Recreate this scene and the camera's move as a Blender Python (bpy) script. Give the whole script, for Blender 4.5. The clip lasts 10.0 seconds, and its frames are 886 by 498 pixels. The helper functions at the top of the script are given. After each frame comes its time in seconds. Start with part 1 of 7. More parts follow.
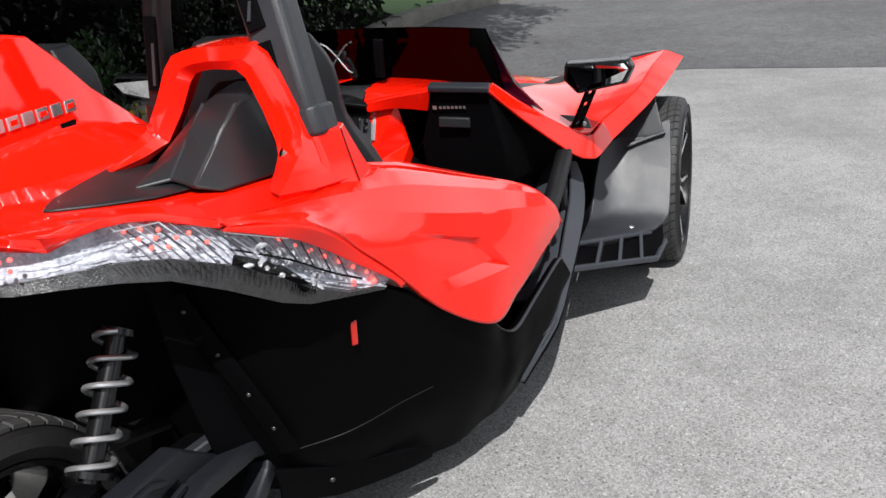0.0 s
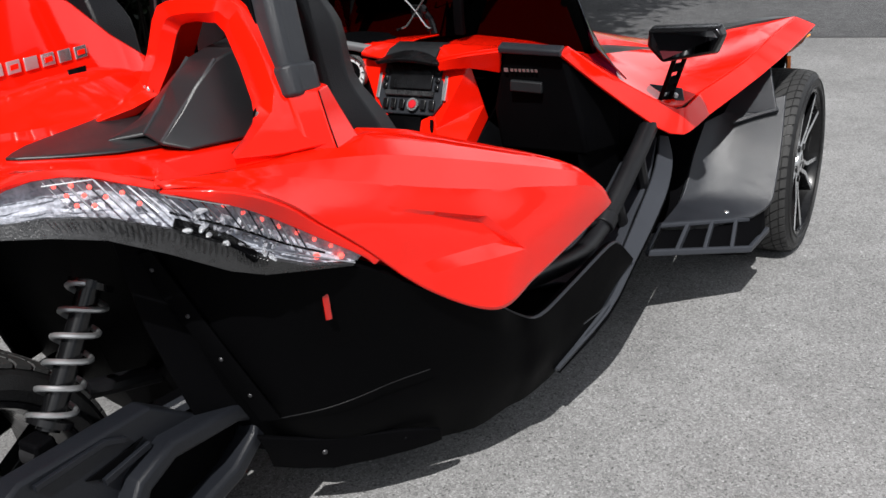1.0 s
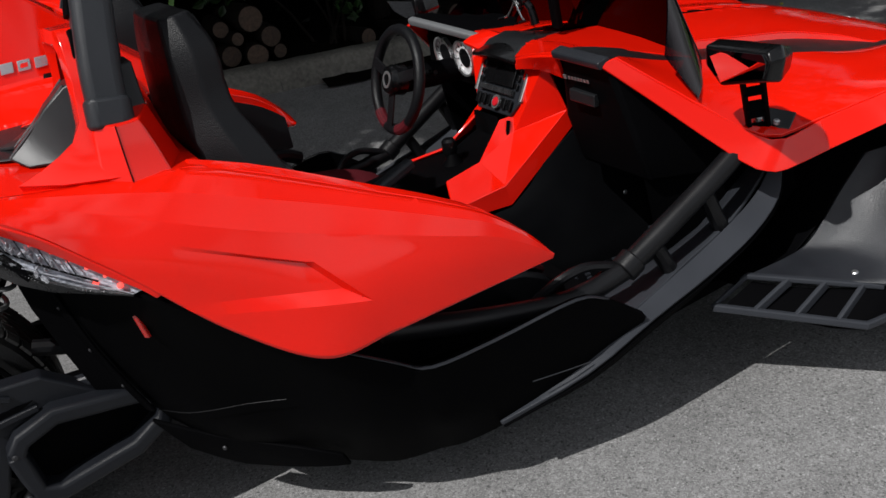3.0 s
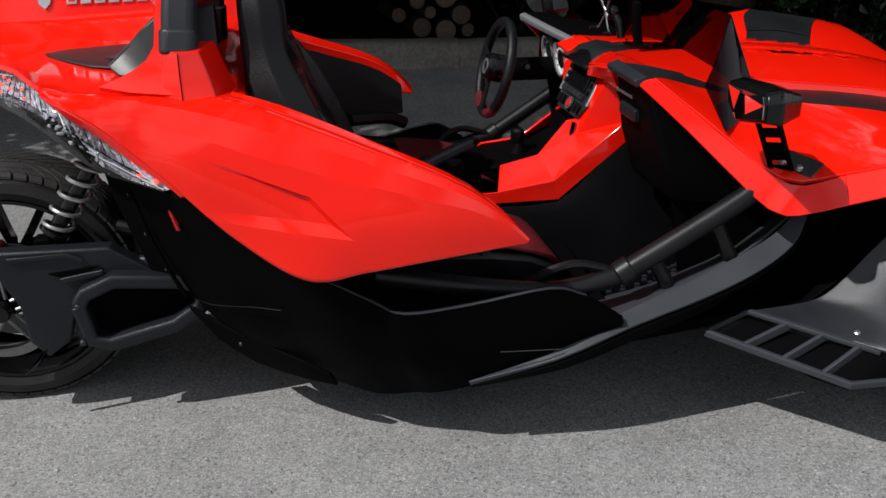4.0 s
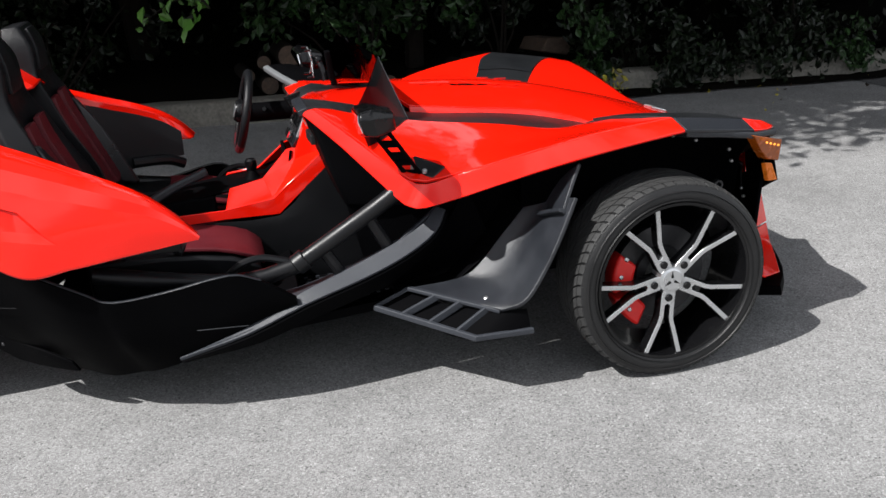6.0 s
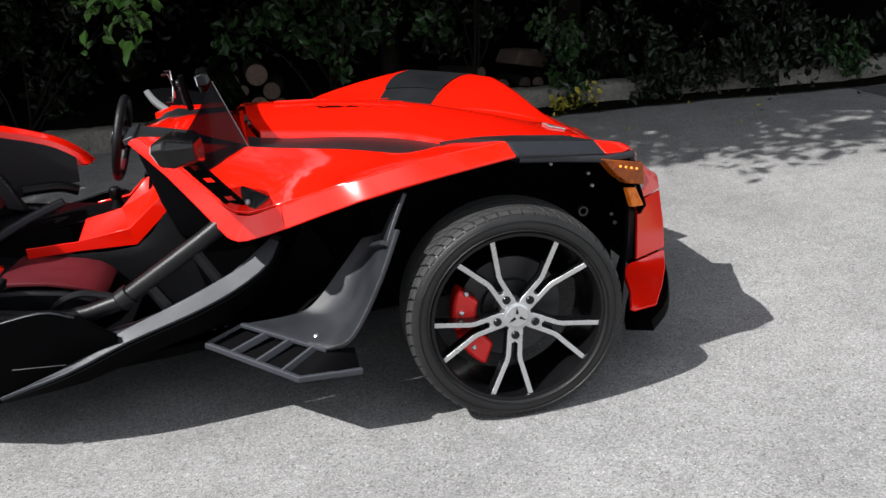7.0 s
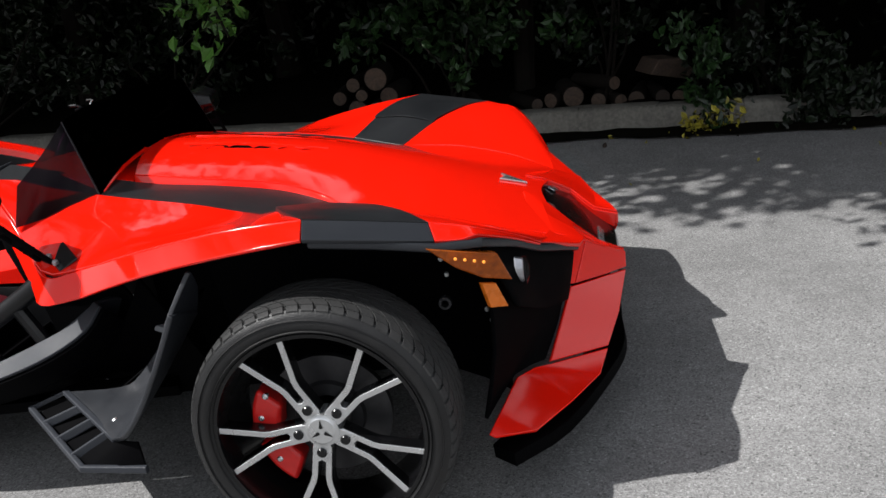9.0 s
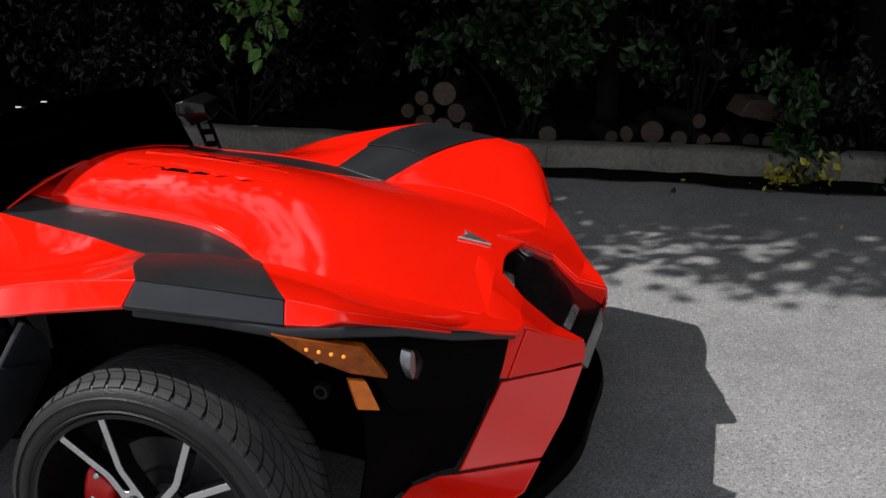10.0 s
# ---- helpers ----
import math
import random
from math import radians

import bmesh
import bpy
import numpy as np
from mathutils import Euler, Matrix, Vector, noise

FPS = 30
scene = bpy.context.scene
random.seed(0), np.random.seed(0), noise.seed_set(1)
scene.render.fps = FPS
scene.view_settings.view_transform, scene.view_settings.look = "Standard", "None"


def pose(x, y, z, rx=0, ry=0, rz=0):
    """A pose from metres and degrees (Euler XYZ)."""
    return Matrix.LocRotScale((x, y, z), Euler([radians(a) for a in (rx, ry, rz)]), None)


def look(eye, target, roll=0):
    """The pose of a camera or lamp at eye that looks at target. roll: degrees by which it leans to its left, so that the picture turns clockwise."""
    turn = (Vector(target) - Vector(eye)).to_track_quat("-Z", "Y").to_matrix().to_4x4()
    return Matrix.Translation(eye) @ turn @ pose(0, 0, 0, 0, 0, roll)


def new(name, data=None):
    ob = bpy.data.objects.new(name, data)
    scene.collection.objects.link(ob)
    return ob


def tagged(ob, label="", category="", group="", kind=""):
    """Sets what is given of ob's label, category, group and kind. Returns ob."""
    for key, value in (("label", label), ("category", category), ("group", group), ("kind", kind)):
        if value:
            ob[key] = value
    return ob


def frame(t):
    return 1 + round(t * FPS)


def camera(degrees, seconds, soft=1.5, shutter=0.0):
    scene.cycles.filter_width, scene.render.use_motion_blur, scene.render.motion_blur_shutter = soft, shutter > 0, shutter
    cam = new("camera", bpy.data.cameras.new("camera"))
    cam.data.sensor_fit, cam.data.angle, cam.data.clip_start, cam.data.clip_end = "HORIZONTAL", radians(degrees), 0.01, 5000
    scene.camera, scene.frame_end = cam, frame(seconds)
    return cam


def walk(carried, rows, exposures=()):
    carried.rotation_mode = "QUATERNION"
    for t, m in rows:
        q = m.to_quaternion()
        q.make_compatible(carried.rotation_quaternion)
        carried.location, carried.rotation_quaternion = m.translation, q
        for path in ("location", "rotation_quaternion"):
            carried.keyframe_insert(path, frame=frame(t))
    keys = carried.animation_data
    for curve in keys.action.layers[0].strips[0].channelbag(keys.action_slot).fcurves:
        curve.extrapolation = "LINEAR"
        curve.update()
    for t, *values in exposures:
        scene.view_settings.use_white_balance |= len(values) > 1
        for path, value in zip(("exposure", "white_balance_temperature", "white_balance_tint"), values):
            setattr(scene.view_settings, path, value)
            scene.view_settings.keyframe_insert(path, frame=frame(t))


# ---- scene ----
cam = camera(51.8, 10.0)
PATH = [
    (0, (-0.886, -1.262, 1.39), (0.871, -0.605, 0.696), -5.2),
    (0.5, (-0.825, -1.412, 1.39), (0.87, -0.615, 0.69), -3.0),
    (1, (-0.617, -1.522, 1.358), (0.942, -0.523, 0.602), -4.8),
    (1.5, (-0.353, -1.636, 1.401), (1.082, -0.49, 0.608), -5.4),
    (2, (-0.127, -1.912, 1.408), (1.06, -0.498, 0.64), -2.4),
    (2.2, (-0.037, -1.982, 1.399), (1.039, -0.491, 0.611), -5.4),
    (3.3, (0.527, -2.302, 1.41), (1.159, -0.588, 0.598), -5.3),
    (3.5, (0.62, -2.388, 1.403), (1.13, -0.639, 0.577), -2.4),
    (4, (0.734, -2.582, 1.408), (1.083, -0.775, 0.625), -1.5),
    (4.5, (0.764, -2.864, 1.405), (1.025, -1.039, 0.632), -2.7),
    (5, (0.867, -3.094, 1.44), (1.141, -1.235, 0.756), -4.6),
    (5.5, (1.107, -3.342, 1.439), (1.407, -1.472, 0.797), -1.2),
    (6, (1.37, -3.356, 1.418), (1.81, -1.523, 0.749), -4.3),
    (6.2, (1.497, -3.341, 1.398), (1.984, -1.506, 0.767), -3.5),
    (7.3, (2.304, -3.33, 1.365), (2.557, -1.45, 0.732), -6.7),
    (7.5, (2.415, -3.339, 1.386), (2.679, -1.458, 0.76), -6.5),
    (8, (2.754, -3.137, 1.395), (3.023, -1.256, 0.77), -3.2),
    (8.5, (3.105, -3.018, 1.371), (3.038, -1.105, 0.795), -3.6),
    (9, (3.333, -2.798, 1.344), (3.016, -0.919, 0.737), -7.2),
    (9.5, (3.521, -2.502, 1.349), (3.163, -0.65, 0.684), -5.7),
    (10, (3.763, -2.268, 1.34), (3.165, -0.449, 0.764), -3.4),
]
EXPOSURE = [(0.0, 0.45), (1.0, 0.2), (2.0, -0.05), (3.5, -0.5), (4.0, -0.2), (4.5, -0.15), (5.0, 0.15), (6.0, 0.5), (7.5, 0.6), (8.5, 0.5), (9.0, 0.25), (9.5, 0.22), (10.0, 0.05)]
walk(cam, [(t, look(eye, target, roll)) for t, eye, target, roll in PATH], EXPOSURE)

# ---- world, sun, exposure ----
world = bpy.data.worlds.new("sky")
scene.world = world
world.use_nodes = True
wn = world.node_tree.nodes
sky = wn.new("ShaderNodeTexSky")
sky.sky_type = "NISHITA"
sky.sun_disc = False
sky.dust_density = 1.6
SUN = Vector((-0.80, -0.30, 1.0)).normalized()
sky.sun_elevation = math.asin(SUN.z)
sky.sun_rotation = math.atan2(SUN.x, SUN.y)
# broken white cloud over the whole sky
wl = world.node_tree.links
sky_at, cloud, cover, veil = wn.new("ShaderNodeTexCoord"), wn.new("ShaderNodeTexNoise"), wn.new("ShaderNodeMapRange"), wn.new("ShaderNodeMix")
cloud.inputs["Scale"].default_value, cloud.inputs["Detail"].default_value, cloud.inputs["Roughness"].default_value = 1.9, 6, 0.55
cover.inputs["From Min"].default_value, cover.inputs["From Max"].default_value = 0.43, 0.60
cover.inputs["To Min"].default_value, cover.inputs["To Max"].default_value = 0.12, 0.85
veil.data_type = "RGBA"
veil.inputs[7].default_value = (36.0, 37.0, 39.0, 1)
wl.new(sky_at.outputs["Generated"], cloud.inputs["Vector"])
wl.new(cloud.outputs["Fac"], cover.inputs["Value"])
wl.new(cover.outputs[0], veil.inputs[0])
wl.new(sky.outputs[0], veil.inputs[6])
wl.new(veil.outputs[2], wn["Background"].inputs[0])
wn["Background"].inputs[1].default_value = 0.032
sun_data = bpy.data.lights.new("sun", "SUN")
sun_data.energy = 5.0
sun_data.angle = radians(0.5)
sun_data.color = (1.0, 0.985, 0.965)
sun = new("sun", sun_data)
sun.matrix_world = look(SUN * 30, (0, 0, 0))

# ---- materials ----


def mat(name, base, rough=0.5, metal=0.0, vary=0.12, scale=8.0, bump=0.0, bump_scale=60.0, coat=0.0, rough_vary=0.08, spec=0.5, obj_random=0.0):
    """A surface with colour and gloss varied at two scales and a fine relief."""
    m = bpy.data.materials.new(name)
    m.use_nodes = True
    n, k = m.node_tree.nodes, m.node_tree.links
    b = n["Principled BSDF"]
    b.inputs["Metallic"].default_value = metal
    b.inputs["Coat Weight"].default_value = coat
    b.inputs["Coat Roughness"].default_value = 0.07
    b.inputs["Coat IOR"].default_value = 1.53
    b.inputs["Specular IOR Level"].default_value = spec
    tc = n.new("ShaderNodeTexCoord")
    big, fine = n.new("ShaderNodeTexNoise"), n.new("ShaderNodeTexNoise")
    big.inputs["Scale"].default_value, big.inputs["Detail"].default_value = scale, 3
    fine.inputs["Scale"].default_value, fine.inputs["Detail"].default_value = bump_scale, 4
    for t in (big, fine):
        k.new(tc.outputs["Object"], t.inputs["Vector"])
    mix = n.new("ShaderNodeMath")
    mix.operation = "MULTIPLY_ADD"
    mix.inputs[1].default_value, mix.inputs[2].default_value = 0.5, 0.0
    k.new(fine.outputs["Fac"], mix.inputs[0])
    add = n.new("ShaderNodeMath")
    add.operation = "MULTIPLY_ADD"
    add.inputs[1].default_value = 0.5
    k.new(big.outputs["Fac"], add.inputs[0])
    k.new(mix.outputs[0], add.inputs[2])
    ramp = n.new("ShaderNodeMapRange")
    ramp.inputs["From Min"].default_value, ramp.inputs["From Max"].default_value = 0.3, 0.7
    ramp.inputs["To Min"].default_value, ramp.inputs["To Max"].default_value = 1 - vary, 1 + vary
    k.new(add.outputs[0], ramp.inputs["Value"])
    hsv = n.new("ShaderNodeHueSaturation")
    hsv.inputs["Color"].default_value = (*base, 1)
    last = ramp.outputs[0]
    if obj_random:
        oi = n.new("ShaderNodeObjectInfo")
        r2 = n.new("ShaderNodeMapRange")
        r2.inputs["To Min"].default_value, r2.inputs["To Max"].default_value = 1 - obj_random, 1 + obj_random
        k.new(oi.outputs["Random"], r2.inputs["Value"])
        mul = n.new("ShaderNodeMath")
        mul.operation = "MULTIPLY"
        k.new(last, mul.inputs[0])
        k.new(r2.outputs[0], mul.inputs[1])
        last = mul.outputs[0]
    k.new(last, hsv.inputs["Value"])
    k.new(hsv.outputs["Color"], b.inputs["Base Color"])
    rr = n.new("ShaderNodeMapRange")
    rr.inputs["From Min"].default_value, rr.inputs["From Max"].default_value = 0.3, 0.7
    rr.inputs["To Min"].default_value, rr.inputs["To Max"].default_value = max(0.02, rough - rough_vary), rough + rough_vary
    k.new(big.outputs["Fac"], rr.inputs["Value"])
    k.new(rr.outputs[0], b.inputs["Roughness"])
    if bump:
        bp = n.new("ShaderNodeBump")
        bp.inputs["Strength"].default_value, bp.inputs["Distance"].default_value = bump, 0.004
        k.new(fine.outputs["Fac"], bp.inputs["Height"])
        k.new(bp.outputs[0], b.inputs["Normal"])
    return m


def glassy(name, tint, rough=0.03, clear=0.6):
    """Tinted plastic sheet: a clear layer that lets light through and a gloss on top."""
    m = bpy.data.materials.new(name)
    m.use_nodes = True
    n, k = m.node_tree.nodes, m.node_tree.links
    n.remove(n["Principled BSDF"])
    tr, gl, mx = n.new("ShaderNodeBsdfTransparent"), n.new("ShaderNodeBsdfGlossy"), n.new("ShaderNodeMixShader")
    tr.inputs[0].default_value = (*tint, 1)
    gl.inputs["Roughness"].default_value = rough
    fr, power, span_ = n.new("ShaderNodeLayerWeight"), n.new("ShaderNodeMath"), n.new("ShaderNodeMath")
    fr.inputs["Blend"].default_value = 0.5
    power.operation, span_.operation = "POWER", "MULTIPLY_ADD"
    power.inputs[1].default_value = 4.5
    span_.inputs[1].default_value, span_.inputs[2].default_value = 0.6, 0.012
    k.new(fr.outputs["Facing"], power.inputs[0])
    k.new(power.outputs[0], span_.inputs[0])
    k.new(span_.outputs[0], mx.inputs[0])
    k.new(tr.outputs[0], mx.inputs[1])
    k.new(gl.outputs[0], mx.inputs[2])
    k.new(mx.outputs[0], n["Material Output"].inputs["Surface"])
    return m


RED = mat("red_gloss_paint", (0.82, 0.0095, 0.0024), 0.40, vary=0.03, scale=3, bump_scale=300, coat=1.0, rough_vary=0.03, spec=0.0)
BLACK = mat("black_satin_plastic", (0.0018, 0.0018, 0.0021), 0.5, vary=0.25, scale=5, bump=0.15, bump_scale=700, spec=0.015)
GREY = mat("dark_grey_plastic", (0.018, 0.020, 0.0245), 0.36, vary=0.15, scale=6, bump=0.2, bump_scale=600, spec=0.4)
HOOP = mat("charcoal_hoop_plastic", (0.024, 0.026, 0.030), 0.42, vary=0.15, scale=6, bump=0.2, bump_scale=600, spec=0.3)
BLADE = mat("sill_blade_plastic", (0.032, 0.035, 0.042), 0.42, vary=0.15, scale=6, bump=0.2, bump_scale=600, spec=0.25)
DEFLECT = mat("satin_deflector_plastic", (0.016, 0.018, 0.0225), 0.42, vary=0.4, scale=9, bump=0.3, bump_scale=420, spec=0.6)
ARM = mat("charcoal_arm_plastic", (0.009, 0.0102, 0.0135), 0.42, vary=0.2, scale=6, bump=0.25, bump_scale=500, spec=0.3)
MATTE = mat("matte_black_wrap", (0.010, 0.011, 0.0125), 0.40, vary=0.15, scale=5, bump=0.12, bump_scale=900, spec=0.5)
RUBBER = mat("tyre_rubber", (0.011, 0.011, 0.0115), 0.45, vary=0.3, scale=12, bump=0.3, bump_scale=250, spec=0.35)
# same rubber as the sidewall, lightened for the sun on the tread
TREAD = mat("sunlit_tread_rubber", (0.032, 0.032, 0.032), 0.6, vary=0.3, scale=14, bump=0.4, bump_scale=250, spec=0.3)
# gauge lip made paler than its hood: the sun on it is painted
LIP = mat("sunlit_lip_grey", (0.13, 0.135, 0.14), 0.5, vary=0.12, bump=0.2, bump_scale=500, spec=0.3)
GLOSSBLACK = mat("gloss_black_metal", (0.004, 0.004, 0.0045), 0.25, vary=0.1, coat=0.3, spec=0.2)
SILVER = mat("machined_aluminium", (0.62, 0.63, 0.64), 0.28, metal=0.9, vary=0.06, bump_scale=200)
STEEL = mat("spring_steel", (0.42, 0.43, 0.44), 0.35, metal=0.8, vary=0.1)
CALIPER = mat("red_caliper_paint", (0.66, 0.016, 0.014), 0.35, vary=0.08)
TUBE = mat("black_frame_tube", (0.006, 0.006, 0.007), 0.36, vary=0.2, bump=0.1, bump_scale=300, spec=0.3)
AMBER = mat("amber_plastic", (0.34, 0.070, 0.003), 0.25, vary=0.35, scale=30, coat=0.15, spec=0.2)
REDLENS = mat("red_reflector", (0.45, 0.008, 0.004), 0.2, vary=0.1, coat=0.6)
SEATBLACK = mat("black_vinyl", (0.0055, 0.0058, 0.007), 0.42, vary=0.2, bump=0.3, bump_scale=400, spec=0.25)
SEATRED = mat("dark_red_vinyl", (0.095, 0.010, 0.015), 0.5, vary=0.15, bump=0.25, bump_scale=400, spec=0.25)
SMOKE = glassy("smoked_windshield", (0.014, 0.007, 0.010))
WING = glassy("smoked_side_wing", (0.22, 0.09, 0.19))
CLEAR = glassy("clear_lens", (0.86, 0.86, 0.88), 0.05)

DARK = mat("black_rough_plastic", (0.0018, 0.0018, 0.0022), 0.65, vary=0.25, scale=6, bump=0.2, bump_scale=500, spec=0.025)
PULLEY = mat("dull_pulley_steel", (0.17, 0.17, 0.175), 0.4, metal=0.7, vary=0.2)
DARKSTEEL = mat("dark_brake_steel", (0.05, 0.05, 0.053), 0.4, metal=0.7, vary=0.2)
CALIPER_DARK = mat("dark_red_caliper", (0.06, 0.005, 0.006), 0.4, vary=0.1)
AMBER_DULL = mat("orange_reflector", (0.70, 0.16, 0.01), 0.3, vary=0.15, scale=40)
CHROME = mat("bright_reflector", (0.60, 0.63, 0.68), 0.30, metal=0.0, vary=0.6, scale=34, bump=0.4, bump_scale=150)
# opaque pale colour that gives the lamp facets their sparkle
CRYSTAL = mat("pale_glint_plastic", (0.42, 0.43, 0.45), 0.12, metal=0.0, vary=0.6, scale=90, bump=0.8, bump_scale=220)
SMOKED = mat("smoked_grey_plastic", (0.022, 0.0225, 0.024), 0.30, vary=0.5, scale=60, bump=0.3, bump_scale=300, spec=0.7)
WHITE = mat("white_reflector", (0.75, 0.75, 0.76), 0.3, vary=0.05)
REDMARK = mat("bright_red_plastic", (0.55, 0.01, 0.02), 0.4, vary=0.1)


def glow(name, colour, strength):
    m = mat(name, colour, 0.3)
    b = m.node_tree.nodes["Principled BSDF"]
    b.inputs["Emission Color"].default_value = (*colour, 1)
    b.inputs["Emission Strength"].default_value = strength
    return m


DIODE = glow("lit_red_diode", (1.0, 0.09, 0.07), 2.6)
DIODE_AMBER = glow("lit_amber_diode", (1.0, 0.34, 0.04), 0.4)

SEATVINYL = mat("glossy_black_vinyl", (0.012, 0.0125, 0.0145), 0.30, vary=0.2, bump=0.25, bump_scale=350)
PANEL = mat("charcoal_panel", (0.003, 0.0032, 0.0039), 0.5, vary=0.2, bump=0.25, bump_scale=600, spec=0.12)
MIRROR = mat("mirror_glass", (0.85, 0.86, 0.88), 0.02, metal=1.0, vary=0.02, rough_vary=0.0)

# ---- mesh helpers ----


def cr(p, n):
    """Points of a list, with n steps from each to the next along a smooth curve."""
    p = [Vector(q) for q in p]
    if n <= 1 or len(p) < 3:
        return [a.lerp(b, i / n) for a, b in zip(p, p[1:]) for i in range(n)] + [p[-1]]
    out = []
    for i in range(len(p) - 1):
        a, b = p[i], p[i + 1]
        pa = p[i - 1] if i else a * 2 - b
        pb = p[i + 2] if i + 2 < len(p) else b * 2 - a
        for j in range(n):
            t = j / n
            out.append(0.5 * (2 * a + (b - pa) * t + (2 * pa - 5 * a + 4 * b - pb) * t * t + (3 * a - pa - 3 * b + pb) * t ** 3))
    out.append(p[-1])
    return out


def loft(rows, su=1, sv=1, bm=None):
    """A sheet over rows of points."""
    bm = bm or bmesh.new()
    across = [cr(r, sv) for r in rows]
    cols = [cr(c, su) for c in zip(*across)]
    grid = [[bm.verts.new(v) for v in c] for c in cols]
    for a, b in zip(grid, grid[1:]):
        for i in range(len(a) - 1):
            q = [a[i], b[i], b[i + 1], a[i + 1]]
            if len({tuple(round(x, 5) for x in v.co) for v in q}) > 2:
                bm.faces.new(q)
    return bm


def side(rows, s):
    """Rows or points given as x, outward, z laid on one side: s is -1 for the right, 1 for the left."""
    if isinstance(rows[0], (int, float)):
        return (rows[0], rows[1] * s, rows[2])
    return [side(r, s) for r in rows]


def finish(ob, angle=35):
    me = ob.data
    me.polygons.foreach_set("use_smooth", [True] * len(me.polygons))
    me.set_sharp_from_angle(angle=radians(angle))
    return ob


def part(name, bm, material, parent=None, label="", thick=0.0, bevel=0.0, angle=35, weld=True):
    """One mesh object under a thing or a part."""
    if weld:
        bmesh.ops.remove_doubles(bm, verts=bm.verts, dist=1e-5)
    bmesh.ops.recalc_face_normals(bm, faces=bm.faces)
    me = bpy.data.meshes.new(name)
    bm.to_mesh(me)
    bm.free()
    me.materials.append(material)
    ob = new(name, me)
    if parent:
        ob.parent = parent
    finish(ob, angle)
    if thick:
        so = ob.modifiers.new("thickness", "SOLIDIFY")
        so.thickness, so.offset, so.use_even_offset = thick, 0, True
    if bevel:
        be = ob.modifiers.new("edges", "BEVEL")
        be.width, be.segments, be.limit_method, be.angle_limit = bevel, 2, "ANGLE", radians(30)
    if thick or bevel:
        wn_ = ob.modifiers.new("normals", "WEIGHTED_NORMAL")
        wn_.keep_sharp, wn_.weight, wn_.mode = True, 60, "FACE_AREA"
    if label:
        ob["label"] = label
    return ob


def polygon(points, bm=None):
    bm = bm or bmesh.new()
    bm.faces.new([bm.verts.new(p) for p in points])
    return bm


def prism(points, shift, bm=None):
    """A flat outline pushed along shift."""
    bm = bm or bmesh.new()
    shift = Vector(shift)
    a = [bm.verts.new(p) for p in points]
    b = [bm.verts.new(Vector(p) + shift) for p in points]
    bm.faces.new(a)
    bm.faces.new(b[::-1])
    for i in range(len(a)):
        j = (i + 1) % len(a)
        bm.faces.new((a[i], b[i], b[j], a[j]))
    return bm


def box(size, m=None, bm=None):
    bm = bm or bmesh.new()
    made = bmesh.ops.create_cube(bm, size=1)["verts"]
    bmesh.ops.transform(bm, matrix=(m or Matrix()) @ Matrix.Diagonal((*size, 1)), verts=made)
    return bm


def rod(path, radius, segs=12, smooth=4, bm=None, caps=True):
    """A round bar along a path; radius may be a list, one for each point."""
    bm = bm or bmesh.new()
    pts = cr(path, smooth) if len(path) > 2 else [Vector(p) for p in path]
    n = len(pts)
    up, rings = None, []
    for i, p in enumerate(pts):
        d = (pts[min(i + 1, n - 1)] - pts[max(i - 1, 0)]).normalized()
        if up is None:
            up = d.orthogonal().normalized()
        up = (up - d * up.dot(d)).normalized()
        w = d.cross(up)
        r = radius if not isinstance(radius, (list, tuple)) else float(np.interp(i / max(1, n - 1), np.linspace(0, 1, len(radius)), radius))
        rings.append([bm.verts.new(p + r * (math.cos(a) * up + math.sin(a) * w)) for a in np.linspace(0, 2 * math.pi, segs, endpoint=False)])
    for a, b in zip(rings, rings[1:]):
        for i in range(segs):
            bm.faces.new((a[i], a[(i + 1) % segs], b[(i + 1) % segs], b[i]))
    if caps:
        bm.faces.new(rings[0][::-1])
        bm.faces.new(rings[-1])
    return bm


def lathe(profile, segs=64, bm=None, closed=False, m=None):
    """A profile of (radius, along y) turned round the y axis."""
    bm = bm or bmesh.new()
    rings = []
    for a in np.linspace(0, 2 * math.pi, segs, endpoint=False):
        rings.append([bm.verts.new(Vector((r * math.cos(a), y, r * math.sin(a)))) for r, y in profile])
    np_ = len(profile)
    for i in range(segs):
        a, b = rings[i], rings[(i + 1) % segs]
        for j in range(np_ if closed else np_ - 1):
            k = (j + 1) % np_
            bm.faces.new((a[j], a[k], b[k], b[j]))
    if m:
        bmesh.ops.transform(bm, matrix=m, verts=[v for r in rings for v in r])
    return bm


def thing(name, label, category, at=(0, 0, 0), group=""):
    return tagged(new(name), label, category, group)

# ---- ground, kerb and wood ----


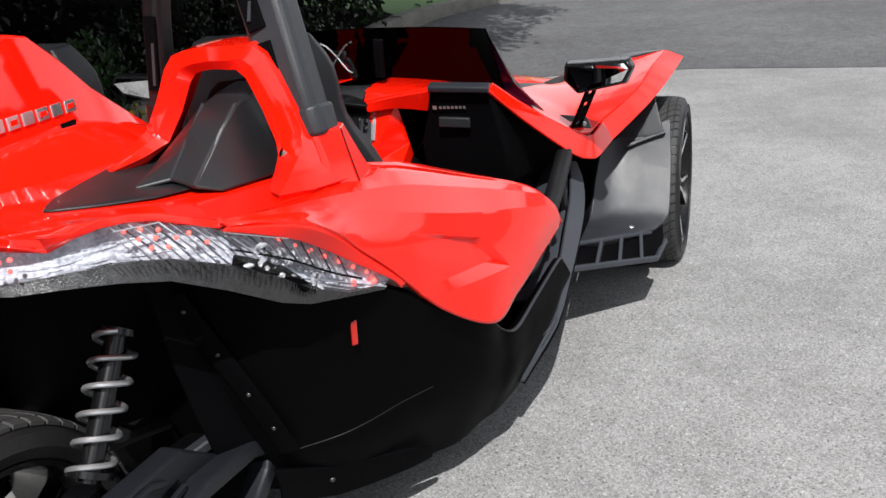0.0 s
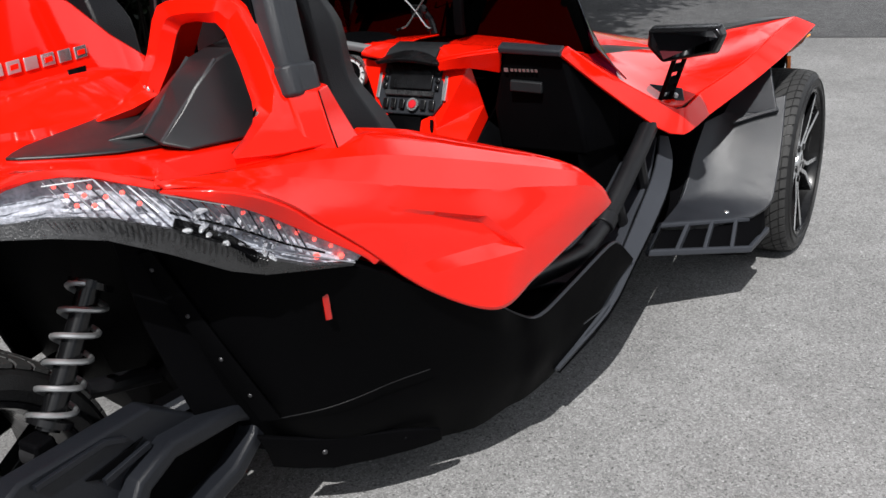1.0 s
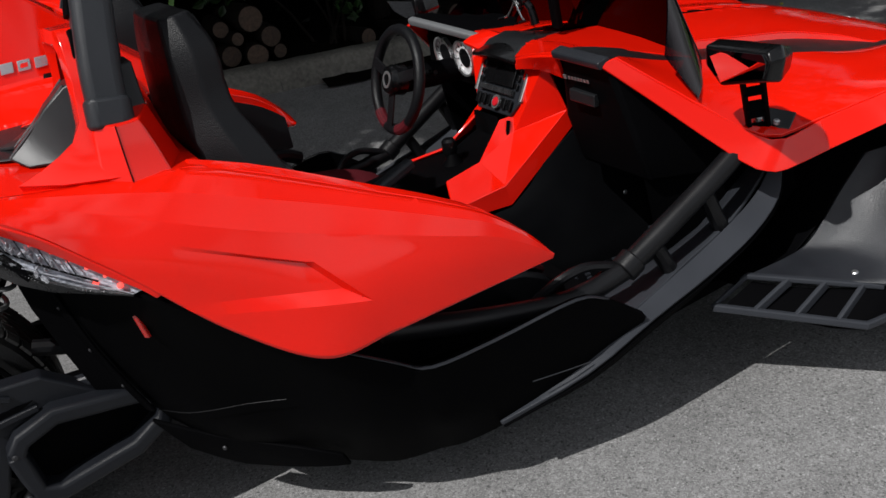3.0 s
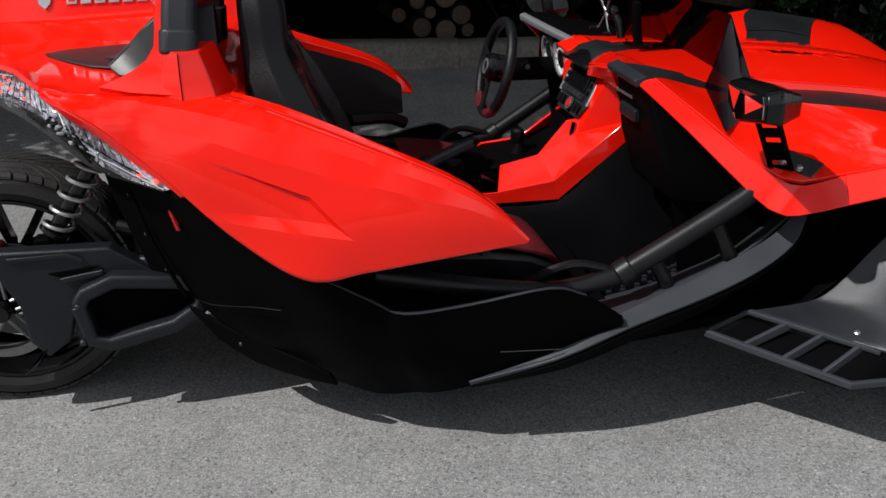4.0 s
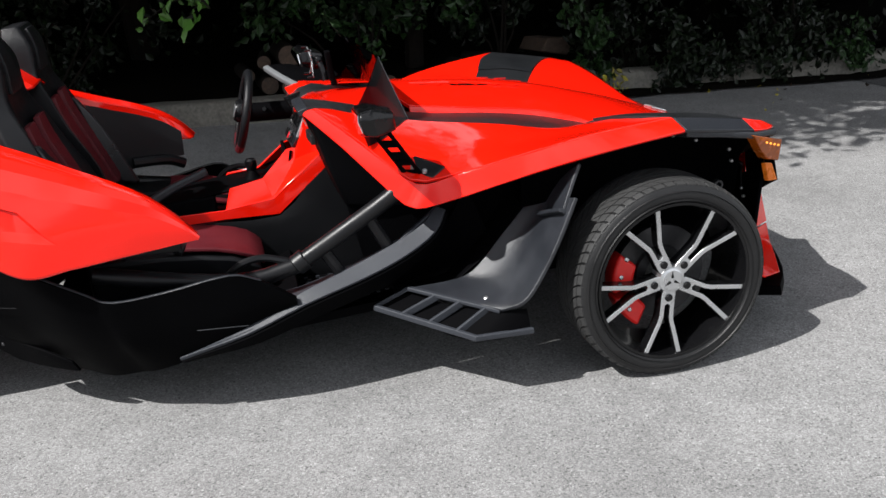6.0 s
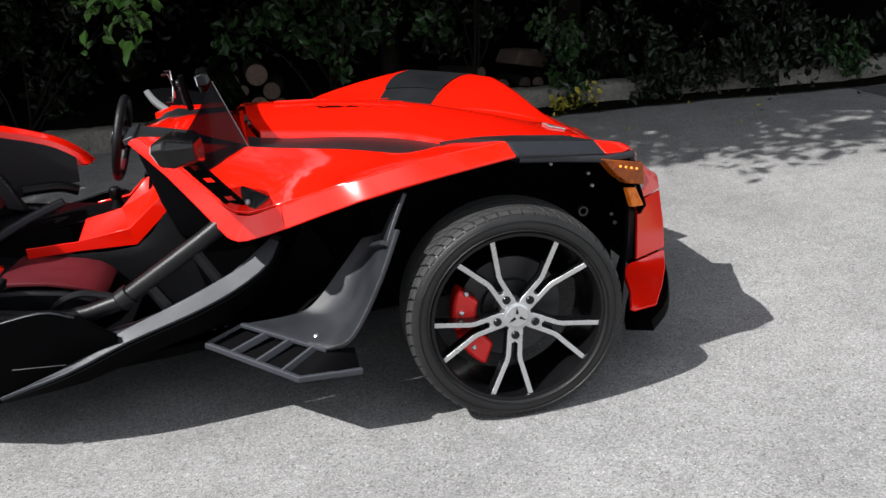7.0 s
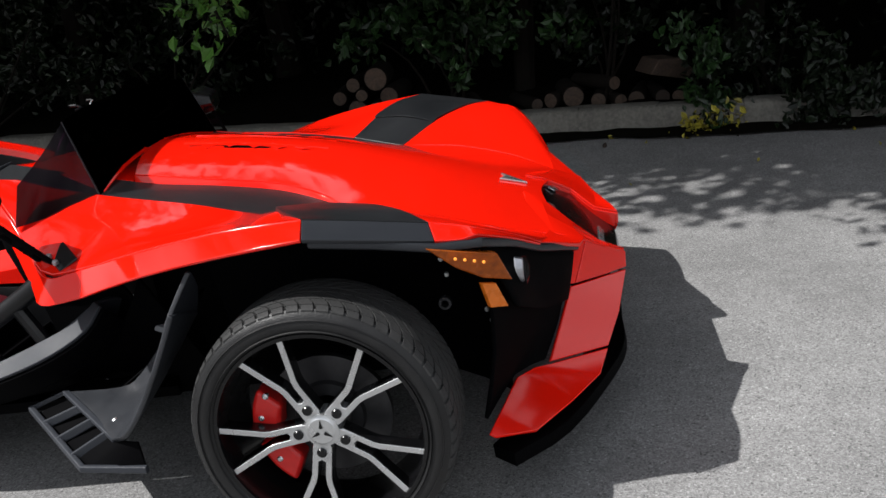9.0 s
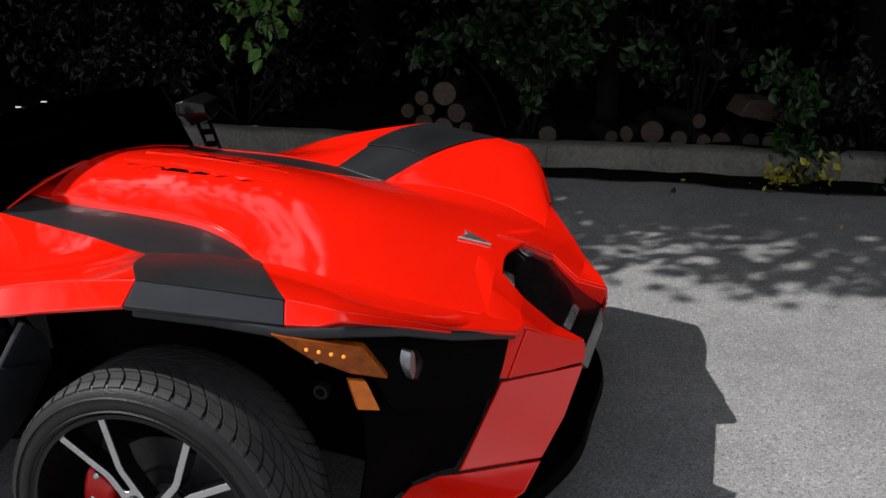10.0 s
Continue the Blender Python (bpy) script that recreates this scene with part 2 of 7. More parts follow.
def ground_mat(name, base, speck, scale, stain):
    """Asphalt: stones of several greys in a dark binder, with worn patches and a few stains."""
    m = mat(name, base, 0.85, vary=0.05, scale=0.5, bump=0.6, bump_scale=260, rough_vary=0.05, spec=0.25)
    n, k = m.node_tree.nodes, m.node_tree.links
    b = n["Principled BSDF"]
    last = b.inputs["Base Color"].links[0].from_socket
    tc = n.new("ShaderNodeTexCoord")

    def times(value):
        nonlocal last
        mx = n.new("ShaderNodeMix")
        mx.data_type, mx.blend_type = "RGBA", "MULTIPLY"
        mx.inputs[0].default_value = 1.0
        k.new(last, mx.inputs[6])
        k.new(value, mx.inputs[7])
        last = mx.outputs[2]

    def span(value, a, b_, lo, hi):
        r = n.new("ShaderNodeMapRange")
        r.inputs["From Min"].default_value, r.inputs["From Max"].default_value = a, b_
        r.inputs["To Min"].default_value, r.inputs["To Max"].default_value = lo, hi
        k.new(value, r.inputs["Value"])
        return r.outputs[0]

    for sc, amount in ((scale, speck), (scale * 2.3, speck * 0.7)):
        v = n.new("ShaderNodeTexVoronoi")
        v.inputs["Scale"].default_value = sc
        k.new(tc.outputs["Object"], v.inputs["Vector"])
        sep = n.new("ShaderNodeSeparateColor")
        k.new(v.outputs["Color"], sep.inputs[0])
        times(span(sep.outputs[0], 0, 1, 1 - amount, 1 + amount))
        times(span(sep.outputs[1], 0.93, 0.95, 1.0, 1.35))
        times(span(sep.outputs[2], 0.95, 0.97, 1.0, 0.55))
    for sc, lo, hi, detail in ((0.35, 0.84, 1.12, 5), (1.8, 0.90, 1.08, 6), (9.0, 1 - stain, 1 + stain, 4)):
        t = n.new("ShaderNodeTexNoise")
        t.inputs["Scale"].default_value, t.inputs["Detail"].default_value = sc, detail
        k.new(tc.outputs["Object"], t.inputs["Vector"])
        times(span(t.outputs["Fac"], 0.35, 0.65, lo, hi))
    k.new(last, b.inputs["Base Color"])
    return m


PAVE = ground_mat("light_asphalt", (0.217, 0.2155, 0.2145), 0.26, 190, 0.06)
ROAD = ground_mat("dark_asphalt", (0.088, 0.088, 0.090), 0.35, 110, 0.12)
CONCRETE = mat("weathered_concrete", (0.150, 0.143, 0.124), 0.85, vary=0.50, scale=3.5, bump=0.8, bump_scale=45)
# soil kept well below its real tone to carry the trees' shade
SOIL = mat("shade_darkened_mould", (0.005, 0.0044, 0.0034), 0.95, vary=0.4, scale=3, bump=0.8, bump_scale=30, spec=0.02)


def rise(y):
    """Height of the ground, which is level under the vehicle and climbs gently to the kerb."""
    return float(np.interp(y, [0.5, 0.9, 1.3, 3.6, 5.0, 60], [0, 0.008, 0.036, 0.216, 0.30, 0.5]))


YS = [-300, -60, -20, -8, -3, 0, 0.5, 0.7, 0.9, 1.1, 1.3, 2.0, 2.6, 3.2, 4.0, 6.0, 20, 60, 300]
rows = [[(x, y, rise(y)) for y in YS] for x in (-300, -60, -20, -8, -3, 0, 3, 6, 9, 14, 25, 60, 300)]
ground = tagged(part("ground", loft(rows), PAVE), "light grey worn asphalt parking ground", "ground", kind="structure")


def seam(y):
    """The x of the seam in the asphalt, which turns towards the kerb."""
    return float(np.interp(y, [-120, -2.1, -0.75, 0.3, 1.1, 1.7, 2.05, 2.6], [-3.3, 6.71, 6.86, 6.76, 6.42, 6.11, 6.04, 5.92]))


rows = [[(seam(y) + (x - 6.86), y, rise(y) + 0.004) for y in (-120, -60, -20, -8, -3, -2.1, -0.75, 0, 0.3, 0.5, 0.9, 1.1, 1.3, 1.7, 2.05, 2.6)] for x in (6.86, 8, 10, 14, 25, 60, 250)]
road = tagged(part("road", loft(rows), ROAD), "darker patched asphalt beyond a straight seam", "road", kind="structure")
KERB = [(-20, 6.4), (-8, 4.75), (-2, 3.92), (-0.3, 3.60), (1, 3.33), (1.75, 3.17), (2.7, 3.04), (3.5, 2.95), (4.1, 2.84), (5, 2.71), (6, 2.52), (7, 2.52), (9, 2.66), (11, 2.42), (14, 1.7), (20, 0.8), (40, -5)]
line = cr([(x, y, rise(y)) for x, y in KERB], 4)


def beside(profile, pts):
    """Rows across a line on the ground: each profile entry is a shift to the left of it and a height above it."""
    out = []
    for i, p in enumerate(pts):
        d = (pts[min(i + 1, len(pts) - 1)] - pts[max(i - 1, 0)]).normalized()
        q = Vector((-d.y, d.x, 0)).normalized()
        out.append([p + q * a + Vector((0, 0, h)) for a, h in profile])
    return out


# the kerb in cast lengths with open joints
kerb = tagged(new("kerb"), "low weathered concrete kerb cast in lengths", "kerb", kind="structure")
fine = cr([(x, y, rise(y)) for x, y in KERB], 12)
rng = np.random.default_rng(8)
for i in range(0, len(fine) - 9, 9):
    seg = fine[i:i + 10]
    if seg[0].x < -9 or seg[-1].x > 22:
        continue
    a = seg[0].lerp(seg[1], 0.02)
    pts = [a] + seg[1:9] + [seg[8].lerp(seg[9], 0.985)]
    h = 0.155 + rng.uniform(-0.006, 0.008)
    bm = loft(beside([(0.0, -0.06), (0.008, 0.05), (0.016, h - 0.018), (0.034, h), (0.11, h + 0.005), (0.19, h), (0.20, -0.06)], pts))
    for v in bm.verts:
        p = v.co * 9.0
        v.co += Vector((0, 1, 0.6)) * (0.006 * noise.noise(p) + 0.004 * noise.noise(p * 3))
    part("kerb_stone", bm, CONCRETE, kerb, "", 0, 0, 60)
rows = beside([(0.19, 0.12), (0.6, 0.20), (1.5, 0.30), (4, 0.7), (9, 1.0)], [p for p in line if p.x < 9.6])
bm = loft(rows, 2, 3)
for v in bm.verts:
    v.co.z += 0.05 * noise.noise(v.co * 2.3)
tagged(part("wood_floor", bm, SOIL), "bare soil under the trees, deep shade in its colour", "soil", kind="structure")
# ragged strip of gutter dirt, the kerb-foot shade painted in with it
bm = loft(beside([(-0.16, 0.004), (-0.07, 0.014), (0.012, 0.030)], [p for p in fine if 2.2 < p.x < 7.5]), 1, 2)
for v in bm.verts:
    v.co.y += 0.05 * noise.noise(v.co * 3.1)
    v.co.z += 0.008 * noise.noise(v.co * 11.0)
tagged(part("gutter_dirt_shade", bm, SOIL), "dirt and leaf mould along the kerb, shade in its colour", "dirt", kind="structure")
GRASS = mat("sunlit_grass", (0.07, 0.15, 0.025), 0.8, vary=0.35, scale=6, bump=0.8, bump_scale=80)
verge = [p for p in line if p.x > 8.2]
tagged(part("grass_verge", loft(beside([(0.19, 0.13), (1.5, 0.18), (6, 0.3), (30, 0.5)], verge), 1, 2), GRASS), "sunlit mown grass verge behind the kerb", "grass", kind="structure")


def leaf_mat(name, base, vary, rough=0.45):
    m = mat(name, base, rough, vary=0.2, scale=2, spec=0.4)
    n, k = m.node_tree.nodes, m.node_tree.links
    geo = n.new("ShaderNodeNewGeometry")
    r = n.new("ShaderNodeMapRange")
    r.inputs["To Min"].default_value, r.inputs["To Max"].default_value = 1 - vary, 1 + vary
    k.new(geo.outputs["Random Per Island"], r.inputs["Value"])
    hue = next(x for x in n if x.bl_idname == "ShaderNodeHueSaturation")
    k.new(r.outputs[0], hue.inputs["Value"])
    return m


# LEAF and IVY lie far below real leaf colour: deep shade is in them
LEAF = leaf_mat("shade_darkened_leaves", (0.0044, 0.0105, 0.0026), 0.6)
IVY = leaf_mat("shade_darkened_ivy", (0.0145, 0.039, 0.009), 0.6)
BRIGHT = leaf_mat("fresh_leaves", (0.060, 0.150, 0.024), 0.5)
YELLOW = leaf_mat("yellow_leaves", (0.30, 0.26, 0.03), 0.5)
BARK = mat("dark_bark", (0.009, 0.007, 0.0055), 0.9, vary=0.4, scale=6, bump=1.0, bump_scale=25, spec=0.15)
WOODEND = mat("cut_wood_end", (0.055, 0.036, 0.025), 0.8, vary=0.55, scale=22, bump=0.6, bump_scale=70, obj_random=0.55)


def leaf_mesh(name, centres, size, material, seed, droop=0.0):
    """Many small folded leaves of six corners each, at the given places."""
    g = np.random.default_rng(seed)
    c = np.asarray(centres, float)
    n = len(c)
    a = g.normal(size=(n, 3)) + (0, 0, -droop)
    a /= np.linalg.norm(a, axis=1)[:, None]
    b = np.cross(a, g.normal(size=(n, 3)))
    b /= np.linalg.norm(b, axis=1)[:, None]
    nn = np.cross(a, b)
    ln = size * g.uniform(0.6, 1.3, (n, 1))
    wd = ln * 0.30
    v = np.stack([c - a * ln * 0.5, c - a * ln * 0.12 + b * wd + nn * wd * 0.4, c + a * ln * 0.2 + b * wd * 0.8 + nn * wd * 0.4, c + a * ln * 0.5 - nn * wd * 0.3, c + a * ln * 0.2 - b * wd * 0.8 + nn * wd * 0.4, c - a * ln * 0.12 - b * wd + nn * wd * 0.4], 1).reshape(-1, 3)
    i = np.arange(n)[:, None] * 6
    f = np.concatenate([i + [0, 1, 2], i + [0, 2, 3], i + [0, 3, 4], i + [0, 4, 5]], 1).reshape(-1, 3)
    me = bpy.data.meshes.new(name)
    me.from_pydata(v.tolist(), [], f.tolist())
    me.materials.append(material)
    return new(name, me)


def kerb_y(x):
    return np.interp(x, [k[0] for k in KERB], [k[1] for k in KERB])


rng = np.random.default_rng(3)
# tree canopy that throws its shade over the kerb and the ground before it
n = 140000
gx = rng.uniform(-9, 11.6, n)
edge = np.interp(gx, [-9, -1, 1.5, 3, 4.2, 6, 13], [3.3, 2.0, 1.55, 1.4, 1.2, 1.15, 1.3])
wob = 0.30 * np.sin(gx * 2.1) + 0.22 * np.sin(gx * 4.7 + 1) + 0.15 * np.sin(gx * 9.1)
gy = edge + wob * 0.6 + rng.beta(1.2, 1.0, n) * 7.5
h = 1.8 + rng.uniform(0, 1, n) * (0.3 + 0.42 * (gy - edge))
keep = gy > edge + wob * 0.6 + 0.98 + 0.25 * np.sin(gx * 6.3 + gy * 3) * rng.uniform(0, 1, n)
P = np.stack([gx[keep] + SUN.x / SUN.z * h[keep], gy[keep] + SUN.y / SUN.z * h[keep], h[keep]], 1)
tagged(leaf_mesh("canopy", P, 0.19, LEAF, 5), "dense tree canopy overhanging the kerb, shade in its leaf colour", "canopy", kind="stuff")
# sparse outer twigs, higher up, that dapple the light before the shade
near, leaves = 1900, 46000
fx = rng.uniform(-9, 11.6, near)
fy = np.interp(fx, [-9, -1, 1.5, 3, 4.2, 6, 13], [3.3, 2.0, 1.55, 1.4, 1.2, 1.15, 1.3]) + 2.0 - rng.beta(1.0, 1.5, near) * 1.95
fh = rng.uniform(3.2, 6.0, near)
pick = rng.integers(0, near, leaves)
spread = rng.normal(size=(leaves, 3)) * (0.17, 0.11, 0.2)
P = np.stack([fx[pick] + SUN.x / SUN.z * fh[pick], fy[pick] + SUN.y / SUN.z * fh[pick], fh[pick]], 1) + spread
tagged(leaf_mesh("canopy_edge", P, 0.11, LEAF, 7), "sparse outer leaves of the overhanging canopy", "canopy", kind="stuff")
# thin dark growth between the trunks
n = 16000
x = rng.uniform(-9, 9.4, n)
y = kerb_y(x) + 0.9 + rng.uniform(0, 1, n) ** 0.7 * 3.6
z = 0.3 + rng.uniform(0, 1, n) * 2.4
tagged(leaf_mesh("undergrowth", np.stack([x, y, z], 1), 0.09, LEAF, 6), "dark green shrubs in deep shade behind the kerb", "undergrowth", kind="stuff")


def bush(name, centre, radii, count, size, material, label, seed, droop=0.4):
    """A plant: a few stems and many small leaves in uneven tufts."""
    g = np.random.default_rng(seed)
    c = np.array(centre)
    tufts = c + g.normal(size=(max(6, count // 32), 3)) * np.array(radii) * 0.60
    pick = tufts[g.integers(0, len(tufts), count)]
    pts = pick + g.normal(size=(count, 3)) * max(0.042, min(radii) * 0.24)
    top = tagged(new(name), label, "plant")
    lf = leaf_mesh("foliage", pts, size, material, seed + 1, droop)
    lf.parent = top
    foot = Vector((c[0], kerb_y(c[0]) + 0.35, rise(c[1]) + 0.05))
    for t in tufts[:6]:
        q = Vector(t)
        part("stem", rod([tuple(foot + Vector((0.05 * g.normal(), 0.05 * g.normal(), 0))), tuple(foot.lerp(q, 0.5) + Vector((0.06, 0, 0.08))), tuple(q)], [0.012, 0.004], 6, 3), BARK, top)
    return top


bush("ivy_bush", (2.45, 3.60, 0.95), (0.60, 0.22, 0.42), 1500, 0.075, IVY, "broad ivy bush with mid green leaves in shade", 11)
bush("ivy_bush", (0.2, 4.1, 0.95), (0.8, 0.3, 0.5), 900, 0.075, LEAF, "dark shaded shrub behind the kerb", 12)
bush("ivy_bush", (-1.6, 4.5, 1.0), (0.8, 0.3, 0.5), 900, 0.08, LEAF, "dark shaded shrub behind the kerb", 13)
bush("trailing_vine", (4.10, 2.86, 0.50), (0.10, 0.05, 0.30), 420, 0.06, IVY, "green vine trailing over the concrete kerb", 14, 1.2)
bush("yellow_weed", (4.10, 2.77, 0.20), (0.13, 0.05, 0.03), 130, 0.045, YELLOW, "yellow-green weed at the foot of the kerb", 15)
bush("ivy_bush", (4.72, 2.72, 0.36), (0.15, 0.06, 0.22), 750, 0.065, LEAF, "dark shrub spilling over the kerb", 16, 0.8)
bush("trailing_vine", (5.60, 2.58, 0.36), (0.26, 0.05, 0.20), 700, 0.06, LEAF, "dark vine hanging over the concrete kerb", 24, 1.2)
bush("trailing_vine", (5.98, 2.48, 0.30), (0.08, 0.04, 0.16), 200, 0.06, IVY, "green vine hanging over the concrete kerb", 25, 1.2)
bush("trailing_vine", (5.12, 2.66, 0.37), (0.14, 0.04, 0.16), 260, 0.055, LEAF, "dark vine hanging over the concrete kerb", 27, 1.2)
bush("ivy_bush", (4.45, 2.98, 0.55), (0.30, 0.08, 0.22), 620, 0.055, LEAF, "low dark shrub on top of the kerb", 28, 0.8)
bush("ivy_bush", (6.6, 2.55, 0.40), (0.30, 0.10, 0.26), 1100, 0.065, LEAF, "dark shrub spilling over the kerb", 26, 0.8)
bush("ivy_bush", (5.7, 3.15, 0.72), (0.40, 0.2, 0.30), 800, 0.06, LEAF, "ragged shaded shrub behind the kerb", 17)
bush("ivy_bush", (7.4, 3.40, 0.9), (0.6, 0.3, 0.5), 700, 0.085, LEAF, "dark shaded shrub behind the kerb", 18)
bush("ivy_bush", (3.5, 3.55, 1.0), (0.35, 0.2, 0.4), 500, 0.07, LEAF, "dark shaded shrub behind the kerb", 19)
bush("ivy_bush", (9.3, 3.5, 0.9), (0.7, 0.4, 0.5), 1400, 0.09, IVY, "leafy shrub at the end of the wood", 20)
# hanging branch in front of the wood
branch = tagged(new("hanging_branch"), "low hanging branch with fresh green leaves", "branch")
limb = [(0.55, 3.3, 2.2), (0.95, 2.85, 1.72), (1.25, 2.45, 1.32), (1.44, 2.20, 1.06)]
part("limb", rod(limb, [0.02, 0.006], 8, 4), BARK, branch)
g = np.random.default_rng(21)
tips, pts = [], []
for i in range(22):
    a = Vector(cr(limb, 6)[6 + int(12 * i / 22)])
    b = a + Vector((g.uniform(-0.34, 0.24), g.uniform(-0.16, 0.12), g.uniform(-0.16, 0.03)))
    part("twig", rod([tuple(a), tuple(a.lerp(b, 0.5) + Vector((0, 0, 0.03))), tuple(b)], [0.005, 0.002], 5, 2), BARK, branch)
    for f in np.linspace(0.3, 1.05, 7):
        pts.append(tuple(a.lerp(b, f) + Vector(g.normal(size=3) * 0.02)))
lf = leaf_mesh("foliage", pts, 0.085, BRIGHT, 22, 1.0)
lf.parent = branch
# woodpile: each log a thing
for i, (x, dy, z, r, tilt) in enumerate((
    (1.96, 0.30, 0.625, 0.098, 4), (1.78, 0.34, 0.59, 0.062, -6), (1.85, 0.27, 0.525, 0.050, 10), (2.05, 0.26, 0.505, 0.078, -4), (1.80, 0.30, 0.425, 0.080, 3), (1.95, 0.27, 0.405, 0.085, -5), (2.10, 0.30, 0.40, 0.055, 6), (1.66, 0.36, 0.50, 0.060, 5),
    (2.66, 0.26, 0.375, 0.070, 12), (3.15, 0.28, 0.385, 0.060, -30), (3.30, 0.30, 0.395, 0.085, 8), (3.46, 0.26, 0.365, 0.060, -8), (3.60, 0.25, 0.355, 0.052, 20), (3.70, 0.27, 0.355, 0.065, -10), (3.86, 0.26, 0.36, 0.058, 6), (3.96, 0.28, 0.355, 0.050, -14), (3.57, 0.33, 0.46, 0.055, 35), (3.06, 0.25, 0.37, 0.050, 25),
)):
    y, r = float(kerb_y(x)) + dy, 0.86 * r
    log = part("log", lathe([(0, -0.003), (r * 0.93, -0.002), (r, 0.006), (r * 1.03, 0.12), (r * 0.98, 0.42), (0, 0.42)], 14), BARK, None, "", 0, 0, 40)
    log.matrix_world = pose(x, y, z - 0.03, 0, 0, tilt)
    tagged(log, "bark-covered firewood log with a pale sawn end", "log", "woodpile logs")
    part("sawn_end", lathe([(0, -0.006), (r * 0.90, -0.005), (r * 0.92, -0.001)], 14), WOODEND, log, "pale sawn end")
    log.rotation_euler[1] = 0.7 * i
split = part("split_wood", prism([(-0.14, 0, -0.05), (0.12, 0, -0.06), (0.16, 0, 0.0), (0.05, 0, 0.07), (-0.10, 0, 0.05)], (0.02, 0.30, 0.0)), WOODEND, None, "", 0, 0.01)
split.matrix_world = pose(3.93, float(kerb_y(3.93)) + 0.30, 0.50, 0, 12, 20)
tagged(split, "rough split chunk of reddish firewood", "log")
# trunks in the wood
for i, (x, dy, r, lean) in enumerate(((2.95, 0.75, 0.06, 0.05), (0.9, 1.6, 0.10, -0.04), (-1.0, 1.2, 0.09, 0.03), (4.6, 1.7, 0.11, 0.02), (6.4, 1.4, 0.08, -0.05), (8.0, 1.8, 0.12, 0.04))):
    y = float(kerb_y(x)) + dy
    tree = tagged(new("tree"), "slender dark tree trunk in the shaded wood", "tree", "trees of the wood")
    p = [(x + lean * k * 1.3, y + 0.04 * math.sin(k + i), 0.2 + k) for k in np.linspace(0, 4.6, 7)]
    part("trunk", rod(p, [r * 1.3, r, r * 0.6], 10, 3), BARK, tree)
    for j in range(4):
        a = Vector(p[3 + j % 3])
        part("limb", rod([tuple(a), tuple(a + Vector((0.5 * math.cos(j * 2 + i), 0.5 * math.sin(j * 2 + i), 0.5))), tuple(a + Vector((1.0 * math.cos(j * 2 + i), 1.0 * math.sin(j * 2 + i), 0.8)))], [r * 0.4, r * 0.12], 7, 3), BARK, tree)
# litter on the asphalt along the kerb
g = np.random.default_rng(31)
for i in range(26):
    x = g.uniform(2.6, 6.5)
    y = float(kerb_y(x)) - abs(g.normal()) * 0.35 - 0.05
    lf = leaf_mesh("fallen_leaf", [(0, 0, 0)], 0.035, YELLOW if i % 3 else WOODEND, 40 + i)
    lf.location = (x, y, rise(y) + 0.012)
    tagged(lf, "small dry fallen leaf on the asphalt", "leaf", "fallen leaves")
# near-black sheet, the unlit depth of the wood put into its colour
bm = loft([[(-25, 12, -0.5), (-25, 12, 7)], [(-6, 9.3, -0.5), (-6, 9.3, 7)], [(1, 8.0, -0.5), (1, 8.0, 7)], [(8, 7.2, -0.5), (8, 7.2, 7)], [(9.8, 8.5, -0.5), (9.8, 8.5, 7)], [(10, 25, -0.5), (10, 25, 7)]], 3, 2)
tagged(part("backdrop", bm, mat("deep_wood_shade", (0.0025, 0.0035, 0.0018), 0.95, vary=0.5, scale=1.5, spec=0.0)), "dark sheet standing in for shade deep in the wood", "backdrop", kind="structure")

# ---- the three-wheeled roadster: x ahead from the rear axle, y to its left ----
car = thing("three_wheeled_roadster", "glossy red open three-wheeled roadster with matte black trim parked on asphalt", "vehicle")


def both(name, rows, material, parent, label="", su=3, sv=3, thick=0.012, bevel=0.003, angle=35):
    """The same sheet on the right and on the left side."""
    return [part(name, loft(side(rows, s), su, sv), material, parent, label, thick, bevel, angle) for s in (-1, 1)]


def rings(sections, su=2, sv=1, caps=True):
    """A closed body over ring-shaped sections of equal length."""
    bm = bmesh.new()
    cols = [cr(c, su) for c in zip(*[cr(list(r) + [r[0]], sv)[:-1] for r in sections])]
    grid = [[bm.verts.new(v) for v in r] for r in zip(*cols)]
    for a, b in zip(grid, grid[1:]):
        for i in range(len(a)):
            j = (i + 1) % len(a)
            bm.faces.new((a[i], a[j], b[j], b[i]))
    if caps:
        bm.faces.new(grid[0][::-1])
        bm.faces.new(grid[-1])
    return bm


def sweep(path, ax, xh, nh, smooth=4, bm=None):
    """A bar of chamfered oblong section along a path; ax is the direction of its half width xh, nh its other half width."""
    bm = bm or bmesh.new()
    pts = cr(path, smooth)
    ax = Vector(ax).normalized()
    made = []
    for i, p in enumerate(pts):
        t = (pts[min(i + 1, len(pts) - 1)] - pts[max(i - 1, 0)]).normalized()
        a = (ax - t * ax.dot(t)).normalized()
        n = t.cross(a)
        c = 0.35 * min(xh, nh)
        made.append([bm.verts.new(p + a * u + n * v) for u, v in ((xh - c, nh), (-xh + c, nh), (-xh, nh - c), (-xh, -nh + c), (-xh + c, -nh), (xh - c, -nh), (xh, -nh + c), (xh, nh - c))])
    for a, b in zip(made, made[1:]):
        for i in range(8):
            bm.faces.new((a[i], a[(i + 1) % 8], b[(i + 1) % 8], b[i]))
    bm.faces.new(made[0][::-1])
    bm.faces.new(made[-1])
    return bm


def ball(at, r, bm=None, seg=8):
    bm = bm or bmesh.new()
    bmesh.ops.create_uvsphere(bm, u_segments=seg, v_segments=max(4, seg // 2), radius=r, matrix=Matrix.Translation(at))
    return bm


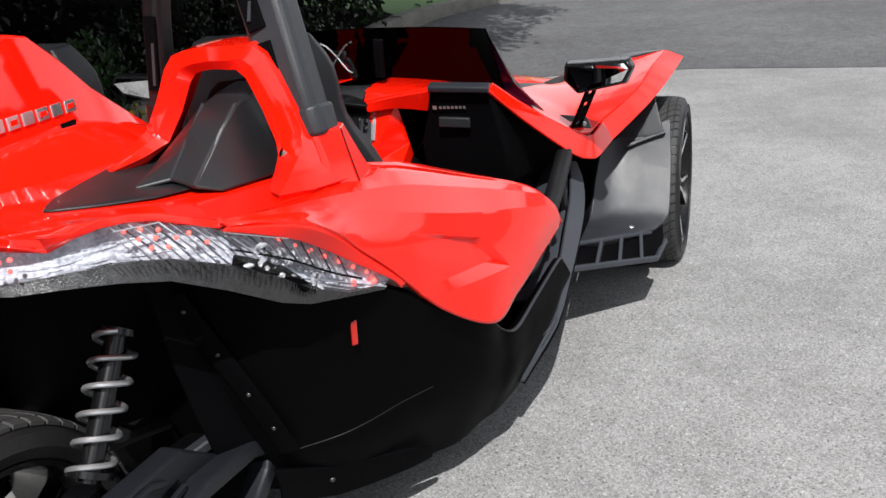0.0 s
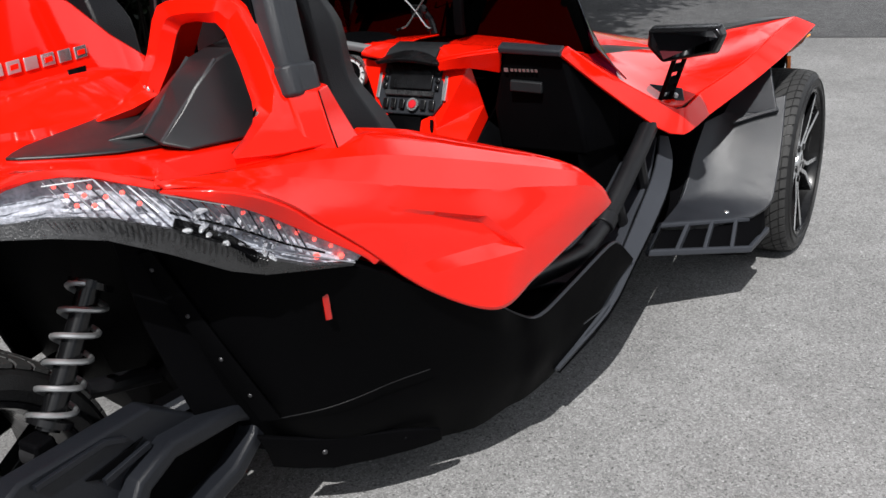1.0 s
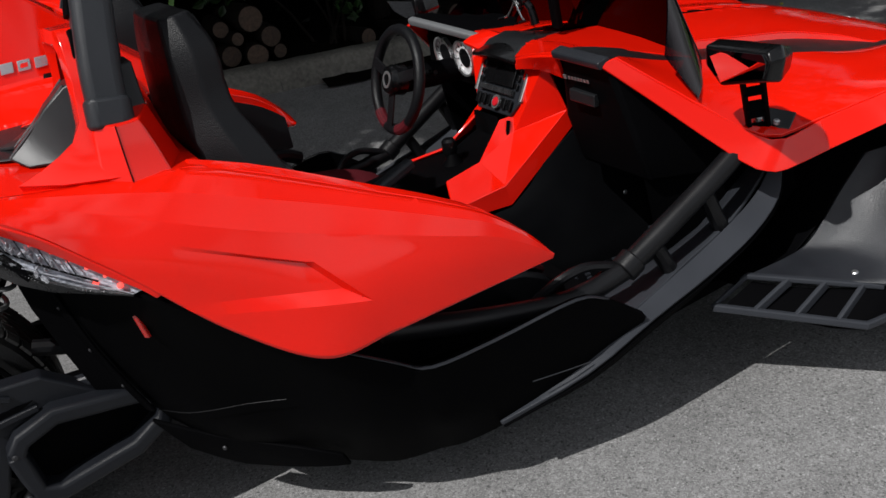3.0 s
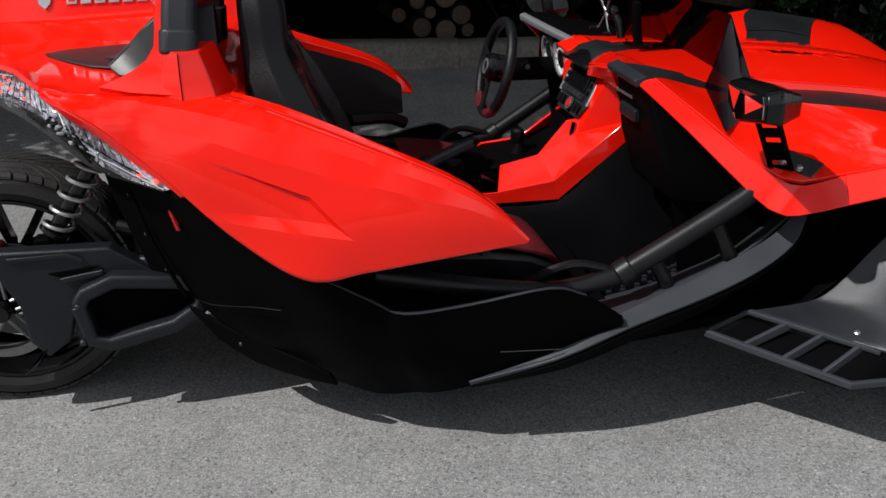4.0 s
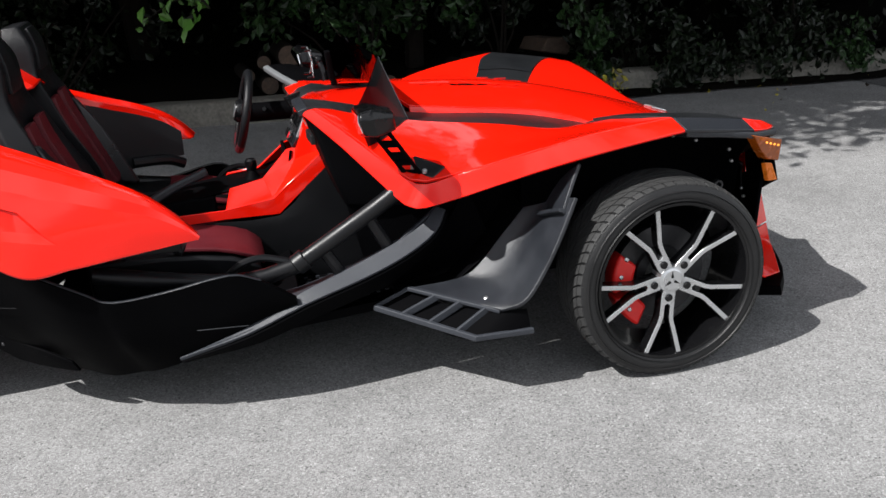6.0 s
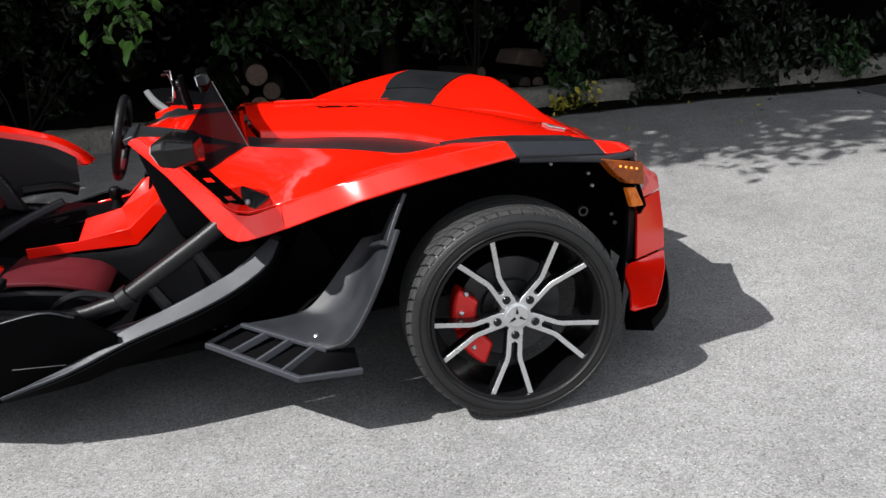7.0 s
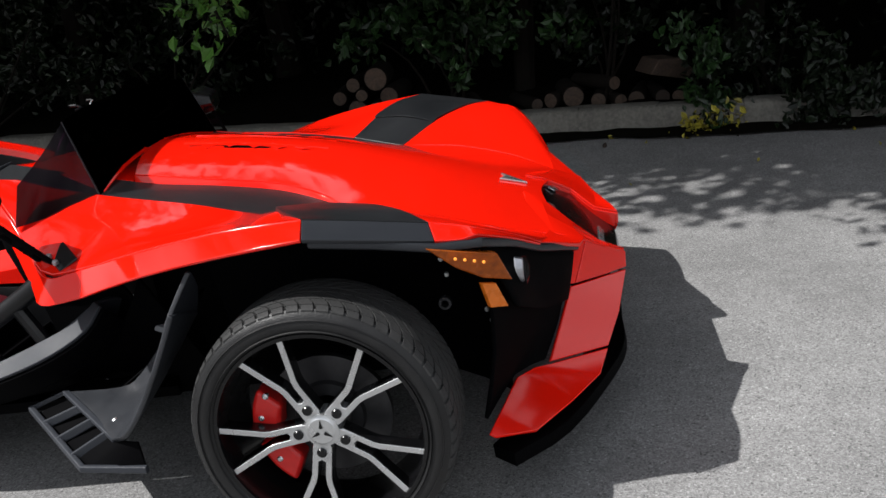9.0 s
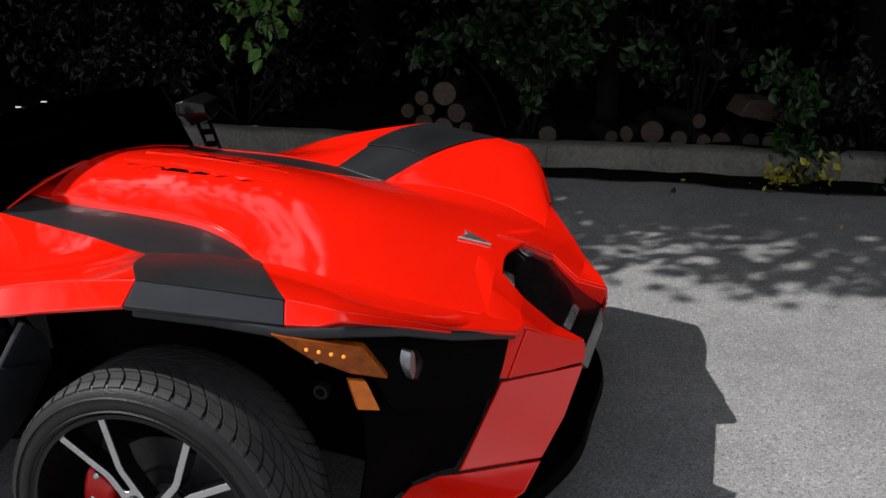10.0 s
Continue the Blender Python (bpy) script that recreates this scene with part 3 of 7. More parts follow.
def bolt(at, out, r=0.008):
    """A low domed bolt head that looks along out."""
    m = Matrix.Translation(at) @ Vector(out).to_track_quat("Y", "Z").to_matrix().to_4x4()
    return lathe([(0, r * 0.5), (r * 0.6, r * 0.45), (r, r * 0.1), (r, -r)], 10, m=m)


# --- front bodywork ---
HOOD = (
    (1.975, 0.880, 1.985, 0.17, 0.864, 2.02, 0.30, 0.836),
    (2.12, 0.870, 2.12, 0.18, 0.851, 2.12, 0.305, 0.822),
    (2.27, 0.858, 2.27, 0.18, 0.834, 2.27, 0.31, 0.802),
    (2.47, 0.830, 2.47, 0.18, 0.804, 2.46, 0.305, 0.772),
    (2.62, 0.798, 2.62, 0.20, 0.769, 2.60, 0.35, 0.738),
    (2.72, 0.771, 2.72, 0.23, 0.741, 2.69, 0.42, 0.706),
    (2.88, 0.724, 2.88, 0.24, 0.704, 2.88, 0.455, 0.680),
    (3.05, 0.664, 3.05, 0.23, 0.654, 3.05, 0.45, 0.638),
    (3.13, 0.636, 3.13, 0.20, 0.629, 3.14, 0.42, 0.610),
    (3.195, 0.610, 3.22, 0.17, 0.598, 3.235, 0.37, 0.578),
)
hood = part("hood", loft([[(a, -o2, z2), (b, -o1, z1), (c, 0, z0), (b, o1, z1), (a, o2, z2)] for c, z0, b, o1, z1, a, o2, z2 in HOOD], 3, 4), RED, car, "", 0.012, 0.002)
FENDER = [
    [(2.49, 0.520, 0.733), (2.56, 0.65, 0.785), (2.62, 0.79, 0.808), (2.70, 0.895, 0.818)],
    [(2.58, 0.470, 0.722), (2.68, 0.63, 0.780), (2.75, 0.77, 0.798), (2.835, 0.865, 0.796)],
    [(2.69, 0.420, 0.706), (2.80, 0.60, 0.758), (2.90, 0.75, 0.776), (2.975, 0.835, 0.771)],
    [(2.88, 0.455, 0.682), (2.95, 0.62, 0.730), (3.00, 0.74, 0.752), (3.03, 0.818, 0.756)],
    [(3.05, 0.450, 0.640), (3.07, 0.61, 0.692), (3.075, 0.73, 0.728), (3.075, 0.805, 0.742)],
    [(3.14, 0.420, 0.611), (3.15, 0.53, 0.640), (3.15, 0.62, 0.668), (3.145, 0.690, 0.686)],
    [(3.235, 0.370, 0.576), (3.225, 0.45, 0.592), (3.215, 0.50, 0.603), (3.20, 0.555, 0.618)],
]
both("front_fender", FENDER[2:], RED, car)
both("fender_patch", [[r[0], tuple(Vector(r[0]).lerp(Vector(r[1]), 0.93))] for r in FENDER[:3]], MATTE, car, "matte black inner fender panel", sv=2)
both("fender_patch", [[(r[1][0], r[1][1], r[1][2] - 0.004), (r[1][0], r[1][1] + 0.006, r[1][2] + 0.006), (r[2][0], r[2][1], r[2][2] + 0.005), r[3]] for r in FENDER[:3]], MATTE, car, "matte black outer fender panel")
SIDE = [
    [(1.735, 0.44, 0.880), (1.705, 0.475, 0.893), (1.67, 0.505, 0.903)],
    [(1.86, 0.45, 0.845), (1.84, 0.53, 0.815), (1.79, 0.585, 0.800)],
    [(1.97, 0.455, 0.822), (1.97, 0.59, 0.768), (1.92, 0.715, 0.690)],
    [(2.08, 0.465, 0.803), (2.08, 0.62, 0.748), (2.06, 0.755, 0.700)],
    [(2.27, 0.495, 0.778), (2.27, 0.67, 0.748), (2.27, 0.840, 0.758)],
    [(2.40, 0.515, 0.752), (2.44, 0.70, 0.764), (2.48, 0.868, 0.796)],
    [(2.49, 0.520, 0.733), (2.60, 0.715, 0.797), (2.70, 0.895, 0.818)],
]
both("side_panel", SIDE, RED, car)
EDGE = [
    [(1.67, 0.505, 0.905), (1.630, 0.495, 0.895)],
    [(1.79, 0.585, 0.800), (1.740, 0.565, 0.785)],
    [(1.91, 0.705, 0.695), (1.870, 0.690, 0.640)],
    [(1.95, 0.735, 0.680), (1.905, 0.740, 0.614)],
    [(1.985, 0.745, 0.682), (1.950, 0.760, 0.610)],
    [(2.06, 0.755, 0.700), (2.06, 0.787, 0.635)],
    [(2.27, 0.840, 0.758), (2.27, 0.880, 0.707)],
    [(2.48, 0.868, 0.796), (2.49, 0.932, 0.757)],
    [(2.70, 0.895, 0.818), (2.71, 0.957, 0.790)],
]
both("fender_edge", EDGE[:6], RED, car, su=2, sv=1)
both("fender_edge", EDGE[5:], RED, car, su=2, sv=1, thick=0.010)
both("fender_lip", [[(2.70, 0.895, 0.818), (2.712, 0.957, 0.790)], [(2.835, 0.865, 0.796), (2.855, 0.918, 0.765)], [(2.975, 0.835, 0.771), (2.992, 0.878, 0.740)]], GREY, car, "dark grey fender lip", su=2, sv=1)
both("fender_front_edge", [[(2.975, 0.835, 0.771), (2.992, 0.878, 0.740)], [(3.03, 0.818, 0.756), (3.05, 0.856, 0.732)], [(3.075, 0.805, 0.742), (3.084, 0.836, 0.734)], [(3.145, 0.690, 0.686), (3.155, 0.705, 0.678)], [(3.20, 0.555, 0.618), (3.208, 0.562, 0.612)]], RED, car, su=2, sv=1)
both("headlamp_brow", [[(2.72, 0.948, 0.780), (2.72, 0.84, 0.765)], [(2.86, 0.912, 0.755), (2.87, 0.80, 0.735)], [(2.995, 0.890, 0.730), (2.99, 0.78, 0.71)], [(3.095, 0.846, 0.722), (3.06, 0.75, 0.70)], [(3.160, 0.695, 0.668), (3.11, 0.64, 0.65)], [(3.212, 0.555, 0.605), (3.17, 0.52, 0.59)], [(3.305, 0.37, 0.540), (3.25, 0.36, 0.53)]], GREY, car, "dark grey brow over the headlamp", su=1, sv=1, thick=0.022, bevel=0.006)
STRIPE = [
    [(1.635, 0.325, 0.908), (1.645, 0.495, 0.900)],
    [(1.73, 0.345, 0.895), (1.74, 0.44, 0.876)],
    [(2.02, 0.308, 0.815), (2.02, 0.46, 0.808)],
    [(2.27, 0.318, 0.785), (2.27, 0.495, 0.774)],
    [(2.45, 0.313, 0.755), (2.42, 0.517, 0.745)],
    [(2.58, 0.350, 0.727), (2.49, 0.520, 0.730)],
    [(2.69, 0.420, 0.703), (2.575, 0.475, 0.718)],
]
both("hood_stripe", STRIPE, MATTE, car, "matte black hood stripe", su=3, sv=1)
both("hood_rim", [[(2.02, 0.300, 0.838), (2.02, 0.309, 0.813)], [(2.27, 0.310, 0.804), (2.27, 0.319, 0.783)], [(2.46, 0.305, 0.774), (2.46, 0.314, 0.753)], [(2.60, 0.350, 0.740), (2.59, 0.356, 0.722)], [(2.69, 0.420, 0.707), (2.69, 0.424, 0.700)]], RED, car, su=3, sv=1)
# hood vents
for s in (-1, 1):
    part("hood_vent_slot", loft(side([[(2.11, 0.080, 0.8690), (2.11, 0.104, 0.8655)], [(2.30, 0.080, 0.8520), (2.30, 0.099, 0.8490)], [(2.44, 0.078, 0.8290), (2.44, 0.084, 0.8280)]], s), 3, 1), BLACK, car, "black hood vent slot", 0.006)
    for i in range(5):
        x = 2.15 + 0.075 * i
        z = 0.8680 - 0.0018 * i - 0.0090 * max(0, i - 1)
        part("vent_fin", prism(side([(x, 0.080, z + 0.001), (x + 0.050, 0.080, z - 0.003), (x + 0.025, 0.114 - 0.005 * i, z - 0.005)], s), (0, 0, 0.002)), RED, car, "red vent fin")
    part("vent_ridge", loft(side([[(2.08, 0.035, 0.871), (2.08, 0.052, 0.877), (2.08, 0.072, 0.868)], [(2.30, 0.035, 0.851), (2.30, 0.052, 0.857), (2.30, 0.072, 0.847)], [(2.55, 0.035, 0.811), (2.55, 0.052, 0.815), (2.55, 0.072, 0.807)]], s), 3, 1), RED, car, "", 0.008, 0.002)
# emblem
part("emblem", prism([(3.085, 0.0, 0.659), (3.070, 0.034, 0.662), (3.155, 0.0, 0.632), (3.070, -0.034, 0.662)], (0.003, 0, 0.009)), SILVER, car, "chrome arrow emblem", 0, 0.003)
# nose, grille and bumper
grille = part("grille", loft([[(3.195, -0.13, 0.594), (3.195, 0.13, 0.594)], [(3.275, -0.20, 0.538), (3.275, 0.20, 0.538)], [(3.350, -0.20, 0.462), (3.350, 0.20, 0.462)], [(3.415, -0.20, 0.402), (3.415, 0.20, 0.402)], [(3.425, -0.14, 0.36), (3.425, 0.14, 0.36)]], 1, 2), GLOSSBLACK, car, "black nose insert", 0.012, 0.002)
for s in (-1, 1):
    part("nose_lamp", loft(side([[(3.205, 0.095, 0.599), (3.222, 0.125, 0.590)], [(3.232, 0.085, 0.582), (3.246, 0.135, 0.572)]], s), 2, 2), SILVER, grille, "small bright nose lamp", 0.006)
for i in range(7):
    part("badge_mark", box((0.004, 0.015, 0.020), pose(3.372, -0.085 + 0.023 * i, 0.452, 0, -45, 0)), SILVER, grille, "small pale badge mark")
both("nose_frame", [[(3.145, 0.10, 0.634), (3.165, 0.25, 0.610), (3.195, 0.40, 0.582)], [(3.195, 0.118, 0.616), (3.215, 0.25, 0.600), (3.235, 0.37, 0.578)], [(3.280, 0.186, 0.556), (3.29, 0.28, 0.557), (3.315, 0.355, 0.552)], [(3.355, 0.178, 0.488), (3.36, 0.25, 0.497), (3.350, 0.308, 0.518)], [(3.432, 0.200, 0.460), (3.426, 0.213, 0.464), (3.417, 0.235, 0.470)]], RED, car, su=1, sv=1, angle=8)
both("nose_fillet", [[(3.222, 0.36, 0.583), (3.198, 0.558, 0.617)], [(3.320, 0.350, 0.551), (3.306, 0.385, 0.545)]], RED, car, su=1, sv=1)
both("nose_rim", [[(3.195, 0.118, 0.614), (3.200, 0.122, 0.588)], [(3.280, 0.186, 0.554), (3.276, 0.190, 0.530)], [(3.355, 0.178, 0.486), (3.350, 0.184, 0.458)], [(3.432, 0.200, 0.458), (3.420, 0.200, 0.410)]], RED, car, su=1, sv=1)
both("front_bumper", [
    [(3.432, 0.200, 0.458), (3.37, 0.28, 0.504), (3.320, 0.345, 0.545)],
    [(3.431, 0.216, 0.414), (3.37, 0.30, 0.426), (3.284, 0.395, 0.440)],
], RED, car, "", 1, 1, 0.012, 0.003, 8)
both("bumper_cheek", [[(3.318, 0.347, 0.545), (3.290, 0.372, 0.545)], [(3.282, 0.397, 0.440), (3.255, 0.415, 0.447)]], RED, car, su=1, sv=1)
both("front_bumper", [
    [(3.431, 0.220, 0.408), (3.270, 0.405, 0.434)],
    [(3.400, 0.320, 0.315), (3.235, 0.480, 0.350)],
    [(3.362, 0.413, 0.252), (3.203, 0.548, 0.276)],
], RED, car, "", 1, 1, 0.012, 0.004, 8)
both("bumper_foot", [
    [(3.362, 0.413, 0.246), (3.200, 0.550, 0.270)],
    [(3.335, 0.480, 0.198), (3.160, 0.580, 0.274)],
    [(3.260, 0.630, 0.198), (3.118, 0.640, 0.278)],
    [(3.170, 0.790, 0.204), (3.085, 0.790, 0.262)],
    [(3.075, 0.852, 0.226), (3.060, 0.852, 0.236)],
], RED, car, "", 1, 1, 0.012, 0.004, 8)
both("splitter", [[(3.42, 0.0, 0.16), (3.30, 0.0, 0.15)], [(3.42, 0.22, 0.165), (3.30, 0.22, 0.15)], [(3.37, 0.42, 0.17), (3.25, 0.40, 0.15)], [(3.25, 0.70, 0.165), (3.12, 0.66, 0.15)], [(3.12, 0.88, 0.18), (3.06, 0.80, 0.16)]], BLACK, car, "black lower splitter", su=3, sv=2, thick=0.035)
part("lower_intake", loft([[(3.385, -0.19, 0.42), (3.385, 0.19, 0.42)], [(3.34, -0.28, 0.28), (3.34, 0.28, 0.28)], [(3.32, -0.36, 0.16), (3.32, 0.36, 0.16)]], 1, 4), BLACK, car, "black lower intake", 0.02)
for s in (-1, 1):
    lamp = part("headlamp", loft(side([
        [(3.085, 0.815, 0.700), (3.15, 0.665, 0.645), (3.20, 0.54, 0.592), (3.285, 0.385, 0.53)],
        [(3.12, 0.795, 0.62), (3.165, 0.68, 0.575), (3.205, 0.56, 0.53), (3.275, 0.41, 0.475)],
        [(3.15, 0.775, 0.535), (3.17, 0.70, 0.50), (3.205, 0.59, 0.45), (3.26, 0.45, 0.415)],
    ], s), 3, 3), DARK, car, "black headlamp housing", 0.01)
    part("headlamp_lens", rings([side([(x, 0.70 + 0.022 * math.cos(a), z + h * math.sin(a)) for a in np.linspace(0, 2 * math.pi, 10, endpoint=False)], s) for x, z, h in ((3.155, 0.600, 0.040), (3.178, 0.598, 0.034), (3.186, 0.596, 0.012))], 1), CLEAR, lamp, "clear projector lens")
    part("headlamp_bowl", rings([side([(x, 0.70 + 0.018 * math.cos(a), z + h * math.sin(a)) for a in np.linspace(0, 2 * math.pi, 10, endpoint=False)], s) for x, z, h in ((3.150, 0.600, 0.034), (3.170, 0.599, 0.030))], 1), SILVER, lamp)
    mark = part("side_marker", prism(side([(2.975, 0.905, 0.735), (3.125, 0.835, 0.690), (3.15, 0.785, 0.605), (3.085, 0.815, 0.625), (3.03, 0.865, 0.672)], s), (-0.012, -0.035 * s, -0.004)), AMBER, car, "amber side marker lamp", 0, 0.004)
    for i in range(4):
        part("marker_diode", ball(side((3.035 + 0.02 * i, 0.884 - 0.009 * i, 0.700 - 0.007 * i), s), 0.004), DIODE_AMBER, mark)
    part("side_reflector", prism(side([(3.080, 0.815, 0.612), (3.112, 0.803, 0.606), (3.136, 0.802, 0.546), (3.095, 0.815, 0.550)], s), (-0.01, -0.012 * s, 0)), AMBER_DULL, car, "orange side reflector", 0, 0.002)
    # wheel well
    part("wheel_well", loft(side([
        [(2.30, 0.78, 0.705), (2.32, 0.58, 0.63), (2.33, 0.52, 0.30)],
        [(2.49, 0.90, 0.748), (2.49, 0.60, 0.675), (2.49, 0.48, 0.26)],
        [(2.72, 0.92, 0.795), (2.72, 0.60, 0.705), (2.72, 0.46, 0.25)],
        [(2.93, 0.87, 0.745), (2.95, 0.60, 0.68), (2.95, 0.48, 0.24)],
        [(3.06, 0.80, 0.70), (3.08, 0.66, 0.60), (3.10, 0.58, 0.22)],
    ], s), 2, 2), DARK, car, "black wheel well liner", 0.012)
    part("hose_clamp", lathe([(0.010, 0), (0.016, 0), (0.016, -0.02), (0.010, -0.02)], 16, closed=True, m=pose(2.97, 0.70 * s, 0.53)), DARKSTEEL, car)
    for x, w, z in ((2.87, 0.74, 0.70), (2.98, 0.76, 0.66), (2.99, 0.76, 0.62), (3.07, 0.70, 0.50), (3.08, 0.70, 0.47), (2.80, 0.72, 0.72)):
        part("bolt", bolt(side((x, w, z), s), (0.2, s, 0), 0.006), STEEL, car)

both("bumper_liner", [[(3.09, 0.79, 0.60), (3.085, 0.77, 0.42), (3.05, 0.80, 0.25)], [(3.19, 0.57, 0.52), (3.175, 0.56, 0.38), (3.11, 0.62, 0.28)], [(3.26, 0.41, 0.46), (3.23, 0.46, 0.36), (3.19, 0.54, 0.28)]], DARK, car, "black bumper liner", su=2, sv=2)

# --- rear bodywork ---
QUARTER = [
    [(0.250, 0.470, 0.968), (0.253, 0.474, 0.967), (0.256, 0.478, 0.965), (0.258, 0.482, 0.962)],
    [(0.31, 0.50, 0.962), (0.31, 0.53, 0.960), (0.31, 0.555, 0.956), (0.310, 0.572, 0.950)],
    [(0.40, 0.525, 0.955), (0.395, 0.565, 0.945), (0.388, 0.590, 0.928), (0.380, 0.602, 0.908)],
    [(0.54, 0.55, 0.947), (0.50, 0.595, 0.915), (0.465, 0.615, 0.875), (0.437, 0.614, 0.858)],
    [(0.66, 0.575, 0.940), (0.61, 0.635, 0.878), (0.55, 0.65, 0.82), (0.505, 0.636, 0.796)],
    [(0.76, 0.605, 0.908), (0.73, 0.67, 0.840), (0.69, 0.695, 0.745), (0.64, 0.680, 0.660)],
    [(0.87, 0.640, 0.865), (0.86, 0.70, 0.800), (0.83, 0.735, 0.700), (0.785, 0.735, 0.567)],
    [(0.97, 0.680, 0.825), (0.965, 0.73, 0.770), (0.955, 0.755, 0.690), (0.92, 0.748, 0.577)],
    [(1.06, 0.715, 0.790), (1.06, 0.752, 0.740), (1.06, 0.768, 0.680), (1.05, 0.760, 0.594)],
    [(1.15, 0.745, 0.745), (1.155, 0.768, 0.710), (1.16, 0.775, 0.665), (1.16, 0.768, 0.608)],
    [(1.225, 0.765, 0.685), (1.23, 0.776, 0.665), (1.235, 0.778, 0.645), (1.235, 0.774, 0.618)],
    [(1.275, 0.775, 0.626), (1.276, 0.776, 0.625), (1.276, 0.776, 0.624), (1.275, 0.775, 0.622)],
]


def dent_lines(x, z):
    """How far a place lies inside each side of the arrow-shaped recess pressed into the rear fender, over the width of that side's slope."""
    up = (0.754 + (0.808 - x) * 0.38 - z) / 0.008
    low = (z - 0.651 - (0.900 - x) * 0.165) / 0.024
    nose = (0.808 + (0.754 - z) * 0.89 - x) / 0.016
    return up, low, nose


def press_dent(bm, s):
    """Cut the outlines of the recess into the fender's mesh, then push its inside in."""
    step = 1e-3
    here = Vector((0.75, 0.70))
    funcs = [lambda x, z, i=i, k=k: dent_lines(x, z)[i] - k for i in range(3) for k in (0, 1)]
    funcs += [lambda x, z: dent_lines(x, z)[0] - dent_lines(x, z)[2], lambda x, z: dent_lines(x, z)[1] - dent_lines(x, z)[2], lambda x, z: x - 0.58, lambda x, z: x - 0.79]
    for f in funcs:
        v = f(*here)
        g = Vector(((f(here.x + step, here.y) - v) / step, (f(here.x, here.y + step) - v) / step))
        p = here - g * (v / g.length_squared)
        bmesh.ops.bisect_plane(bm, geom=bm.verts[:] + bm.edges[:] + bm.faces[:], dist=1e-5, plane_co=(p.x, 0, p.y), plane_no=(g.x, 0, g.y))
    for v in bm.verts:
        k = min(1.0, max(0.0, min(dent_lines(v.co.x, v.co.z))))
        v.co.y -= s * 0.016 * k * min(1.0, max(0.0, (v.co.x - 0.58) / 0.21))


def shoulder(row):
    """A fender section of a flat top strip, a chamfer and a nearly flat flank."""
    a, q, r, e = [Vector(x) for x in row]
    push = min(1.0, (q - a).length / 0.09)
    b = a.lerp(q, 0.60) + Vector((0, 0.009, 0.010)) * push
    c = q.lerp(r, 0.12) + Vector((0, 0.003, 0)) * push
    d = r.lerp(c.lerp(e, 0.5), 0.45)
    return [a.lerp(b, k / 3) for k in range(3)] + [b.lerp(c, k / 3) for k in range(3)] + cr([c, d, e], 16)


for s in (-1, 1):
    bm = loft(side([[tuple(x) for x in shoulder(r)] for r in QUARTER], s), 12, 1)
    press_dent(bm, s)
    part("rear_fender", bm, RED, car, "", 0.012, 0, 11)
both("fender_return", [[(a, b, c), (a, b - 0.05, c - 0.01), (a - 0.01, b - 0.08, c - 0.12 * f)] for a, b, c, f in ((0.66, 0.565, 0.935, 2.2), (0.76, 0.605, 0.908, 2.2), (0.87, 0.640, 0.865, 2.0), (0.97, 0.680, 0.825, 1.7), (1.06, 0.715, 0.790, 1.4), (1.15, 0.745, 0.745, 1.0), (1.225, 0.765, 0.685, 0.5), (1.27, 0.774, 0.630, 0.05))], RED, car, su=2, sv=2)
both("inner_trim", [[(a, b - 0.07, c - 0.03), (a, b - 0.10, c - 0.03 - 0.28 * f)] for a, b, c, f in ((0.70, 0.58, 0.92, 1), (0.87, 0.640, 0.865, 1), (0.97, 0.680, 0.825, 0.9), (1.06, 0.715, 0.790, 0.75), (1.15, 0.745, 0.745, 0.55), (1.22, 0.76, 0.69, 0.35))], SEATBLACK, car, "black padded inner trim", su=2, sv=2, thick=0.03)
DECK = [
    [(-0.10, 0, 1.014), (-0.075, 0.08, 1.024), (-0.03, 0.15, 1.022), (0.05, 0.20, 1.012)],
    [(0.05, 0, 0.995), (0.05, 0.10, 0.99), (0.06, 0.20, 0.99), (0.088, 0.285, 0.985)],
    [(0.10, 0, 1.0), (0.10, 0.12, 0.99), (0.11, 0.25, 0.995), (0.135, 0.355, 1.006)],
    [(0.16, 0, 1.0), (0.16, 0.12, 0.99), (0.17, 0.28, 0.99), (0.194, 0.406, 0.998)],
    [(0.22, 0, 1.01), (0.22, 0.12, 0.988), (0.23, 0.32, 0.978), (0.25, 0.470, 0.968)],
    [(0.30, 0, 1.015), (0.29, 0.12, 0.986), (0.30, 0.30, 0.972), (0.31, 0.50, 0.962)],
    [(0.40, 0, 1.02), (0.38, 0.12, 0.985), (0.39, 0.30, 0.966), (0.40, 0.525, 0.955)],
    [(0.54, 0, 1.03), (0.54, 0.13, 0.995), (0.54, 0.30, 0.958), (0.54, 0.55, 0.947)],
    [(0.66, 0, 1.03), (0.66, 0.13, 1.0), (0.66, 0.28, 0.945), (0.66, 0.575, 0.940)],
    [(0.69, 0, 1.02), (0.69, 0.13, 0.98), (0.69, 0.28, 0.935), (0.69, 0.585, 0.930)],
]
both("rear_deck", DECK, RED, car, su=2, sv=3, angle=22)
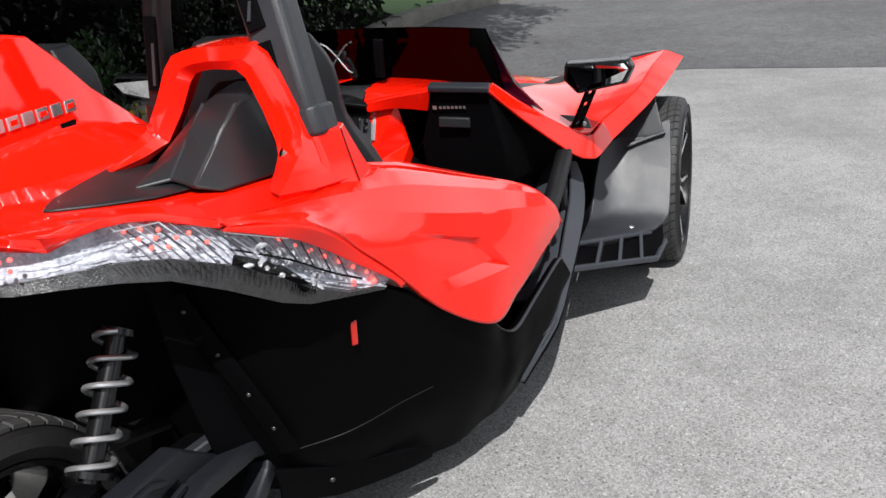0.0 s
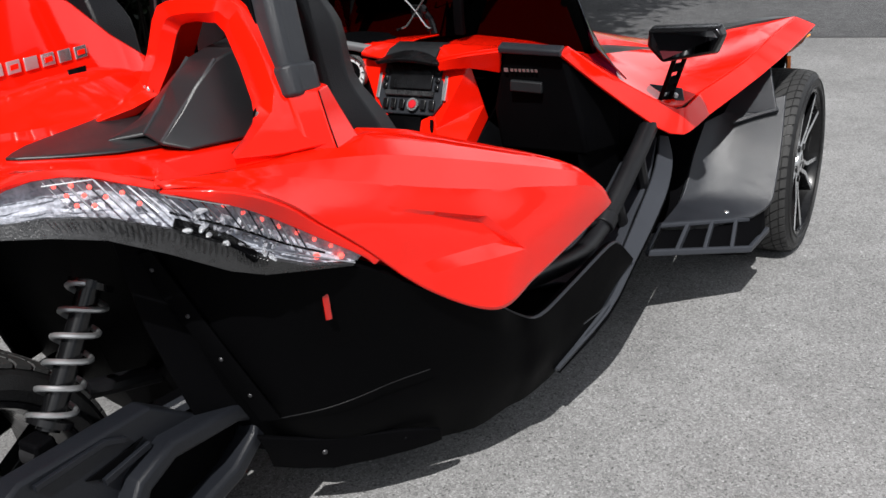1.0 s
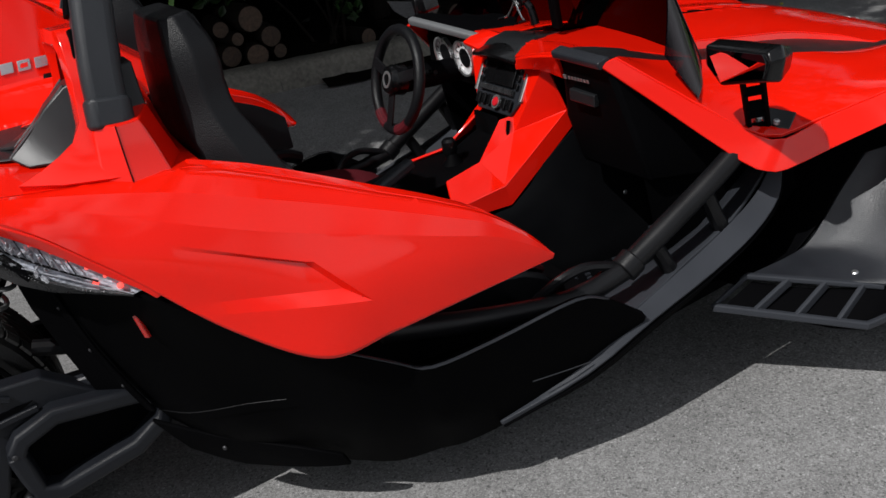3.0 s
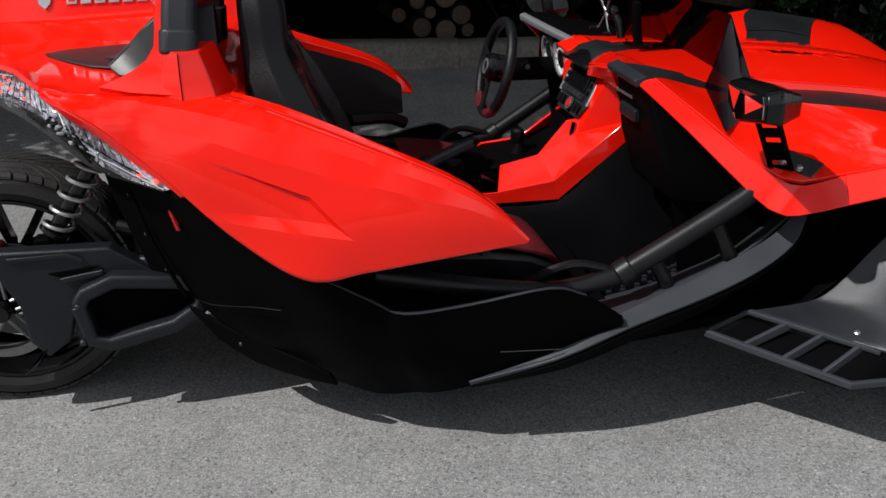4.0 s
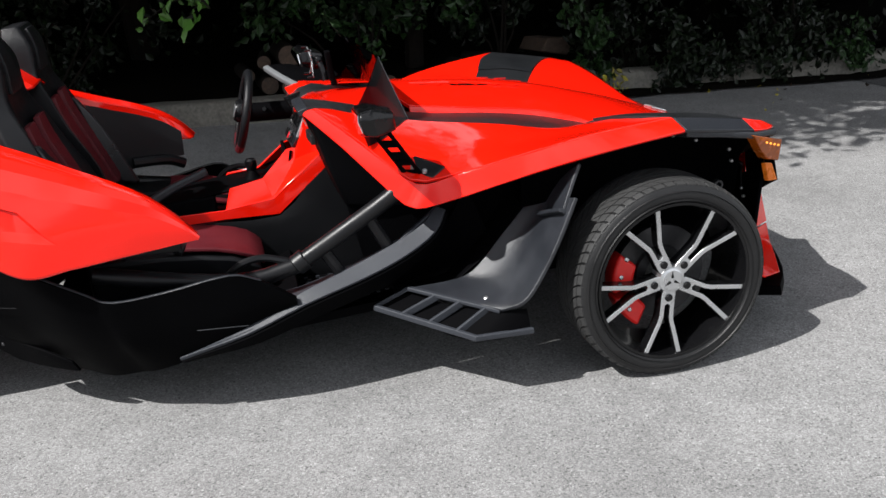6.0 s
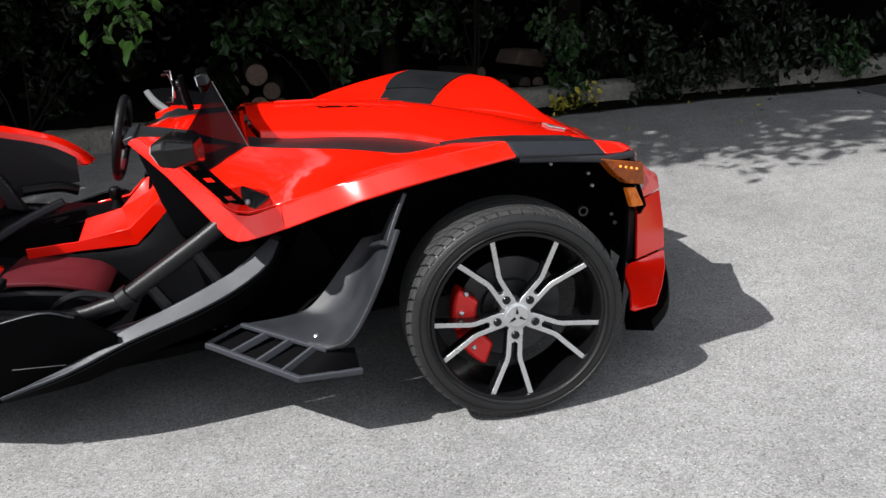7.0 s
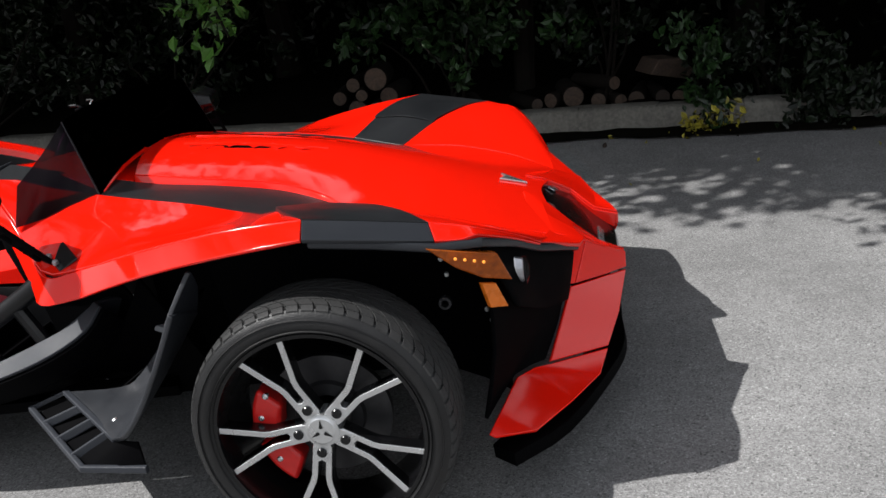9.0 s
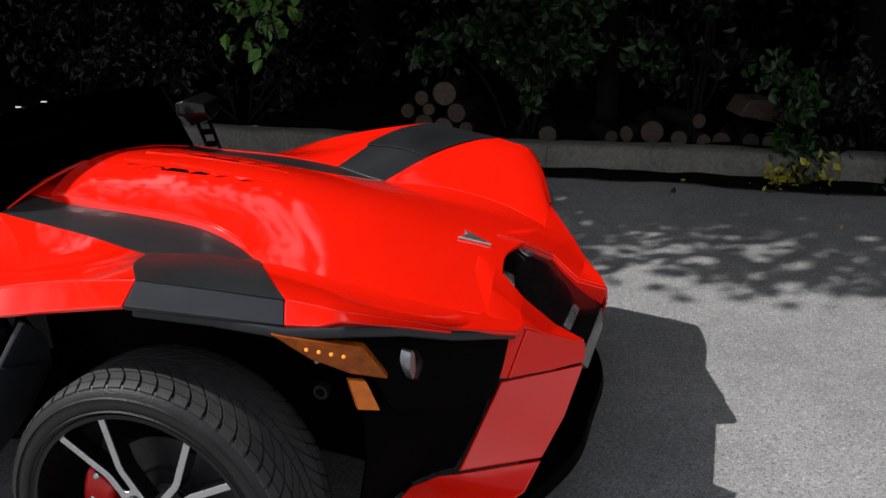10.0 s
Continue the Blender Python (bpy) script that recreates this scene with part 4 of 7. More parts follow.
for s in (-1, 1):
    part("black_deck", loft(side([[(0.215, 0.175, 0.992), (0.225, 0.195, 0.991)], [(0.27, 0.15, 0.995), (0.335, 0.30, 0.980)], [(0.42, 0.13, 0.997), (0.47, 0.345, 0.974)], [(0.60, 0.13, 1.010), (0.62, 0.36, 0.966)]], s), 2, 3), MATTE, car, "matte black deck panel", 0.006)
    part("headrest_fairing", loft(side([
        [(0.36, 0.24, 0.985), (0.400, 0.29, 0.990), (0.385, 0.345, 0.982), (0.41, 0.385, 0.970)],
        [(0.43, 0.22, 0.99), (0.445, 0.290, 1.025), (0.435, 0.353, 1.025), (0.48, 0.40, 0.965)],
        [(0.50, 0.20, 0.995), (0.515, 0.303, 1.095), (0.510, 0.372, 1.095), (0.56, 0.42, 0.962)],
        [(0.64, 0.19, 1.0), (0.64, 0.305, 1.115), (0.64, 0.375, 1.115), (0.64, 0.44, 0.955)],
    ], s), 2, 1), MATTE, car, "matte black headrest fairing", 0.008, 0.005)
    for k in (1, 2):
        part("fairing_ridge", rod(side([[(0.400, 0.29, 0.993), (0.445, 0.290, 1.030), (0.515, 0.303, 1.100)], [(0.385, 0.345, 0.986), (0.435, 0.353, 1.030), (0.510, 0.372, 1.100)]][k - 1], s), 0.0035, 6, 3), HOOP, car)
part("centre_fin", loft([
    [(-0.22, 0.16, 1.045), (-0.22, 0.11, 1.062), (-0.22, 0.085, 1.062), (-0.21, 0.06, 1.052), (-0.20, 0.02, 1.045)],
    [(0.06, 0.22, 1.00), (0.06, 0.13, 1.10), (0.06, 0.075, 1.098), (0.06, 0.045, 1.040), (0.06, -0.06, 0.985)],
    [(0.39, 0.26, 1.00), (0.39, 0.14, 1.22), (0.39, 0.065, 1.218), (0.39, 0.030, 1.050), (0.39, -0.10, 0.985)],
    [(0.51, 0.26, 1.00), (0.51, 0.14, 1.235), (0.51, 0.060, 1.23), (0.51, 0.025, 1.055), (0.51, -0.12, 1.00)],
    [(0.66, 0.24, 1.00), (0.65, 0.14, 1.115), (0.64, 0.050, 1.11), (0.62, 0.010, 1.040), (0.58, -0.13, 1.00)],
    [(0.80, 0.22, 0.98), (0.80, 0.14, 1.00), (0.79, 0.03, 0.99), (0.74, -0.02, 0.985), (0.62, -0.13, 0.98)],
], 2, 1), RED, car, "red centre fin", 0.012, 0.010)


def fin_at(x, z):
    """A place just off the right face of the centre fin."""
    f = (x - 0.06) / 0.33
    zt, yt, zb, yb = 1.098 + 0.12 * f, 0.075 - 0.010 * f, 1.040 + 0.010 * f, 0.045 - 0.015 * f
    if f > 1:
        zt, yt, zb, yb = 1.218 + 0.1 * (x - 0.39), 0.065 - 0.04 * (x - 0.39), 1.050, 0.030 - 0.04 * (x - 0.39)
    k = (z - zb) / (zt - zb)
    return Vector((x, yb + (yt - yb) * k - 0.0065, z))


# lettering on the fin is drawn as plain bars
for i in range(9):
    x0 = 0.245 + 0.036 * i
    a, b, c, d = (fin_at(x0, 1.082), fin_at(x0 + 0.027, 1.083), fin_at(x0 + 0.030, 1.106), fin_at(x0 + 0.003, 1.105))
    part("letter_bar", prism([a, b, c, d], (0, -0.004, 0.001)), SILVER, car, "chrome letter bar", 0, 0.001)
    if i % 2 == 0:
        a, b, c, d = (fin_at(x0 + 0.006, 1.089), fin_at(x0 + 0.022, 1.090), fin_at(x0 + 0.024, 1.099), fin_at(x0 + 0.008, 1.098))
        part("letter_fill", prism([p + Vector((0, -0.004, 0.001)) for p in (a, b, c, d)], (0, -0.0015, 0)), RED, car)
a = [fin_at(0.17, 1.115), fin_at(0.215, 1.118), fin_at(0.205, 1.085), fin_at(0.19, 1.070), fin_at(0.175, 1.084)]
part("shield_badge", prism(a, (0, -0.005, 0.001)), SILVER, car, "chrome shield badge", 0, 0.002)
part("model_mark", prism([fin_at(0.505, 1.055), fin_at(0.545, 1.056), fin_at(0.548, 1.068), fin_at(0.508, 1.067)], (0, -0.004, 0.001)), GLOSSBLACK, car)
# roll hoops
for s in (-1, 1):
    part("hoop_arch", loft(side([
        [(0.43, 0.150, 0.99), (0.44, 0.12, 0.985), (0.58, 0.11, 0.985)],
        [(0.515, 0.218, 1.03), (0.515, 0.182, 1.045), (0.62, 0.165, 1.04)],
        [(0.53, 0.275, 1.140), (0.52, 0.245, 1.158), (0.63, 0.235, 1.16)],
        [(0.53, 0.305, 1.165), (0.515, 0.290, 1.187), (0.62, 0.285, 1.188)],
        [(0.53, 0.360, 1.165), (0.525, 0.380, 1.190), (0.62, 0.380, 1.190)],
        [(0.53, 0.398, 1.145), (0.53, 0.428, 1.178), (0.61, 0.43, 1.17)],
        [(0.517, 0.448, 1.03), (0.518, 0.490, 1.047), (0.57, 0.50, 1.045)],
        [(0.508, 0.450, 0.99), (0.465, 0.500, 0.993), (0.55, 0.52, 0.985)],
        [(0.475, 0.450, 0.960), (0.385, 0.508, 0.962), (0.55, 0.555, 0.948)],
    ], s), 2, 2), RED, car, "", 0.022, 0.006)
    part("hoop_shoulder", rings([side(r, s) for r in (
        [(0.520, 0.46, 1.050), (0.525, 0.512, 1.047), (0.558, 0.548, 1.043), (0.602, 0.534, 1.043), (0.635, 0.45, 1.05)],
        [(0.500, 0.46, 1.00), (0.520, 0.533, 0.995), (0.558, 0.561, 0.990), (0.618, 0.551, 0.990), (0.655, 0.45, 0.99)],
        [(0.460, 0.46, 0.945), (0.515, 0.550, 0.946), (0.559, 0.574, 0.940), (0.632, 0.572, 0.936), (0.680, 0.45, 0.925)],
    )], 2, 1), RED, car, "", 0, 0.003, 12)
    part("shoulder_seam", rod(side([(0.559, 0.5485, 1.043), (0.559, 0.5615, 0.990), (0.560, 0.5745, 0.942)], s), 0.0011, 5, 2), DARK, car)
    for x, w, z in ((0.506, 0.200, 1.042), (0.499, 0.470, 1.010)):
        part("hoop_bolt_well", lathe([(0.011, 0.003), (0.016, 0.004), (0.017, -0.004), (0.011, -0.004)], 16, closed=True, m=Matrix.Translation(side((x, w, z), s)) @ Vector((-1, 0, 0.15)).to_track_quat("Y", "Z").to_matrix().to_4x4()), DARK, car)
        part("hoop_bolt", bolt(side((x - 0.003, w, z), s), (-1, 0, 0.15), 0.011), STEEL, car, "steel hoop bolt")
    hoop = part("roll_hoop", sweep(side([(0.560, 0.480, 1.035), (0.570, 0.457, 1.13), (0.600, 0.412, 1.28), (0.63, 0.362, 1.40), (0.64, 0.29, 1.45)], s), (1, 0, 0), 0.036, 0.047, 4), HOOP, car, "dark grey plastic roll hoop", 0, 0.006)
    if s < 0:
        part("hoop_inner_leg", sweep(side([(0.64, 0.29, 1.45), (0.64, 0.21, 1.42), (0.64, 0.160, 1.30), (0.635, 0.140, 1.15), (0.625, 0.130, 1.02)], s), (1, 0, 0), 0.026, 0.020, 4), TUBE, hoop, "", 0, 0.005)
        part("hoop_boot", sweep(side([(0.625, 0.128, 1.0), (0.630, 0.134, 1.085)], s), (1, 0, 0), 0.031, 0.026, 1), TUBE, hoop, "", 0, 0.008)
        # dark plate on the leg paints the shade of a slot
        part("hoop_slot_shade", sweep(side([(0.602, 0.140, 1.11), (0.606, 0.156, 1.25)], s), (0, 1, 0), 0.012, 0.0035, 1), DARK, hoop, "dark plate for the shade in a slot", 0, 0.002)
        part("slot_rib", sweep(side([(0.598, 0.146, 1.12), (0.602, 0.156, 1.20)], s), (1, 0, 0), 0.003, 0.003, 1), HOOP, hoop)
    part("hoop_boot", sweep(side([(0.558, 0.483, 1.025), (0.564, 0.470, 1.078)], s), (1, 0, 0), 0.041, 0.054, 1), HOOP, hoop, "", 0, 0.008)
    # slots here are near-black plates, recess shade as colour
    for a, b in (((0.5295, 0.450, 1.105), (0.544, 0.425, 1.20)), ((0.549, 0.418, 1.222), (0.562, 0.396, 1.285))):
        part("hoop_slot_shade", sweep(side([a, b], s), (0, 1, 0.35), 0.017, 0.0045, 1), DARK, hoop, "dark plate for the shade in a slot", 0, 0.002)
        part("slot_rib", sweep(side([(a[0] - 0.005, a[1] - 0.012, a[2] + 0.015), (b[0] - 0.005, b[1] + 0.010, b[2] - 0.015)], s), (1, 0, 0), 0.003, 0.003, 1), HOOP, hoop)
# tail lamps
LAMP = [
    [(0.018, 0.145, 1.008), (0.008, 0.165, 0.980), (0.045, 0.145, 0.932)],
    [(0.05, 0.20, 1.008), (0.03, 0.245, 0.970), (0.065, 0.215, 0.928)],
    [(0.085, 0.285, 0.981), (0.075, 0.315, 0.955), (0.10, 0.290, 0.935)],
    [(0.135, 0.355, 1.002), (0.115, 0.400, 0.967), (0.15, 0.345, 0.935)],
    [(0.194, 0.406, 0.994), (0.165, 0.462, 0.957), (0.205, 0.41, 0.925)],
    [(0.250, 0.476, 0.957), (0.240, 0.505, 0.928), (0.265, 0.478, 0.893)],
    [(0.310, 0.552, 0.928), (0.308, 0.556, 0.890), (0.325, 0.538, 0.850)],
    [(0.370, 0.578, 0.888), (0.362, 0.580, 0.852), (0.368, 0.565, 0.817)],
    [(0.440, 0.606, 0.832), (0.430, 0.604, 0.808), (0.425, 0.590, 0.786)],
    [(0.510, 0.635, 0.776), (0.505, 0.632, 0.770), (0.50, 0.625, 0.765)],
]
TRIM = [
    [(0.045, 0.145, 0.933), (0.045, 0.15, 0.918), (0.08, 0.145, 0.910)],
    [(0.065, 0.215, 0.929), (0.06, 0.235, 0.918), (0.09, 0.22, 0.910)],
    [(0.10, 0.290, 0.936), (0.10, 0.290, 0.915), (0.13, 0.28, 0.905)],
    [(0.15, 0.345, 0.936), (0.145, 0.355, 0.910), (0.18, 0.34, 0.900)],
    [(0.205, 0.41, 0.926), (0.195, 0.410, 0.896), (0.23, 0.39, 0.885)],
    [(0.265, 0.478, 0.894), (0.26, 0.460, 0.856), (0.30, 0.44, 0.845)],
    [(0.325, 0.538, 0.851), (0.33, 0.515, 0.806), (0.37, 0.49, 0.800)],
    [(0.368, 0.565, 0.818), (0.38, 0.540, 0.783), (0.41, 0.52, 0.780)],
    [(0.425, 0.590, 0.787), (0.43, 0.570, 0.773), (0.45, 0.55, 0.770)],
    [(0.50, 0.625, 0.766), (0.50, 0.625, 0.763), (0.50, 0.61, 0.761)],
]
both("lamp_lip", [[(0.258, 0.482, 0.962), (0.250, 0.476, 0.957)], [(0.310, 0.572, 0.950), (0.310, 0.552, 0.928)], [(0.380, 0.602, 0.908), (0.370, 0.578, 0.888)], [(0.437, 0.614, 0.858), (0.440, 0.606, 0.832)], [(0.505, 0.636, 0.796), (0.510, 0.635, 0.776)], [(0.545, 0.648, 0.757), (0.535, 0.640, 0.750)]], RED, car, su=3, sv=1, thick=0.008)


def on_lamp(i, f, k):
    """A place on the lamp: between row i and the next by f, and from top to bottom by k, set in behind the lens."""
    a, b = [Vector(r[0]).lerp(Vector(r[1]), 2 * k) if k < 0.5 else Vector(r[1]).lerp(Vector(r[2]), 2 * k - 1) for r in LAMP[i:i + 2]]
    p = a.lerp(b, f)
    return (p.x + 0.006, p.y - 0.003, p.z)


for s in (-1, 1):
    lamp = part("tail_lamp", loft(side(LAMP, s), 1, 2), CLEAR, car, "clear tail lamp with glowing red diodes", 0.005)
    lamp.visible_shadow = False
    inner = [[(x + 0.016, w - 0.010, z - 0.003) for x, w, z in (r[0], tuple((Vector(r[0]) + Vector(r[2])) / 2), (r[2][0] - 0.012, r[2][1], r[2][2]))] for r in LAMP]
    bm = loft(side([[tuple(Vector(a).lerp(Vector(b), k / 8)) for a, b in zip(p, q)] for p, q in zip(inner, inner[1:]) for k in range(8)] + [inner[-1]], s), 1, 9)
    for vv in bm.verts:
        vv.co += Vector((0.003, 0.002, 0.002)) * noise.noise(Vector((vv.co.x * 30, vv.co.y * 30, vv.co.z * 220)))
    part("lamp_reflector", bm, CHROME, lamp, "streaked silver reflector", 0.004, 0, 3)
    part("lamp_trim", loft(side(TRIM, s), 1, 1), SMOKED, car, "smoked ribbed lower lamp trim", 0.006, 0.002)
    for i in range(42):
        f = i / 42 * 4.0
        j = 3 + int(f)
        f -= int(f)
        a, b = Vector(TRIM[j][0]).lerp(Vector(TRIM[j + 1][0]), f), Vector(TRIM[j][1]).lerp(Vector(TRIM[j + 1][1]), f)
        part("trim_rib", rod([side(tuple(a + Vector((-0.004, 0.003, -0.004))), s), side(tuple(b + Vector((0.006, 0.006, 0.003))), s)], 0.0014, 5), SMOKED, lamp)
    for i, f, k in ((3, 0.25, 0.15), (3, 0.55, 0.15), (3, 0.85, 0.18), (3, 0.4, 0.3), (3, 0.7, 0.3), (4, 0.05, 0.32), (3, 0.5, 0.45), (3, 0.8, 0.45), (4, 0.35, 0.2), (4, 0.55, 0.35), (0, 0.8, 0.25), (0, 0.92, 0.25), (0, 0.86, 0.45), (1, 0.1, 0.4), (1, 0.3, 0.35), (1, 0.2, 0.6)):
        part("diode", ball(side(on_lamp(i, f, k), s), 0.0038), DIODE, lamp, "glowing red diode")
    for i in range(7):
        p = Vector((0.318, 0.535, 0.921)).lerp(Vector((0.465, 0.610, 0.808)), i / 6)
        part("diode", ball(side(tuple(p), s), 0.0038), DIODE, lamp, "glowing red diode")
    for p in ((0.408, 0.563, 0.804), (0.448, 0.591, 0.793), (0.484, 0.613, 0.783)):
        part("diode", ball(side(p, s), 0.006), DIODE, lamp, "glowing red diode")
    for i in range(26):
        f = 3.05 + i / 26 * 4.6
        a, b = Vector(on_lamp(int(f), f - int(f), 0.06)), Vector(on_lamp(min(int(f + 0.3), 8), (f + 0.3) % 1, 0.52))
        part("reflector_rib", rod([side(tuple(a + Vector((0.003, -0.002, 0))), s), side(tuple(b + Vector((0.002, 0, 0))), s)], 0.0008 + 0.0005 * (i % 3), 5), HOOP if i % 3 == 1 else SILVER, lamp)
    # silver rods laid where the lens edges glint
    for a, b in (((0.135, 0.372, 0.993), (0.190, 0.412, 0.990)), ((0.250, 0.480, 0.955), (0.310, 0.556, 0.926)), ((0.305, 0.530, 0.862), (0.500, 0.628, 0.766))):
        part("lens_edge_glint", rod([side(a, s), side(b, s)], 0.0015, 5), SILVER, lamp, "silver rod painting the glint on the lens edge")
    g = np.random.default_rng(8)
    for i in range(30):
        p = Vector((0.270, 0.508, 0.898)).lerp(Vector((0.372, 0.560, 0.820)), (i % 10) / 9) + Vector((0.007, 0.006, 0.012)) * (i // 10) + Vector(g.normal(size=3) * 0.0025)
        q = Vector(g.normal(size=3)).normalized() * g.uniform(0.006, 0.011)
        part("lens_facet", rod([side(tuple(p - q), s), side(tuple(p), s), side(tuple(p + q), s)], [0.0022, 0.0052, 0.0022], 5, 1), CRYSTAL, lamp, "pale lens facet, sparkle put into its colour")
    part("lamp_divider", sweep(side([(0.262, 0.482, 0.905), (0.315, 0.528, 0.868), (0.352, 0.552, 0.822)], s), (0, 1, 0), 0.006, 0.008, 2), DARK, lamp, "black lamp divider")
    part("lamp_streak", rod(side([(0.255, 0.485, 0.925), (0.320, 0.548, 0.885), (0.392, 0.580, 0.835), (0.452, 0.606, 0.800)], s), 0.002, 5, 3), DARK, lamp)
# black rear tub and lower body
TUB = [
    [(0.40, 0.0, 0.86), (0.42, 0.0, 0.55), (0.50, 0.0, 0.30), (0.62, 0.0, 0.18)],
    [(0.37, 0.30, 0.82), (0.43, 0.30, 0.56), (0.52, 0.28, 0.33), (0.66, 0.26, 0.18)],
    [(0.40, 0.46, 0.78), (0.47, 0.44, 0.58), (0.55, 0.42, 0.38), (0.70, 0.38, 0.18)],
    [(0.52, 0.62, 0.755), (0.58, 0.54, 0.57), (0.64, 0.50, 0.37), (0.78, 0.44, 0.17)],
    [(0.66, 0.66, 0.655), (0.70, 0.60, 0.50), (0.75, 0.55, 0.34), (0.86, 0.49, 0.16)],
    [(0.80, 0.715, 0.570), (0.84, 0.68, 0.45), (0.88, 0.62, 0.30), (0.95, 0.56, 0.155)],
    [(0.93, 0.700, 0.480), (0.96, 0.69, 0.39), (0.99, 0.66, 0.29), (1.04, 0.60, 0.17)],
    [(1.00, 0.715, 0.448), (1.02, 0.705, 0.38), (1.04, 0.69, 0.30), (1.09, 0.63, 0.18)],
    [(1.15, 0.724, 0.457), (1.16, 0.715, 0.39), (1.17, 0.70, 0.31), (1.19, 0.67, 0.215)],
    [(1.34, 0.745, 0.487), (1.34, 0.740, 0.42), (1.34, 0.73, 0.35), (1.33, 0.70, 0.275)],
    [(1.43, 0.737, 0.455), (1.44, 0.735, 0.42), (1.44, 0.73, 0.37), (1.43, 0.71, 0.315)],
    [(1.53, 0.737, 0.378), (1.53, 0.735, 0.375), (1.53, 0.73, 0.365), (1.53, 0.72, 0.355)],
]
both("side_pod", TUB, BLACK, car, "matte black lower side pod", su=3, sv=3, thick=0.02)
both("rear_liner", [[(0.30, 0.27, 0.87), (0.33, 0.27, 0.66), (0.40, 0.27, 0.42)], [(0.46, 0.33, 0.86), (0.48, 0.33, 0.66), (0.52, 0.33, 0.40)]], DARK, car, "black rear liner", su=2, sv=2)
STRIP = [(0.350, 0.290, 0.800), (0.362, 0.298, 0.764), (0.392, 0.330, 0.666), (0.422, 0.360, 0.569), (0.460, 0.377, 0.475), (0.494, 0.384, 0.400)]
both("rear_side_strip", [[(x - 0.014, y - 0.020, z - 0.006), (x - 0.010, y + 0.003, z), (x - 0.002, y + 0.020, z + 0.004)] for x, y, z in STRIP], BLACK, car, "black panel strip", su=2, sv=1, thick=0.008)
# grey line laid on as the highlight along the pod's top edge
both("pod_edge_highlight", [[(0.80, 0.726, 0.571), (0.80, 0.720, 0.574)], [(0.93, 0.711, 0.481), (0.93, 0.705, 0.484)], [(1.00, 0.726, 0.449), (1.00, 0.720, 0.452)], [(1.15, 0.735, 0.458), (1.15, 0.729, 0.461)], [(1.34, 0.756, 0.488), (1.34, 0.750, 0.491)], [(1.43, 0.748, 0.456), (1.43, 0.742, 0.459)]], GREY, car, "thin grey line painting the pod edge highlight", su=4, sv=1, thick=0.003, bevel=0)
both("under_pod", [[r[3], (r[3][0] + 0.02, r[3][1] - 0.12, r[3][2] - 0.01), (r[3][0] + 0.04, 0.0, r[3][2])] for r in TUB[3:]], BLACK, car, su=2, sv=1, thick=0.015)
both("pod_flange", [[(0.482, 0.338, 0.350), (0.520, 0.322, 0.280), (0.548, 0.300, 0.225)], [(0.608, 0.405, 0.285), (0.628, 0.402, 0.235), (0.645, 0.388, 0.185)], [(0.748, 0.512, 0.252), (0.760, 0.512, 0.220), (0.775, 0.500, 0.180)], [(0.828, 0.548, 0.215), (0.836, 0.545, 0.198), (0.845, 0.538, 0.175)]], DARK, car, "black lower flange plate", su=2, sv=1, thick=0.010)
for s in (-1, 1):
    for x, w, z in STRIP[1:5]:
        part("bolt", bolt(side((x - 0.015, w + 0.003, z), s), (-1, 0.3 * s, 0), 0.0045), DARKSTEEL, car, "small steel bolt")
    for x, w, z in ((0.606, 0.400, 0.250), (0.748, 0.508, 0.232)):
        part("bolt", bolt(side((x, w, z), s), (-0.6, 0.6 * s, 0), 0.006), DARKSTEEL, car)
    part("rear_reflector", prism(side([(0.491, 0.552, 0.722), (0.498, 0.562, 0.722), (0.516, 0.549, 0.640), (0.509, 0.539, 0.638)], s), (-0.007, 0.005 * s, 0)), REDLENS, car, "small red rear reflector", 0, 0.002)
    # paler rods on the pod seams, drawn as their thin highlights
    part("pod_seam_highlight", rod(side([(0.498, 0.374, 0.388), (0.545, 0.468, 0.409), (0.597, 0.520, 0.421), (0.654, 0.562, 0.432), (0.720, 0.610, 0.438)], s), 0.0011, 6, 3), TUBE, car)
    part("pod_seam_highlight", rod(side([(1.225, 0.730, 0.323), (1.31, 0.738, 0.320), (1.375, 0.738, 0.315)], s), 0.0014, 6, 2), HOOP, car)
BLADE_ROWS = [
    [(1.16, 0.675, 0.217), (1.17, 0.690, 0.213), (1.18, 0.67, 0.205)],
    [(1.36, 0.715, 0.296), (1.38, 0.735, 0.275), (1.40, 0.69, 0.235)],
    [(1.53, 0.705, 0.372), (1.57, 0.738, 0.343), (1.60, 0.68, 0.29)],
    [(1.71, 0.690, 0.430), (1.76, 0.730, 0.395), (1.79, 0.66, 0.335)],
    [(1.85, 0.680, 0.482), (1.90, 0.720, 0.445), (1.92, 0.64, 0.39)],
    [(1.95, 0.665, 0.525), (2.00, 0.700, 0.500), (2.01, 0.62, 0.44)],
    [(2.01, 0.650, 0.575), (2.045, 0.670, 0.56), (2.05, 0.60, 0.50)],
]
both("sill_blade", [[a, (b[0] - 0.012, b[1], b[2] + 0.008)] for a, b, c in BLADE_ROWS], BLADE, car, "dark grey sill blade", su=3, sv=1, angle=20)
# down-facing half of the blade, its shade given as a black colour
both("blade_shaded_underside", [[(b[0] - 0.010, b[1] - 0.002, b[2] + 0.001), c] for a, b, c in BLADE_ROWS], DARK, car, "underside of the sill blade, blackened for shade", su=3, sv=1)
